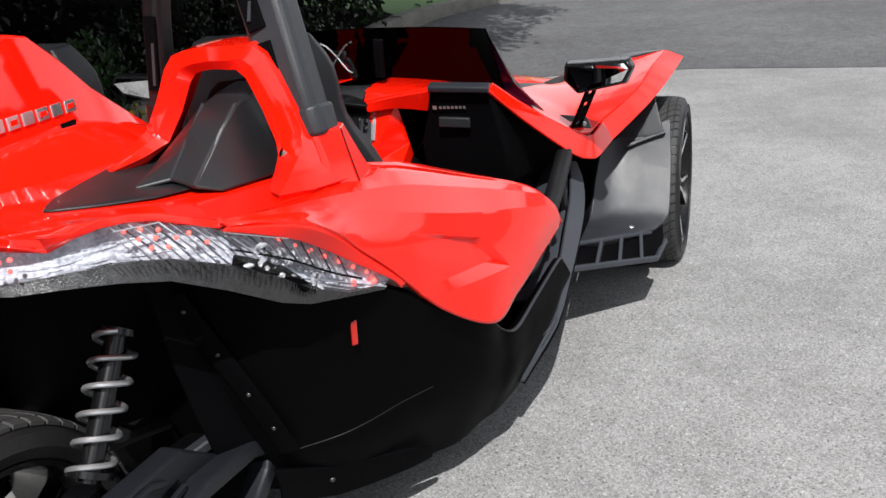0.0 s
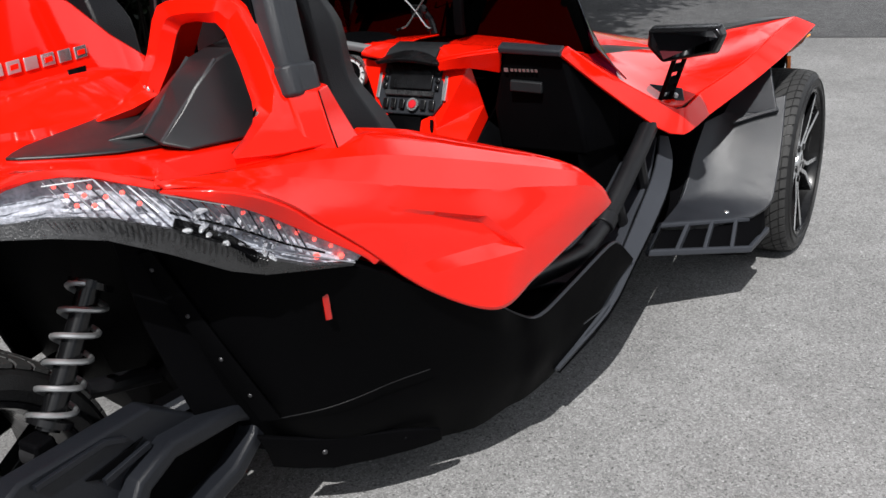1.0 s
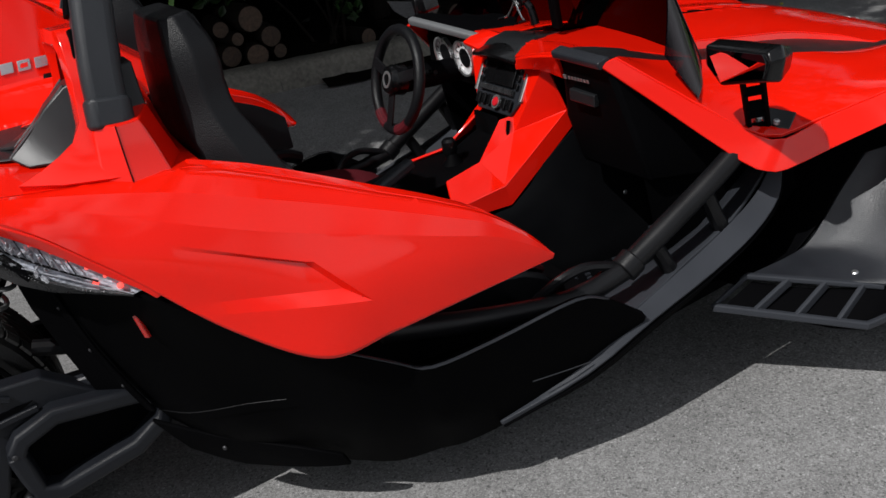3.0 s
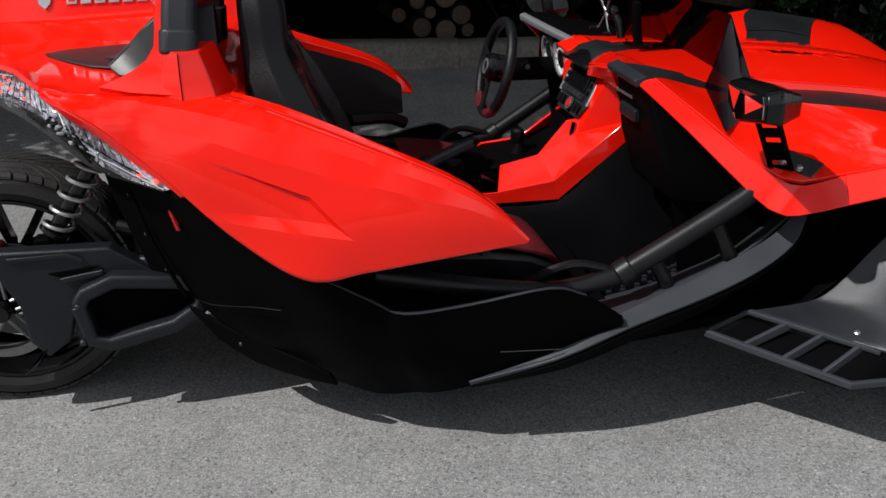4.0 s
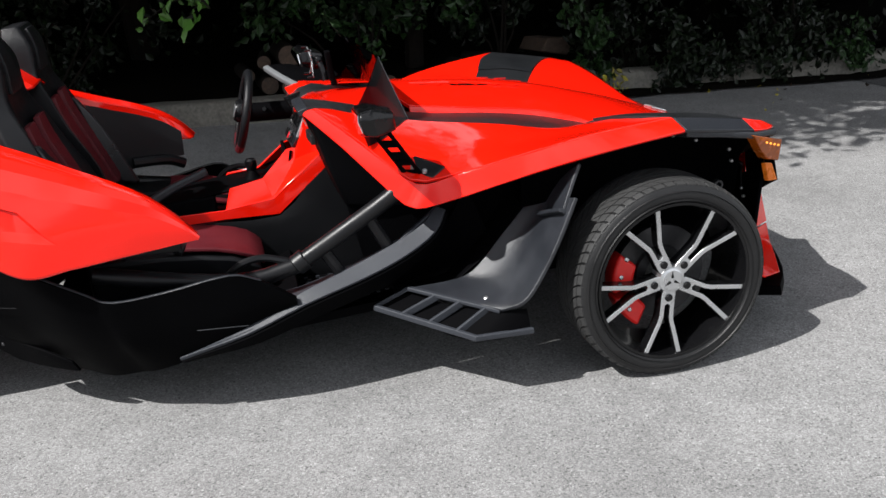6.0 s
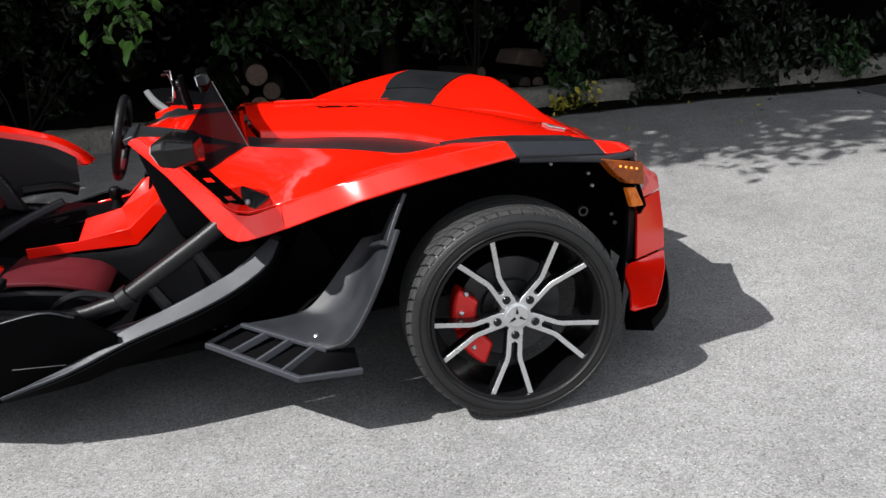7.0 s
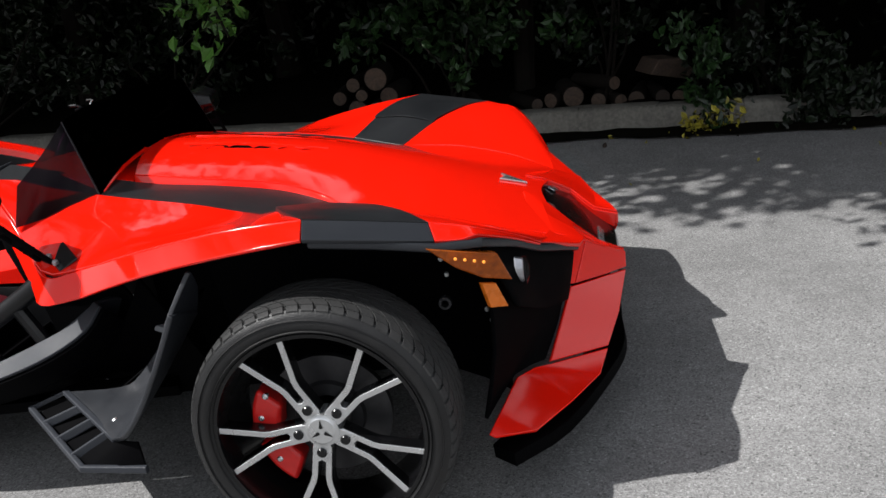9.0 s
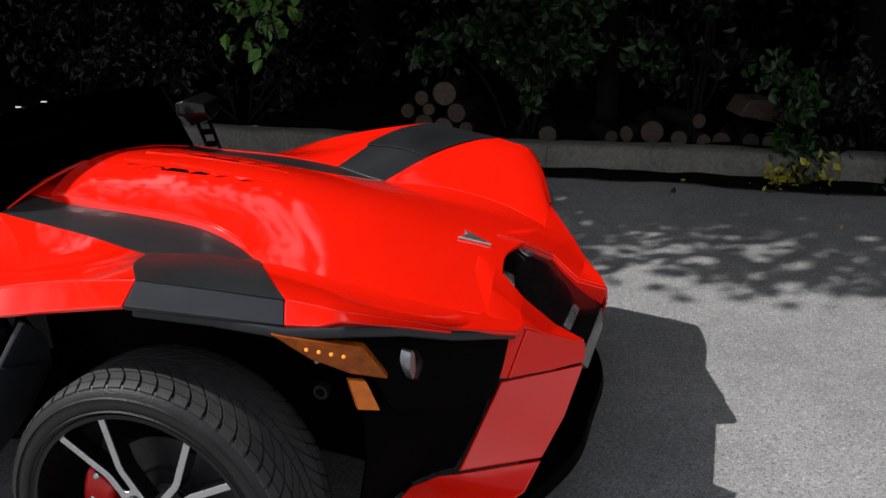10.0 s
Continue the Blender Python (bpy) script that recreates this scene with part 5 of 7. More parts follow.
both("step_pan", [
    [(1.40, 0.70, 0.34), (1.40, 0.58, 0.33), (1.40, 0.40, 0.26)],
    [(1.55, 0.695, 0.368), (1.56, 0.58, 0.35), (1.57, 0.40, 0.26)],
    [(1.72, 0.68, 0.426), (1.74, 0.58, 0.40), (1.75, 0.40, 0.27)],
    [(1.87, 0.67, 0.482), (1.90, 0.58, 0.46), (1.92, 0.40, 0.30)],
    [(2.01, 0.645, 0.57), (2.04, 0.56, 0.55), (2.06, 0.40, 0.40)],
], BLADE, car, "dark grey step panel", su=2, sv=2, thick=0.01)
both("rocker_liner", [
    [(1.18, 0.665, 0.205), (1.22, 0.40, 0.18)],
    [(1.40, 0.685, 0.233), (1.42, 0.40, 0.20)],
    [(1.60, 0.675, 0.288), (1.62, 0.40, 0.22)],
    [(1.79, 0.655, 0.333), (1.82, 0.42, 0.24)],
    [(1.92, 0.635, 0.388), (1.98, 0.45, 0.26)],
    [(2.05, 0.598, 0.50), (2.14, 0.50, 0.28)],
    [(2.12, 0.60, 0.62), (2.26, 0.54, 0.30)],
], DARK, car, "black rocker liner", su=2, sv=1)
for s in (-1, 1):
    tube = part("frame_tube", rod(side([(1.57, 0.652, 0.465), (1.70, 0.660, 0.540), (1.855, 0.667, 0.632), (1.93, 0.665, 0.69)], s), 0.027, 14, 3), TUBE, car, "satin black frame tube")
    part("weld_collar", rod(side([(1.545, 0.650, 0.450), (1.580, 0.652, 0.472)], s), 0.034, 14), TUBE, tube, "", 0, 0.004)
    for a, b in (((1.63, 0.655, 0.50), (1.68, 0.655, 0.41)), ((1.78, 0.665, 0.59), (1.84, 0.66, 0.47))):
        part("tube_gusset", rod(side([a, b], s), 0.020, 10), TUBE, tube)
    part("harness_cable", rod(side([(1.33, 0.60, 0.43), (1.38, 0.63, 0.475), (1.44, 0.64, 0.490), (1.50, 0.64, 0.475), (1.55, 0.64, 0.455)], s), 0.012, 8, 4), TUBE, car, "black ribbed cable sleeve")
    part("frame_tube", rod(side([(0.95, 0.60, 0.50), (1.20, 0.63, 0.45), (1.40, 0.645, 0.425), (1.56, 0.65, 0.455)], s), 0.026, 12, 3), TUBE, car)
    # wheel deflector and winglet
    part("wheel_deflector", loft(side([
        [(2.365, 0.945, 0.632), (2.355, 0.86, 0.608), (2.345, 0.77, 0.575), (2.28, 0.71, 0.55)],
        [(2.300, 0.955, 0.50), (2.29, 0.86, 0.49), (2.27, 0.76, 0.475), (2.20, 0.70, 0.46)],
        [(2.235, 0.958, 0.39), (2.22, 0.86, 0.385), (2.19, 0.76, 0.38), (2.12, 0.70, 0.375)],
        [(2.185, 0.955, 0.330), (2.16, 0.86, 0.328), (2.12, 0.76, 0.33), (2.05, 0.695, 0.335)],
        [(2.128, 0.915, 0.298), (2.06, 0.845, 0.303), (1.98, 0.77, 0.316), (1.89, 0.70, 0.332)],
    ], s), 3, 2), DEFLECT, car, "dark grey wheel deflector", 0.014, 0.004)
    # sheet added to stop a sliver of sun between blade and deflector
    part("deflector_sun_block", loft(side([[(1.84, 0.70, 0.33), (1.86, 0.56, 0.30)], [(2.05, 0.695, 0.335), (2.05, 0.54, 0.30)], [(2.20, 0.70, 0.46), (2.20, 0.54, 0.45)], [(2.28, 0.71, 0.55), (2.28, 0.56, 0.56)]], s), 2, 1), DARK, car, "added black liner blocking sun behind the deflector", 0.008)
    part("deflector_rib", sweep(side([(2.325, 0.93, 0.595), (2.315, 0.86, 0.572), (2.30, 0.80, 0.55)], s), (1, 0, -0.4), 0.012, 0.006, 2), DEFLECT, car)
    part("deflector_spike", loft(side([[(2.40, 0.885, 0.715), (2.405, 0.88, 0.715)], [(2.35, 0.915, 0.625), (2.375, 0.80, 0.65)], [(2.33, 0.93, 0.58), (2.34, 0.76, 0.57)]], s), 2, 1), DEFLECT, car, "dark grey deflector tip", 0.012, 0.003)
    part("bolt", bolt(side((2.098, 0.84, 0.318), s), (-0.3, 0, 1), 0.010), SILVER, car, "bright bolt")
    wing = part("winglet", loft(side([[(1.790, 0.705, 0.276), (1.90, 0.700, 0.312)], [(1.92, 0.82, 0.245), (2.01, 0.79, 0.285)], [(2.035, 0.925, 0.216), (2.125, 0.895, 0.292)], [(2.21, 0.935, 0.222), (2.20, 0.93, 0.300)]], s), 2, 1), DARK, car, "dark louvred winglet", 0.008)
    part("winglet_rail", sweep(side([(1.770, 0.700, 0.290), (2.035, 0.932, 0.232), (2.215, 0.942, 0.230)], s), (0, 0, 1), 0.010, 0.008, 1), BLADE, wing, "", 0, 0.002)
    part("winglet_rail", sweep(side([(1.885, 0.698, 0.334), (2.125, 0.902, 0.294)], s), (0, 0, 1), 0.007, 0.009, 1), BLADE, wing, "", 0, 0.002)
    part("winglet_end", sweep(side([(1.770, 0.700, 0.290), (1.885, 0.698, 0.334)], s), (0, 0, 1), 0.006, 0.005, 1), BLADE, wing)
    for f in (0.28, 0.55, 0.82):
        a, b = Vector((1.770, 0.700, 0.288)).lerp(Vector((2.035, 0.930, 0.230)), f), Vector((1.885, 0.698, 0.330)).lerp(Vector((2.125, 0.902, 0.290)), f + 0.04)
        part("winglet_vane", sweep(side([tuple(a), tuple(b)], s), (0, 0, 1), 0.012, 0.006, 1), BLADE, wing, "", 0, 0.002)

# --- wheels ---


def tread(radius, width, count, lean):
    """Raised tread blocks round a tyre: a centre rib, long slanting blocks and shoulder lugs that wrap over the edge."""
    bm = bmesh.new()
    pitch = 2 * math.pi / count

    def block(stations, a0, q0, q1):
        """One block along stations of (place across, shift, drop), as wide round the tyre as q0 to q1 of a pitch."""
        rows = []
        for y, sh, drop in stations:
            row = []
            for q, low in ((q0 - 0.03, 0.007), (q0, 0), (q1, 0), (q1 + 0.03, 0.007)):
                ang, r = a0 + (q + sh * lean) * pitch, radius - drop - low
                row.append(bm.verts.new((r * math.cos(ang), y * width, r * math.sin(ang))))
            rows.append(row)
        for a, b in zip(rows, rows[1:]):
            for k in range(3):
                bm.faces.new((a[k], a[k + 1], b[k + 1], b[k]))
        bm.faces.new(rows[0])
        bm.faces.new(rows[-1][::-1])

    for i in range(count):
        a0 = pitch * i
        block([(-0.10, 0, 0.0), (0.10, 0, 0.0)], a0, 0.02, 0.98)
        for d in (-1, 1):
            o = 0.5 if d > 0 else 0.0
            block([(d * 0.15, o, 0.0), (d * 0.33, o + 0.75, 0.0), (d * 0.53, o + 1.35, 0.0005)], a0, 0.06, 0.90)
            block([(d * 0.57, o + 1.45, 0.0006), (d * 0.70, o + 1.75, 0.002), (d * 0.80, o + 1.90, 0.0035)], a0, 0.06, 0.90)
            block([(d * 0.83, o + 1.94, 0.004), (d * 0.93, o + 2.03, 0.007), (d * 1.00, o + 2.06, 0.011)], a0, 0.08, 0.86)
    return bm


def plate_spoke(pts, half, depth, s):
    """A spoke bar along pts in the wheel's plane, half wide, with its face towards s."""
    rows = []
    for j, p in enumerate(pts):
        q = Vector(pts[min(j + 1, len(pts) - 1)]) - Vector(pts[max(j - 1, 0)])
        n = Vector((-q.z, 0, q.x)).normalized() * half
        e = Vector((0, depth * s, 0))
        rows.append([Vector(p) - n - e, Vector(p) - n, Vector(p) + n, Vector(p) + n - e])
    return rows


def front_wheel(s):
    wheel = part("front_wheel", lathe([(0.250, -0.090), (0.256, -0.103), (0.268, -0.111), (0.284, -0.114), (0.304, -0.108), (0.315, -0.096), (0.3185, -0.05), (0.319, 0), (0.3185, 0.05), (0.315, 0.096), (0.304, 0.108), (0.284, 0.114), (0.268, 0.111), (0.256, 0.103), (0.250, 0.090)], 72, closed=True), RUBBER, car, "black low profile tyre on a two-tone wheel")
    wheel.location = (2.678, 0.860 * s, 0.318)
    part("tread", tread(0.325, 0.102, 56, -1.0), TREAD, wheel, "", 0, 0, 20)
    for r in (0.266, 0.294):
        part("sidewall_ring", lathe([(r - 0.002, 0.111 * s), (r, 0.1155 * s), (r + 0.002, 0.111 * s)], 72), RUBBER, wheel)
    part("rim_barrel", lathe([(0.259, 0.098 * s), (0.256, 0.106 * s), (0.250, 0.106 * s), (0.246, 0.094 * s), (0.240, 0.06 * s), (0.228, -0.06 * s), (0.250, -0.10 * s)], 72), GLOSSBLACK, wheel, "gloss black rim barrel", 0.004)
    cap = part("hub_cap", lathe([(0.0, 0.090 * s), (0.032, 0.090 * s), (0.036, 0.087 * s), (0.042, 0.086 * s), (0.044, 0.080 * s), (0.044, 0.03 * s), (0.0, 0.03 * s)], 40), SILVER, wheel, "machined silver hub cap")
    for i in range(3):
        a = radians(90 + 120 * i)
        part("cap_mark", prism([(0.030 * math.cos(a), 0.0905 * s, 0.030 * math.sin(a)), (0.010 * math.cos(a + 0.5), 0.0905 * s, 0.010 * math.sin(a + 0.5)), (0.007 * math.cos(a), 0.0905 * s, 0.007 * math.sin(a)), (0.010 * math.cos(a - 0.5), 0.0905 * s, 0.010 * math.sin(a - 0.5))], (0, 0.0012 * s, 0)), GLOSSBLACK, wheel)
    for i in range(5):
        a = radians(117 - 72 * i)
        for d in (-1, 1):
            pts = [(r * math.cos(a) - d * o * math.sin(a), y * s, r * math.sin(a) + d * o * math.cos(a)) for r, o, y in ((0.044, 0.0165, 0.080), (0.088, 0.0165, 0.084), (0.124, 0.0172, 0.088), (0.140, 0.0205, 0.090), (0.158, 0.0275, 0.092), (0.247, 0.0600, 0.101))]
            part("spoke", loft(plate_spoke(pts, 0.0082, 0.038, s), 1, 1), GLOSSBLACK, wheel, "", 0, 0.0015)
            face = [(x, y + 0.0015 * s, z) for x, y, z in pts]
            part("spoke_face", loft(plate_spoke(face, 0.0072, 0.004, s), 1, 1), SILVER, wheel, "machined silver spoke face", 0, 0.001)
        root = [(r * math.cos(a) - o * math.sin(a), 0.0835 * s + 0.02 * (r - 0.03) * s, r * math.sin(a) + o * math.cos(a)) for r, o in ((0.026, -0.019), (0.026, 0.019), (0.050, 0.0235), (0.084, 0.0235), (0.088, 0.010), (0.082, 0.0), (0.088, -0.010), (0.084, -0.0235), (0.050, -0.0235))]
        part("spoke_root", prism(root, (0, -0.03 * s, 0)), SILVER, wheel, "machined silver spoke root", 0, 0.002)
        part("wheel_nut", lathe([(0, 0.0885 * s), (0.010, 0.0885 * s), (0.0125, 0.0855 * s), (0.0125, 0.03 * s)], 12, m=Matrix.Translation((0.060 * math.cos(a), 0.002 * s, 0.060 * math.sin(a)))), GLOSSBLACK, wheel)
    part("brake_disc", lathe([(0.055, 0.012 * s), (0.085, 0.012 * s), (0.09, 0.0), (0.155, 0.0), (0.155, -0.02 * s), (0.055, -0.02 * s)], 48, closed=True), DARKSTEEL, wheel, "dark steel brake disc")
    for a0, a1 in ((148, 191), (196, 238)):
        outer = [(0.184 * math.cos(radians(a)), 0.052 * s, 0.184 * math.sin(radians(a))) for a in np.linspace(a0, a1, 7)]
        inn = [(0.112 * math.cos(radians(a)), 0.052 * s, 0.112 * math.sin(radians(a))) for a in np.linspace(a1 - 5, a0 + 5, 7)]
        cal = part("brake_caliper", prism(outer + inn, (0, -0.07 * s, 0)), CALIPER, wheel, "red brake caliper", 0, 0.010)
    for a in (150, 172, 215):
        part("caliper_bolt", bolt((0.158 * math.cos(radians(a)), 0.053 * s, 0.158 * math.sin(radians(a))), (0, s, 0), 0.008), SILVER, wheel)
    return wheel


for s in (-1, 1):
    front_wheel(s)
    part("suspension_arm", rod(side([(2.70, 0.42, 0.40), (2.68, 0.78, 0.34)], s), 0.022, 10), TUBE, car, "black suspension arm")
    part("suspension_arm", rod(side([(2.50, 0.42, 0.30), (2.66, 0.78, 0.24)], s), 0.022, 10), TUBE, car)
rear = part("rear_wheel", lathe([(0.262, -0.10), (0.270, -0.120), (0.29, -0.128), (0.315, -0.122), (0.332, -0.10), (0.3365, -0.05), (0.337, 0), (0.3365, 0.05), (0.332, 0.10), (0.315, 0.122), (0.29, 0.128), (0.270, 0.120), (0.262, 0.10)], 72, closed=True), RUBBER, car, "wide black rear tyre")
rear.location = (0, 0, 0.343)
part("tread", tread(0.343, 0.114, 54, -1.0), TREAD, rear, "", 0, 0, 20)
part("rim_barrel", lathe([(0.268, -0.112), (0.264, -0.118), (0.258, -0.118), (0.252, -0.10), (0.243, 0), (0.252, 0.10), (0.268, 0.112)], 64), GLOSSBLACK, rear, "gloss black rim barrel", 0.005)
for i in range(5):
    a = radians(80 + 72 * i)
    for d in (-1, 1):
        p = [(r * math.cos(a) - d * o * math.sin(a), -0.055, r * math.sin(a) + d * o * math.cos(a)) for r, o in ((0.05, 0.016), (0.12, 0.018), (0.15, 0.032), (0.250, 0.072))]
        part("spoke", loft(plate_spoke(p, 0.011, 0.04, -1), 1, 1), GLOSSBLACK, rear, "", 0, 0.002)
part("hub", lathe([(0, -0.08), (0.06, -0.08), (0.07, -0.04), (0.07, 0.08), (0, 0.08)], 32), GLOSSBLACK, rear)
part("brake_disc", lathe([(0.08, -0.105), (0.135, -0.105), (0.135, -0.095), (0.08, -0.095)], 40, closed=True), DARKSTEEL, rear)
part("brake_caliper", prism([(0.02, -0.15, 0.10), (0.0, -0.15, 0.15), (-0.06, -0.15, 0.155), (-0.10, -0.15, 0.12), (-0.085, -0.15, 0.08)], (0, 0.06, 0)), CALIPER_DARK, rear, "dark red rear caliper", 0, 0.008)
# swing arm with belt guard and pulley
arm = part("swing_arm", prism([(-0.02, -0.275, 0.495), (0.03, -0.275, 0.520), (0.30, -0.275, 0.508), (0.41, -0.275, 0.425), (0.42, -0.275, 0.40), (0.30, -0.275, 0.405), (0.20, -0.275, 0.36), (0.16, -0.275, 0.25), (0.10, -0.275, 0.21), (0.06, -0.275, 0.26), (0.055, -0.275, 0.36), (0.02, -0.275, 0.44)], (0, 0.05, 0)), ARM, car, "dark grey swing arm and belt guard", 0, 0.007)
part("guard_rib", sweep([(0.05, -0.28, 0.500), (0.19, -0.28, 0.500), (0.23, -0.28, 0.482)], (0, 1, 0), 0.005, 0.006, 1), ARM, arm)
# no hole is cut: a dark plate paints the opening's shade
part("guard_opening_shade", prism([(0.14, -0.279, 0.452), (0.27, -0.279, 0.462), (0.19, -0.279, 0.428)], (0, 0.006, 0)), DARK, arm, "dark plate for the shade in a triangular opening")
part("guard_rib", sweep([(0.17, -0.283, 0.432), (0.275, -0.283, 0.445)], (0, 1, 0), 0.005, 0.007, 1), ARM, arm)
ring = [(0.205, -0.29, 0.365), (0.225, -0.29, 0.395), (0.30, -0.29, 0.425), (0.47, -0.29, 0.405), (0.525, -0.29, 0.375), (0.51, -0.29, 0.325), (0.44, -0.29, 0.280), (0.27, -0.29, 0.245), (0.225, -0.29, 0.262), (0.215, -0.29, 0.31), (0.205, -0.29, 0.365)]
part("guard_frame", sweep(ring, (0, 1, 0), 0.028, 0.020, 1), ARM, arm, "moulded belt guard frame", 0, 0.004)
part("belt_shroud", prism([(0.20, -0.25, 0.40), (0.46, -0.25, 0.41), (0.52, -0.25, 0.35), (0.46, -0.25, 0.27), (0.20, -0.25, 0.23)], (0, 0.03, 0)), DARK, arm)
for x, z in ((0.204, 0.368), (0.200, 0.262)):
    part("bolt", bolt((x, -0.316, z), (0, -1, 0), 0.008), DARKSTEEL, arm)
part("swing_arm_beam", sweep([(0.0, -0.17, 0.345), (0.25, -0.17, 0.40), (0.48, -0.20, 0.40)], (0, 1, 0), 0.025, 0.04, 2), DARK, car)
part("swing_arm_beam", sweep([(0.0, 0.17, 0.345), (0.25, 0.17, 0.40), (0.48, 0.20, 0.40)], (0, 1, 0), 0.025, 0.04, 2), DARK, car)
part("guard_tail", prism([(0.10, -0.276, 0.24), (0.06, -0.276, 0.18), (0.03, -0.276, 0.165), (0.09, -0.276, 0.215)], (0, 0.01, 0)), ARM, arm)
pulley = part("belt_pulley", lathe([(0.118, -0.018), (0.136, -0.018), (0.138, 0.0), (0.136, 0.03), (0.118, 0.03)], 56, closed=True), PULLEY, car, "steel belt pulley")
pulley.location = (0.0, -0.225, 0.345)
for i in range(5):
    a = radians(20 + 72 * i)
    for d in (-1, 1):
        part("pulley_spoke", rod([(0.03 * math.cos(a) - d * 0.014 * math.sin(a), -0.010, 0.03 * math.sin(a) + d * 0.014 * math.cos(a)), (0.12 * math.cos(a) - d * 0.014 * math.sin(a), -0.010, 0.12 * math.sin(a) + d * 0.014 * math.cos(a))], 0.0055, 6), PULLEY, pulley)
part("axle_nut", lathe([(0, -0.045), (0.022, -0.045), (0.026, -0.035), (0.026, 0.02)], 12), GLOSSBLACK, pulley)
for i in range(9):
    for k in range(3):
        part("belt_tooth", box((0.028 - 0.003 * abs(k - 1), 0.006, 0.0045), pose(-0.085 + 0.030 * k, 0.012, 0.075 - 0.011 * i + 0.006 * k, 0, -18, 0)), REDMARK, pulley)
shock = part("shock_absorber", rod([(0.305, -0.19, 0.745), (0.150, -0.19, 0.525)], 0.021, 14), GLOSSBLACK, car, "black shock absorber with a grey coil spring")
part("shock_eye", lathe([(0.0, -0.02), (0.026, -0.02), (0.026, 0.02), (0.0, 0.02)], 16, m=pose(0.125, -0.19, 0.495)), DARKSTEEL, shock)
part("shock_fork", prism([(0.10, -0.215, 0.44), (0.16, -0.215, 0.44), (0.145, -0.215, 0.525), (0.105, -0.215, 0.525)], (0, 0.05, 0)), DARK, shock, "", 0, 0.006)
top, bot = Vector((0.300, -0.19, 0.738)), Vector((0.158, -0.19, 0.537))
d = (bot - top).normalized()
u = d.orthogonal().normalized()
w = d.cross(u)
part("coil_spring", rod([top.lerp(bot, i / 72) + 0.037 * (math.cos(i * 5.3 / 72 * 2 * math.pi) * u + math.sin(i * 5.3 / 72 * 2 * math.pi) * w) for i in range(73)], 0.0055, 8, 1), STEEL, shock, "grey coil spring")
for p in (top, bot):
    part("spring_seat", rod([tuple(p - d * 0.006), tuple(p + d * 0.006)], 0.040, 20), GLOSSBLACK, shock)
part("drive_link", rod([(0.30, -0.10, 0.50), (0.48, -0.14, 0.46)], 0.020, 10), TUBE, car, "black drive link")
part("rear_bracket", sweep([(0.34, -0.22, 0.44), (0.50, -0.30, 0.475)], (0, 0, 1), 0.012, 0.014, 1), GREY, car)

# --- cockpit ---
part("floor_pan", prism([(0.72, -0.40, 0.20), (1.05, -0.58, 0.20), (1.50, -0.60, 0.22), (2.12, -0.52, 0.22), (2.12, 0.52, 0.22), (1.50, 0.60, 0.22), (1.05, 0.58, 0.20), (0.72, 0.40, 0.20)], (0, 0, 0.03)), DARK, car, "black cockpit floor")
part("front_bay", rings([[(2.12, -0.50, 0.22), (2.12, 0.50, 0.22), (2.10, 0.50, 0.78), (2.08, 0.30, 0.81), (2.06, -0.30, 0.81), (2.10, -0.50, 0.78)], [(2.60, -0.44, 0.22), (2.60, 0.44, 0.22), (2.60, 0.44, 0.66), (2.60, 0.25, 0.75), (2.60, -0.25, 0.75), (2.60, -0.44, 0.66)], [(3.12, -0.40, 0.24), (3.12, 0.40, 0.24), (3.12, 0.42, 0.56), (3.12, 0.2, 0.60), (3.12, -0.2, 0.60), (3.12, -0.42, 0.56)]], 1), DARK, car, "black front structure")
mat_rows = [[(1.60, 0.27, 0.256), (1.60, 0.54, 0.256)], [(1.84, 0.27, 0.260), (1.84, 0.50, 0.260)], [(1.93, 0.27, 0.300), (1.93, 0.49, 0.300)], [(2.02, 0.27, 0.390), (2.02, 0.48, 0.390)]]
for s in (-1, 1):
    floor_mat = part("floor_mat", loft(side(mat_rows, s), 4, 4), DARK, car, "black rubber floor mat with raised lugs", 0.006)
    lugs = bmesh.new()
    across = [cr(r, 11) for r in mat_rows]
    cols = [cr(c, 6) for c in zip(*across)]
    for a, col in enumerate(cols):
        for b, p in enumerate(col):
            q = p + Vector((0.010 if a % 2 else 0, 0, 0.006))
            box((0.013, 0.011, 0.006), Matrix.Translation(side(tuple(q), s)), lugs)
    tagged(part("mat_lug", lugs, GREY, floor_mat, "", 0, 0, 35, False), kind="stuff")
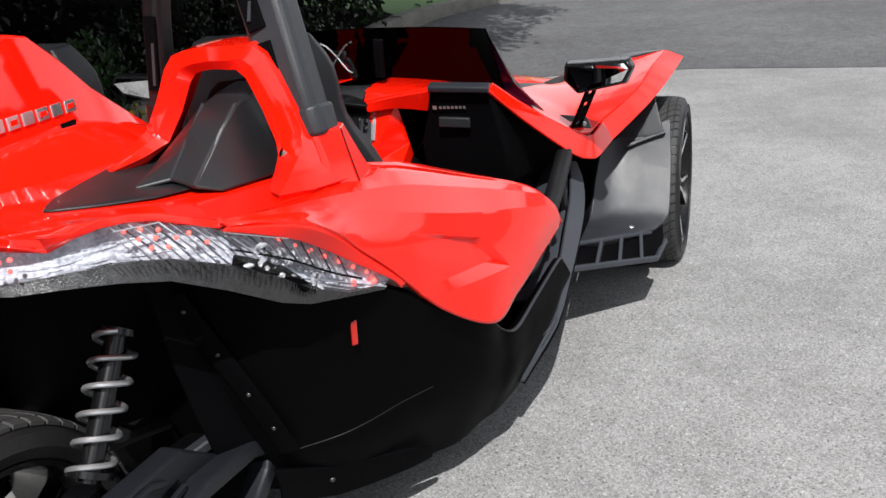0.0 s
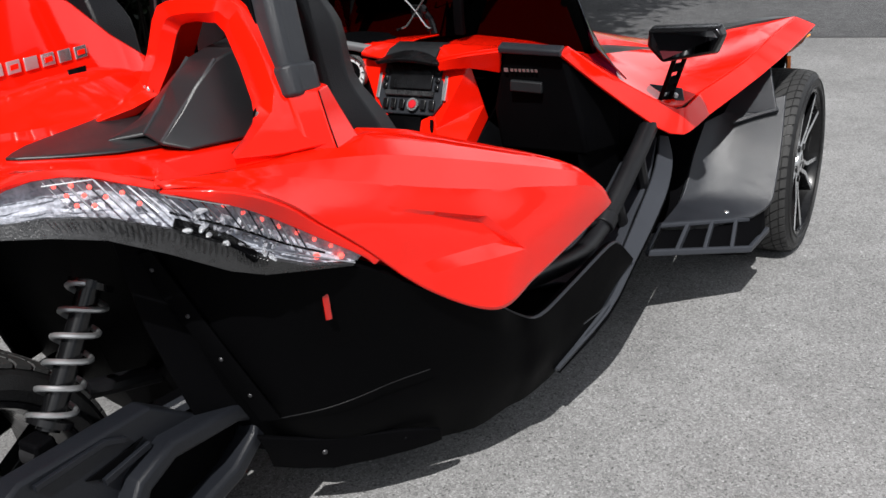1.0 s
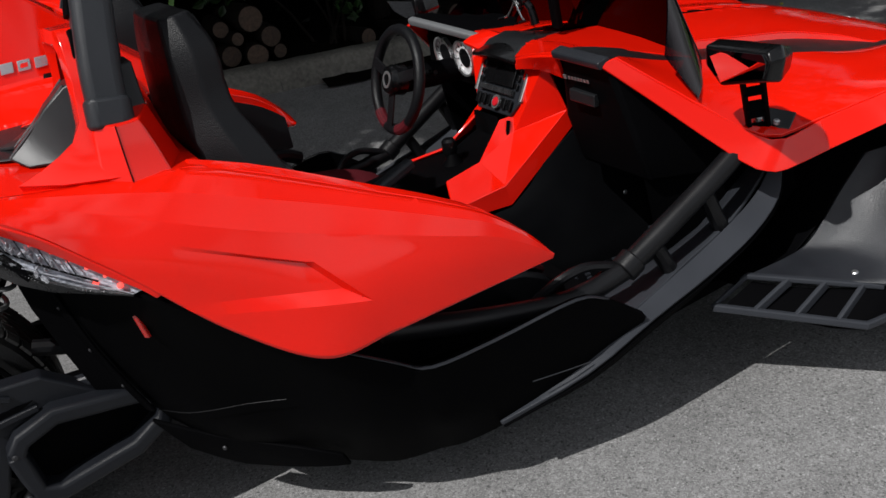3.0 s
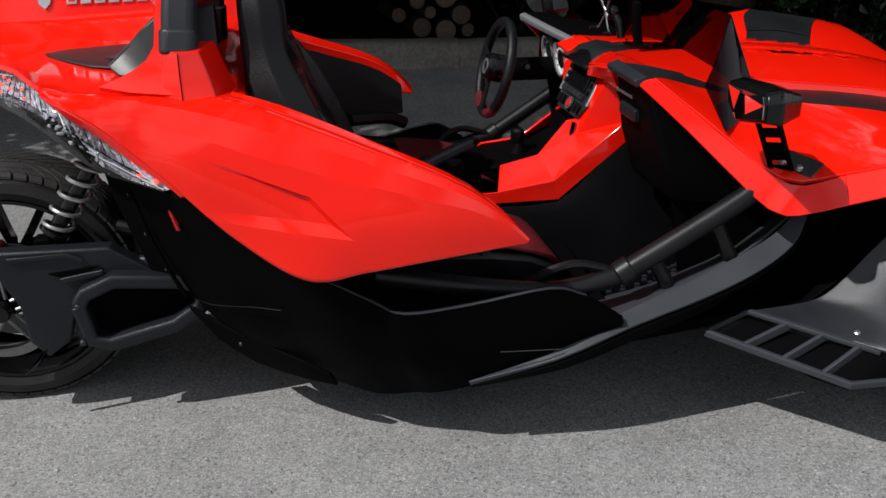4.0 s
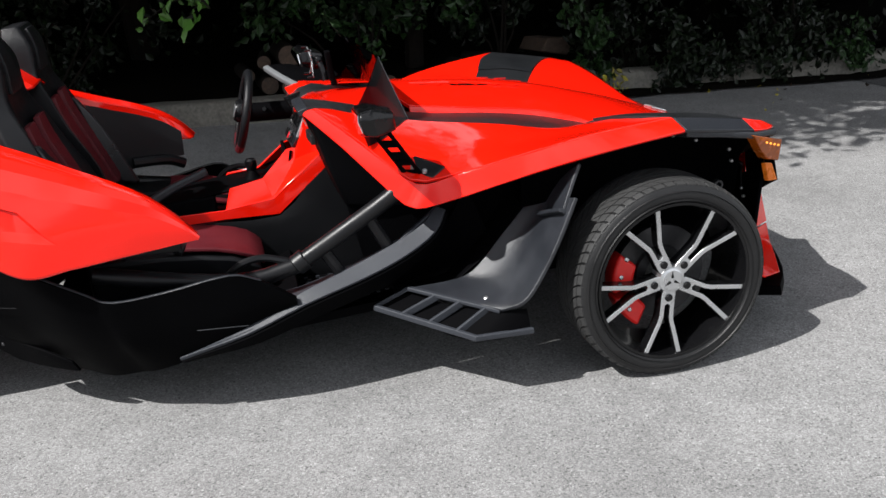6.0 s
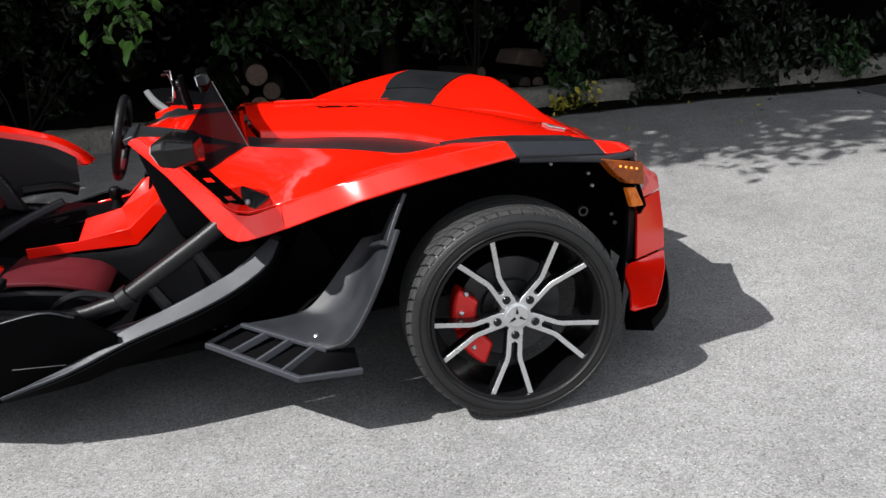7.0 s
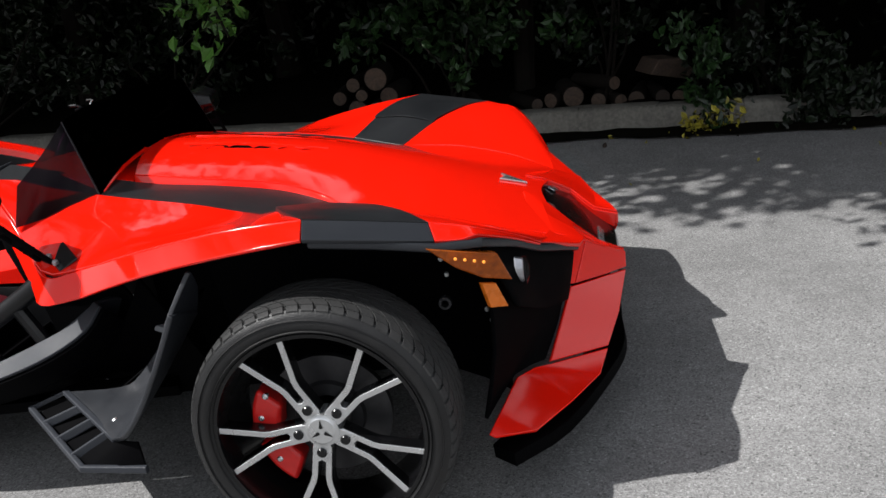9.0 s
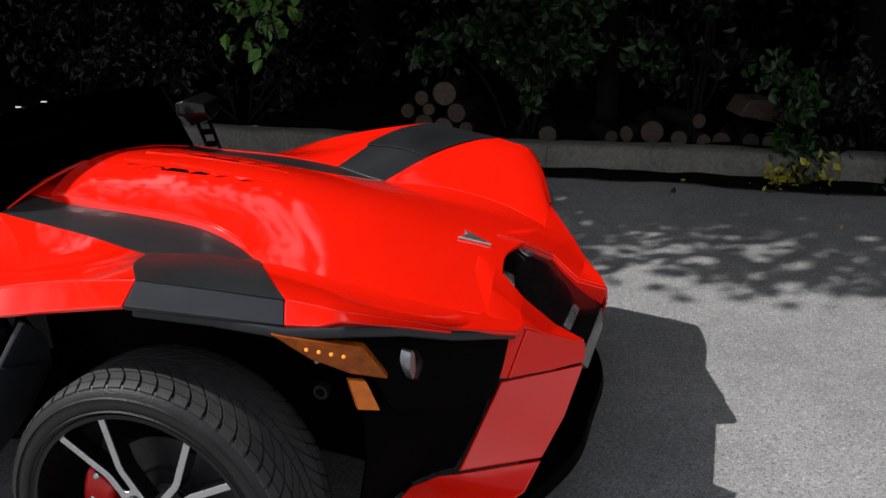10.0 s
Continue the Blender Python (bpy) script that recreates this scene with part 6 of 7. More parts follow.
for s in (-1, 1):
    wall = part("footwell_side", loft(side([[(1.68, 0.46, 0.86), (1.74, 0.50, 0.60), (1.80, 0.48, 0.30)], [(1.86, 0.52, 0.74), (1.93, 0.53, 0.55), (2.00, 0.50, 0.30)], [(2.06, 0.62, 0.63), (2.10, 0.57, 0.50), (2.12, 0.51, 0.30)]], s), 2, 2), DARK, car, "", 0.012)
    # seat: cushion, back, headrest, bolsters and inserts
    seat = part("seat", rings([side(r, s) for r in (
        [(0.80, 0.10, 0.50), (0.80, 0.48, 0.50), (0.98, 0.50, 0.50), (0.96, 0.40, 0.52), (0.95, 0.29, 0.52), (0.96, 0.18, 0.52), (0.98, 0.08, 0.50)],
        [(0.76, 0.09, 0.70), (0.76, 0.49, 0.70), (0.95, 0.52, 0.68), (0.89, 0.41, 0.70), (0.87, 0.29, 0.70), (0.89, 0.17, 0.70), (0.95, 0.06, 0.68)],
        [(0.72, 0.09, 0.85), (0.72, 0.49, 0.85), (0.875, 0.515, 0.83), (0.82, 0.41, 0.85), (0.81, 0.29, 0.85), (0.82, 0.17, 0.85), (0.875, 0.065, 0.83)],
        [(0.70, 0.11, 0.94), (0.70, 0.47, 0.94), (0.83, 0.49, 0.935), (0.80, 0.40, 0.94), (0.79, 0.29, 0.94), (0.80, 0.18, 0.94), (0.83, 0.09, 0.935)],
        [(0.695, 0.135, 1.02), (0.695, 0.445, 1.02), (0.79, 0.455, 1.02), (0.79, 0.40, 1.02), (0.785, 0.29, 1.02), (0.79, 0.18, 1.02), (0.79, 0.125, 1.02)],
        [(0.695, 0.145, 1.12), (0.695, 0.435, 1.12), (0.785, 0.440, 1.12), (0.79, 0.39, 1.12), (0.785, 0.29, 1.12), (0.79, 0.19, 1.12), (0.785, 0.140, 1.12)],
        [(0.70, 0.175, 1.185), (0.70, 0.405, 1.185), (0.755, 0.41, 1.19), (0.76, 0.37, 1.19), (0.76, 0.29, 1.192), (0.76, 0.21, 1.19), (0.755, 0.17, 1.19)],
    )], 3, 2), SEATBLACK, car, "black bucket seat with dark red inserts", 0, 0.006, 50)
    for a, b in ((0.12, 0.27), (0.31, 0.46)):
        m = 0.5 * (a + b)
        part("back_insert", loft(side([[(0.825, a + 0.02, 0.935), (0.822, m, 0.935), (0.825, b - 0.02, 0.935)], [(0.845, a + 0.01, 0.86), (0.838, m, 0.86), (0.845, b - 0.01, 0.86)], [(0.902, a + 0.01, 0.72), (0.895, m, 0.72), (0.902, b - 0.01, 0.72)], [(0.965, a + 0.01, 0.56), (0.965, m, 0.55), (0.965, b - 0.01, 0.56)]], s), 3, 2), SEATRED, seat, "dark red insert", 0.02, 0.004)
    part("side_bolster", rings([side(r, s) for r in (
        [(0.84, 0.485, 0.885), (0.86, 0.50, 0.875), (0.86, 0.46, 0.88), (0.845, 0.45, 0.89)],
        [(0.86, 0.51, 0.80), (0.91, 0.53, 0.78), (0.92, 0.46, 0.79), (0.87, 0.45, 0.81)],
        [(0.90, 0.51, 0.66), (0.98, 0.53, 0.63), (0.99, 0.46, 0.64), (0.92, 0.45, 0.67)],
        [(0.96, 0.50, 0.53), (1.04, 0.52, 0.50), (1.04, 0.46, 0.51), (0.97, 0.45, 0.53)],
    )], 3, 1), SEATVINYL, seat, "glossy black side bolster", 0, 0.008)
    part("headrest_panel", loft(side([[(0.792, 0.20, 1.03), (0.796, 0.29, 1.03), (0.792, 0.38, 1.03)], [(0.792, 0.20, 1.11), (0.796, 0.29, 1.11), (0.792, 0.38, 1.11)], [(0.772, 0.22, 1.175), (0.774, 0.29, 1.178), (0.772, 0.36, 1.175)]], s), 2, 2), SEATBLACK, seat, "", 0.016, 0.004)
    part("seat_cushion", rings([side(r, s) for r in (
        [(0.92, 0.08, 0.34), (0.92, 0.50, 0.34), (0.92, 0.52, 0.50), (0.92, 0.42, 0.52), (0.92, 0.16, 0.52), (0.92, 0.06, 0.50)],
        [(1.15, 0.08, 0.32), (1.15, 0.50, 0.32), (1.15, 0.53, 0.50), (1.15, 0.42, 0.48), (1.15, 0.16, 0.48), (1.15, 0.05, 0.50)],
        [(1.34, 0.09, 0.31), (1.34, 0.49, 0.31), (1.36, 0.52, 0.465), (1.36, 0.41, 0.45), (1.36, 0.17, 0.45), (1.36, 0.06, 0.465)],
        [(1.42, 0.10, 0.32), (1.42, 0.48, 0.32), (1.45, 0.50, 0.410), (1.45, 0.41, 0.41), (1.45, 0.17, 0.41), (1.45, 0.08, 0.410)],
    )], 2, 1), SEATBLACK, seat, "", 0, 0.012)
    part("cushion_insert", loft(side([[(1.16, 0.15, 0.492), (1.16, 0.50, 0.512)], [(1.31, 0.15, 0.478), (1.31, 0.50, 0.492)], [(1.415, 0.16, 0.446), (1.415, 0.49, 0.452)], [(1.462, 0.20, 0.405), (1.462, 0.44, 0.405)]], s), 2, 3), SEATRED, seat, "dark red cushion front", 0.014, 0.004)
    part("arm_bar", rod(side([(1.02, 0.54, 0.58), (1.15, 0.58, 0.57), (1.22, 0.60, 0.54)], s), 0.022, 10, 3), TUBE, car, "black side bar")
# steering wheel
STEER = pose(1.485, 0.318, 0.778, 0, 0, 90) @ pose(0, 0, 0, 15, 0, 0)
wheel = part("steering_wheel", lathe([(0.150 + 0.0165 * math.cos(t), 0.0165 * math.sin(t)) for t in np.linspace(0, 2 * math.pi, 12, endpoint=False)], 48, closed=True, m=STEER), SEATBLACK, car, "black leather steering wheel")
for ang in (15, 165, 270):
    a = radians(ang)
    p = [STEER @ Vector((r * math.cos(a), 0.012, r * math.sin(a))) for r in (0.03, 0.09, 0.142)]
    part("steering_spoke", sweep(p, STEER.to_3x3() @ Vector((-math.sin(a), 0, math.cos(a))), 0.016, 0.004, 1), SEATBLACK, wheel)
part("steering_boss", lathe([(0, 0.034), (0.038, 0.034), (0.046, 0.02), (0.046, -0.02), (0, -0.02)], 28, m=STEER), GLOSSBLACK, wheel, "black horn boss")
part("boss_ring", lathe([(0.018, 0.036), (0.026, 0.036), (0.026, 0.033), (0.018, 0.033)], 20, closed=True, m=STEER), STEEL, wheel)
for d in (-1, 1):
    arc = [STEER @ Vector((0.150 * math.cos(a), 0.0, 0.150 * math.sin(a))) for a in np.linspace(radians(270 + d * 28 - 14), radians(270 + d * 28 + 14), 6)]
    part("grip_patch", rod(arc, 0.0172, 10, 1), SEATRED, wheel, "dark red grip")
part("steering_column", rod([(1.50, 0.318, 0.772), (1.62, 0.315, 0.768), (1.80, 0.31, 0.765)], 0.038, 16, 2), DARK, car, "black steering column")
part("column_stalk", rod([(1.57, 0.30, 0.785), (1.56, 0.20, 0.80)], 0.008, 8), GLOSSBLACK, car)
# instrument cluster under its hood
cluster = part("instrument_cluster", rings([[(1.70, 0.17, 0.72), (1.70, 0.47, 0.72), (1.69, 0.48, 0.86), (1.69, 0.16, 0.86)], [(1.84, 0.15, 0.70), (1.84, 0.49, 0.70), (1.84, 0.49, 0.90), (1.84, 0.15, 0.90)]], 1), DARK, car, "black instrument cluster", 0, 0.015)
for yy in (0.232, 0.356):
    g = pose(1.685, yy, 0.812, 0, 0, 90) @ pose(0, 0, 0, -6, 0, 0)
    dial = part("dial", lathe([(0, 0.004), (0.050, 0.004), (0.050, 0.0)], 32, m=g), WHITE, cluster, "white round dial")
    part("dial_ring", lathe([(0.050, 0.0), (0.058, 0.0), (0.056, 0.014), (0.050, 0.012)], 32, closed=True, m=g), SILVER, cluster, "chrome dial ring")
    part("dial_face", lathe([(0, 0.006), (0.030, 0.006), (0.030, 0.004)], 24, m=g), GLOSSBLACK, cluster)
    for k in range(9):
        a = radians(-40 + 32 * k)
        part("dial_tick", rod([g @ Vector((0.036 * math.cos(a), 0.006, 0.036 * math.sin(a))), g @ Vector((0.046 * math.cos(a), 0.006, 0.046 * math.sin(a)))], 0.0016, 5), GLOSSBLACK, cluster)
part("gauge_hood", loft([[(1.745, 0.070, 0.852), (1.645, 0.26, 0.902), (1.605, 0.44, 0.926)], [(1.79, 0.12, 0.876), (1.72, 0.30, 0.912), (1.70, 0.46, 0.920)], [(1.86, 0.20, 0.895), (1.86, 0.34, 0.895), (1.86, 0.48, 0.860)]], 2, 3), DARK, cluster, "black gauge hood", 0.012, 0.004)
part("gauge_lip", sweep([(1.75, 0.064, 0.853), (1.695, 0.155, 0.877), (1.641, 0.26, 0.904), (1.600, 0.40, 0.926)], (1, 0, 0.2), 0.012, 0.012, 3), LIP, cluster, "gauge hood lip with sunlight in its pale grey", 0, 0.003)
part("gauge_post", rod([(1.69, 0.44, 0.78), (1.70, 0.45, 0.92)], 0.02, 8), DARK, cluster)
# dash, cowl and centre console
part("cowl", loft(side([
    [(1.655, 0.10, 0.858), (1.640, 0.20, 0.880), (1.635, 0.325, 0.900)],
    [(1.72, 0.085, 0.886), (1.72, 0.20, 0.893), (1.73, 0.345, 0.886)],
    [(1.80, 0.075, 0.862), (1.80, 0.20, 0.866), (1.82, 0.335, 0.860)],
    [(1.975, 0.06, 0.832), (1.985, 0.17, 0.828), (2.01, 0.30, 0.815)],
], -1), 2, 2), RED, car, "red dash cowl", 0.012, 0.003)
part("cowl", loft([
    [(1.655, 0.09, 0.856), (1.650, 0.13, 0.865), (1.645, 0.165, 0.872)],
    [(1.72, 0.085, 0.886), (1.72, 0.13, 0.890), (1.72, 0.175, 0.890)],
    [(1.80, 0.075, 0.862), (1.80, 0.14, 0.864), (1.80, 0.20, 0.862)],
    [(1.975, 0.06, 0.832), (1.985, 0.17, 0.828), (2.01, 0.30, 0.815)],
], 2, 2), RED, car, "narrow red dash wedge", 0.012, 0.003)
part("cowl_spine", loft([[(1.66, -0.09, 0.856), (1.66, 0.09, 0.856)], [(1.74, -0.085, 0.890), (1.74, 0.085, 0.890)], [(1.98, -0.06, 0.834), (1.98, 0.06, 0.834)]], 2, 2), MATTE, car, "dark cowl spine", 0.012, 0.003)
part("cowl_end", loft(side([[(1.655, 0.10, 0.858), (1.650, 0.11, 0.83)], [(1.640, 0.20, 0.880), (1.665, 0.20, 0.84)], [(1.635, 0.325, 0.898), (1.67, 0.30, 0.83)]], -1), 2, 1), RED, car, "", 0.012, 0.003)
glove = part("glove_box", rings([[(1.645, -0.325, 0.895), (1.650, -0.505, 0.890), (1.70, -0.53, 0.70), (1.74, -0.53, 0.58), (1.74, -0.25, 0.58), (1.69, -0.26, 0.72)], [(1.90, -0.325, 0.86), (1.90, -0.53, 0.80), (1.92, -0.56, 0.70), (1.95, -0.55, 0.55), (1.95, -0.25, 0.55), (1.92, -0.25, 0.72)]], 1), DARK, car, "black glove box", 0, 0.012)
part("glove_lip", sweep([(1.640, -0.32, 0.905), (1.642, -0.505, 0.898)], (1, 0, 0.3), 0.018, 0.010, 1), GREY, glove, "dark grey glove box edge", 0, 0.004)
for i in range(7):
    part("letter_bar", box((0.002, 0.0075, 0.008), pose(1.653, -0.345 - 0.0125 * i, 0.840, 0, -14, 0)), STEEL, glove, "small pale letter bar")
part("badge_dot", box((0.002, 0.012, 0.011), pose(1.653, -0.327, 0.840, 0, -14, 0)), STEEL, glove)
part("grab_recess", sweep([(1.664, -0.335, 0.795), (1.668, -0.43, 0.79)], (0, 0, 1), 0.016, 0.008, 1), MATTE, glove, "", 0, 0.005)
C = dict(a=(1.69, 0.19, 0.850), b=(1.757, 0.20, 0.668), c=(1.632, 0.092, 0.655), d=(1.545, 0.178, 0.487), e=(1.36, 0.190, 0.497), f=(1.385, 0.12, 0.586), g=(1.505, 0.098, 0.602), h=(1.640, 0.085, 0.700), i=(1.690, 0.105, 0.840), k=(1.605, 0.06, 0.690), m=(1.738, 0.197, 0.712), n=(1.530, 0.177, 0.545), o=(1.36, 0.190, 0.531), q=(1.19, 0.195, 0.497), r=(1.19, 0.195, 0.533))
for s in (-1, 1):
    bm = bmesh.new()
    v = {key: bm.verts.new(side(p, s)) for key, p in C.items()}
    for face in ("abm", "amc", "achi", "bdnm", "mnc", "ngc", "deon", "eqro", "nog", "ofg", "cgkh"):
        bm.faces.new([v[key] for key in face])
    part("console_side", bm, RED, car, "red faceted centre console", 0.008, 0.002, 6)
    part("tunnel_side", loft(side([[(1.10, 0.19, 0.49), (1.33, 0.195, 0.490), (1.545, 0.175, 0.480), (1.65, 0.19, 0.58), (1.757, 0.205, 0.66)], [(1.10, 0.18, 0.38), (1.33, 0.19, 0.38), (1.58, 0.20, 0.38), (1.80, 0.22, 0.42), (2.05, 0.24, 0.52)], [(1.10, 0.17, 0.24), (1.33, 0.18, 0.24), (1.60, 0.21, 0.24), (1.85, 0.24, 0.24), (2.12, 0.26, 0.24)]], s), 3, 2), PANEL, car, "dark grey tunnel panel", 0.01)
    part("tunnel_fill", loft(side([[(1.757, 0.205, 0.66), (1.74, 0.25, 0.72)], [(2.05, 0.24, 0.52), (2.08, 0.30, 0.60)]], s), 2, 1), DARK, car, "", 0.01)
    part("bolt", bolt(side((1.89, 0.232, 0.435), s), (0, s, 0.2), 0.008), STEEL, car)
for s in (-1, 1):
    part("console_seam", sweep(side([(1.525, 0.100, 0.606), (1.602, 0.090, 0.625), (1.618, 0.088, 0.690)], s), (0, 1, 0), 0.004, 0.005, 1), DARK, car, "black console seam")
part("console_top", loft([[(1.10, -0.11, 0.545), (1.10, 0.11, 0.545)], [(1.34, -0.115, 0.574), (1.34, 0.115, 0.574)], [(1.53, -0.10, 0.586), (1.53, 0.10, 0.586)], [(1.60, -0.06, 0.640), (1.60, 0.06, 0.640)], [(1.60, -0.06, 0.70), (1.60, 0.06, 0.70)]], 1, 2), DARK, car, "black console tray", 0.01)
part("console_rear", rings([[(0.95, -0.12, 0.40), (0.95, 0.12, 0.40), (0.95, 0.10, 0.55), (0.95, -0.10, 0.55)], [(1.33, -0.16, 0.42), (1.33, 0.16, 0.42), (1.33, 0.12, 0.570), (1.33, -0.12, 0.570)]], 1), DARK, car, "black rear console", 0, 0.01)
stack = part("control_panel", prism([(1.622, -0.085, 0.700), (1.622, 0.085, 0.700), (1.640, 0.115, 0.735), (1.690, 0.11, 0.838), (1.690, -0.11, 0.838), (1.640, -0.115, 0.735)], (0.03, 0, -0.012)), GREY, car, "dark grey control stack", 0, 0.004)
part("display", prism([(1.650, -0.075, 0.772), (1.650, 0.075, 0.772), (1.682, 0.075, 0.836), (1.682, -0.075, 0.836)], (-0.003, 0, 0.0015)), GLOSSBLACK, stack, "black glass display", 0, 0.002)
part("display_bezel", sweep([(1.643, -0.085, 0.760), (1.643, 0.085, 0.760)], (0.45, 0, 0.9), 0.008, 0.006, 1), SMOKED, stack)
START = pose(1.628, -0.020, 0.730, 0, 0, 90) @ pose(0, 0, 0, 27, 0, 0)
part("start_ring", lathe([(0.014, 0.006), (0.020, 0.006), (0.020, 0.0), (0.014, 0.0)], 24, closed=True, m=START), SILVER, stack, "silver button ring")
part("start_button", lathe([(0, 0.009), (0.012, 0.008), (0.014, 0.002), (0.014, 0)], 24, m=START), REDMARK, stack, "red start button")
for yy in (-0.085, -0.055, 0.02, 0.05, 0.078):
    part("switch", box((0.006, 0.018, 0.030), pose(1.627, yy, 0.731, 0, 27, 0)), GLOSSBLACK, stack, "", 0, 0.002)
for yy in (-0.092, 0.092):
    for k in range(3):
        part("switch", box((0.005, 0.014, 0.016), pose(1.652 + 0.010 * k, yy, 0.778 + 0.021 * k, 0, 27, 0)), GLOSSBLACK, stack, "", 0, 0.002)
for yy in (-0.118, 0.118):
    part("stack_trim", sweep([(1.645, yy, 0.742), (1.700, yy, 0.850)], (0, 1, 0), 0.006, 0.005, 1), SILVER, stack, "bright stack trim")
part("display_visor", loft([[(1.640, -0.11, 0.848), (1.625, 0, 0.862), (1.640, 0.11, 0.848)], [(1.72, -0.12, 0.875), (1.72, 0, 0.884), (1.72, 0.12, 0.875)]], 2, 4), GLOSSBLACK, car, "glossy black display visor", 0.012, 0.003)
lever = part("gear_lever", rod([(1.475, 0.0, 0.575), (1.474, 0.0, 0.625)], 0.008, 10), STEEL, car, "gear lever with a black knob")
part("lever_knob", lathe([(0, 0.052), (0.014, 0.052), (0.021, 0.045), (0.022, 0.018), (0.014, 0), (0, 0)], 18, m=pose(1.474, 0.008, 0.606, 90, 0, 0)), GLOSSBLACK, lever, "black lever knob")
part("lever_boot", lathe([(0.012, 0.035), (0.022, 0.018), (0.036, 0.0)], 18, m=pose(1.475, 0, 0.580, 90, 0, 0)), DARK, lever)
brake = part("hand_brake", sweep([(1.08, -0.115, 0.560), (1.20, -0.09, 0.612), (1.315, -0.067, 0.648)], (0, 1, 0), 0.018, 0.015, 2), GREY, car, "dark grey hand brake lever", 0, 0.004)
both("cowl_panel", [[(1.700, 0.070, 0.884), (1.700, 0.22, 0.892), (1.705, 0.36, 0.890)], [(1.83, 0.070, 0.886), (1.83, 0.22, 0.883), (1.83, 0.365, 0.867)], [(1.972, 0.070, 0.876), (1.974, 0.25, 0.859), (1.985, 0.43, 0.823)]], RED, car, "red cowl panel before the windshield", su=3, sv=2, thick=0.006)
# windshield and its wings
both("windshield", [[(1.955, 0.0, 0.878), (1.88, 0.0, 1.055)], [(1.962, 0.25, 0.860), (1.885, 0.25, 1.048)], [(1.985, 0.455, 0.815), (1.905, 0.425, 1.033)]], SMOKE, car, "dark smoked windshield", su=3, sv=2, thick=0.004, bevel=0)
both("windshield_wing", [[(1.985, 0.455, 0.815), (1.905, 0.425, 1.033)], [(1.90, 0.545, 0.80), (1.855, 0.480, 0.955)], [(1.816, 0.620, 0.79), (1.795, 0.535, 0.885)]], WING, car, "", su=2, sv=2, thick=0.004, bevel=0)
for s in (-1, 1):
    part("windshield_edge", rod(side([(1.985, 0.458, 0.815), (1.905, 0.428, 1.034)], s), 0.0010, 6), HOOP, car, "thin dark windshield edge")
# door mirrors on drilled brackets


def bmesh_bracket(s):
    """An upright plate with three slots between two rails."""
    bm = bmesh.new()
    a, b = Vector((1.935, 0.690, 0.700)), Vector((1.825, 0.775, 0.870))
    for d in (-0.021, 0.021):
        sweep(side([tuple(a + Vector((d, d * 0.4, 0))), tuple(b + Vector((d, d * 0.4, 0)))], s), (0.3, 1, 0), 0.006, 0.006, 1, bm)
    for f in (0.04, 0.30, 0.45, 0.70, 0.97):
        p = a.lerp(b, f)
        sweep(side([tuple(p + Vector((-0.02, -0.008, 0))), tuple(p + Vector((0.02, 0.008, 0)))], s), (0.3, 1, 0), 0.005, 0.011, 1, bm)
    return bm


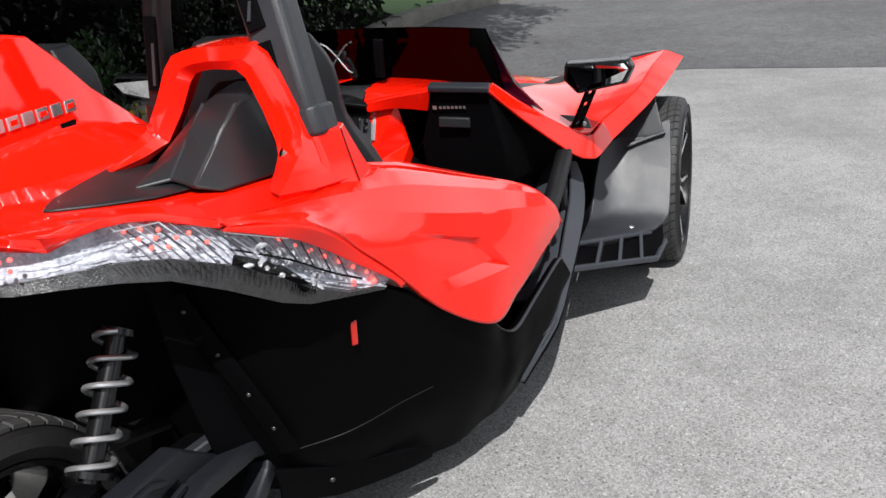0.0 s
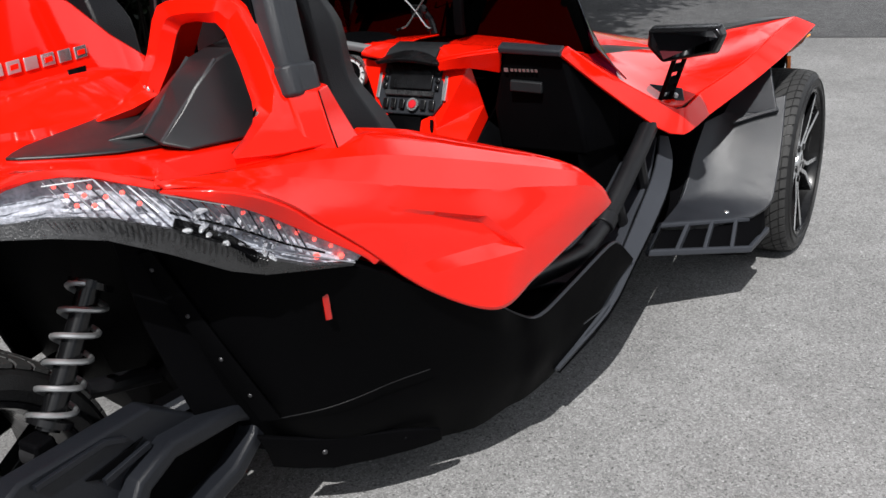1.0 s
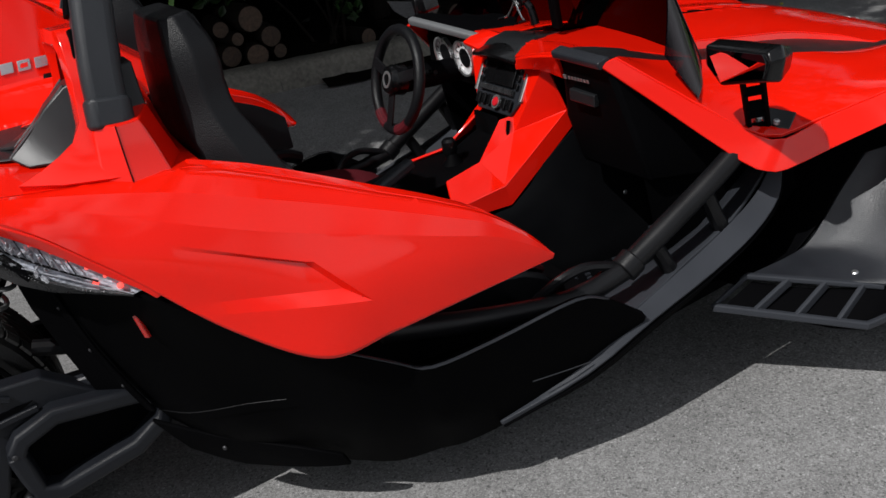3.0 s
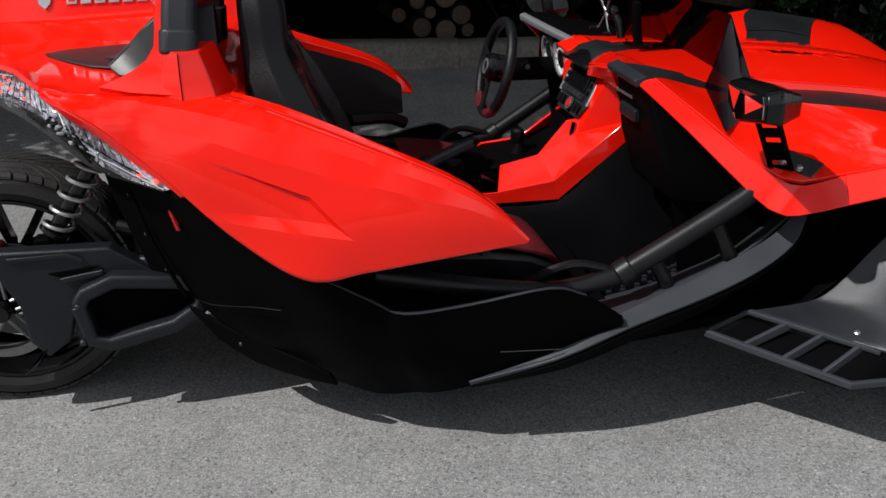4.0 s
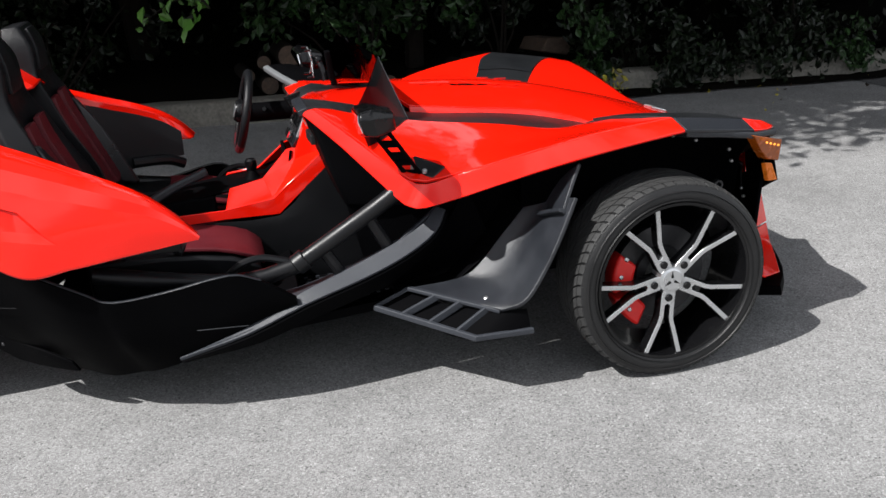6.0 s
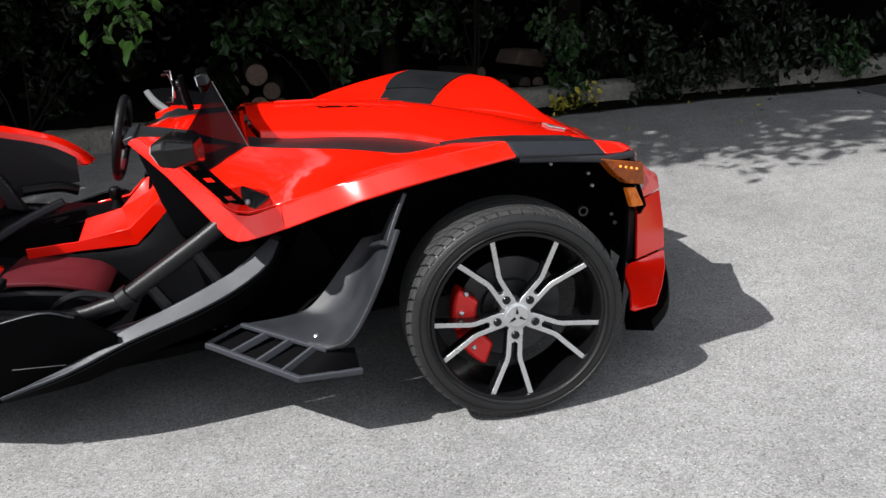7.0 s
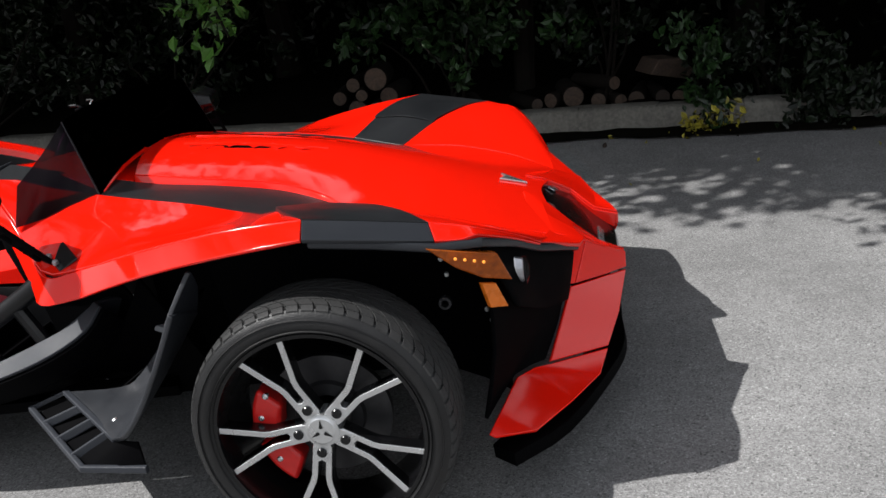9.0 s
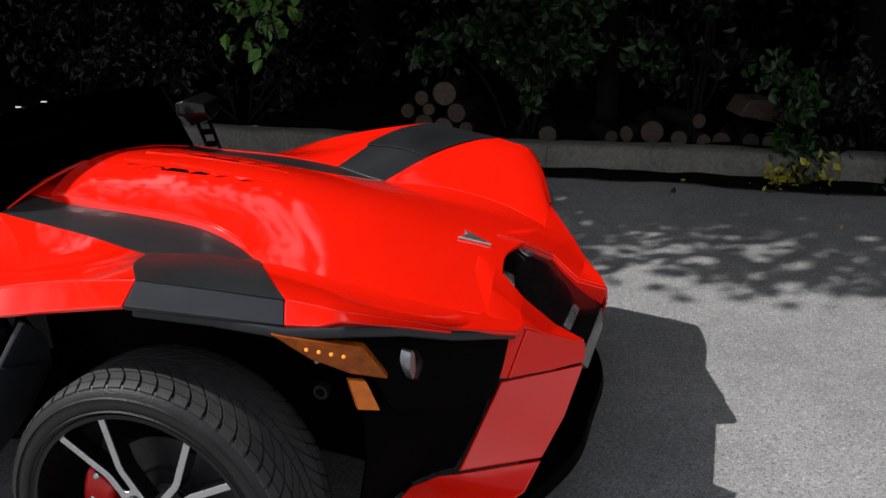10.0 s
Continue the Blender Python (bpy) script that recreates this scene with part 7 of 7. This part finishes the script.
for s in (-1, 1):
    bracket = part("mirror", bmesh_bracket(s), DARK, car, "black door mirror on a drilled bracket", 0.0, 0.002)
    head = part("mirror_head", rings([side(r, s) for r in (
        [(1.765, 0.70, 0.935), (1.755, 0.885, 0.945), (1.750, 0.90, 0.925), (1.765, 0.875, 0.880), (1.775, 0.735, 0.848), (1.770, 0.695, 0.890)],
        [(1.80, 0.70, 0.942), (1.79, 0.89, 0.952), (1.785, 0.905, 0.925), (1.80, 0.88, 0.872), (1.81, 0.73, 0.842), (1.805, 0.69, 0.890)],
        [(1.87, 0.73, 0.925), (1.86, 0.85, 0.930), (1.855, 0.86, 0.915), (1.865, 0.845, 0.880), (1.875, 0.76, 0.860), (1.875, 0.725, 0.890)],
    )], 1), GLOSSBLACK, bracket, "gloss black mirror housing", 0, 0.006)
    part("mirror_glass", prism(side([(1.763, 0.712, 0.930), (1.754, 0.875, 0.938), (1.751, 0.888, 0.922), (1.764, 0.867, 0.886), (1.773, 0.740, 0.857), (1.768, 0.707, 0.890)], s), (-0.003, 0, 0)), MIRROR, bracket, "mirror glass")
    part("mirror_plate", prism(side([(1.90, 0.655, 0.716), (1.985, 0.735, 0.690), (2.03, 0.715, 0.715), (1.955, 0.640, 0.742)], s), (0, 0, 0.006)), GLOSSBLACK, bracket, "black mirror foot plate", 0, 0.003)
    for x, w_, z in ((1.935, 0.690, 0.726), (1.965, 0.715, 0.716)):
        part("bolt", bolt(side((x, w_, z), s), (0, 0.3 * s, 1), 0.008), STEEL, bracket)
# phone cradle on the cowl
cradle = part("phone_cradle", rod([(1.78, -0.02, 0.915), (1.775, -0.01, 0.96), (1.765, 0.01, 0.985)], 0.012, 10, 2), GLOSSBLACK, car, "black phone cradle with chrome spring arms")
part("cradle_ball", ball((1.765, 0.01, 0.985), 0.020, None, 14), GLOSSBLACK, cradle)
part("cradle_plate", prism([(1.745, -0.005, 0.965), (1.745, 0.035, 0.965), (1.740, 0.035, 1.005), (1.740, -0.005, 1.005)], (0.008, 0, 0)), GLOSSBLACK, cradle, "", 0, 0.003)
for dy, dz in ((-0.055, 0.045), (0.055, 0.045), (-0.055, -0.05), (0.055, -0.05)):
    p = [(1.742, 0.015, 0.985), (1.738, 0.015 + dy * 0.6, 0.985 + dz * 0.8), (1.736, 0.015 + dy, 0.985 + dz)]
    part("cradle_arm", rod(p, 0.0028, 6, 2), SILVER, cradle, "chrome cradle arm")
    part("cradle_tip", rod([p[2], (1.715, 0.015 + dy, 0.985 + dz)], 0.0045, 6), GLOSSBLACK, cradle)
part("camera_stand", sweep([(1.80, -0.10, 0.91), (1.79, -0.105, 0.97), (1.785, -0.11, 1.03)], (0, 1, 0), 0.016, 0.010, 2), DARK, car, "black upright bracket", 0, 0.003)
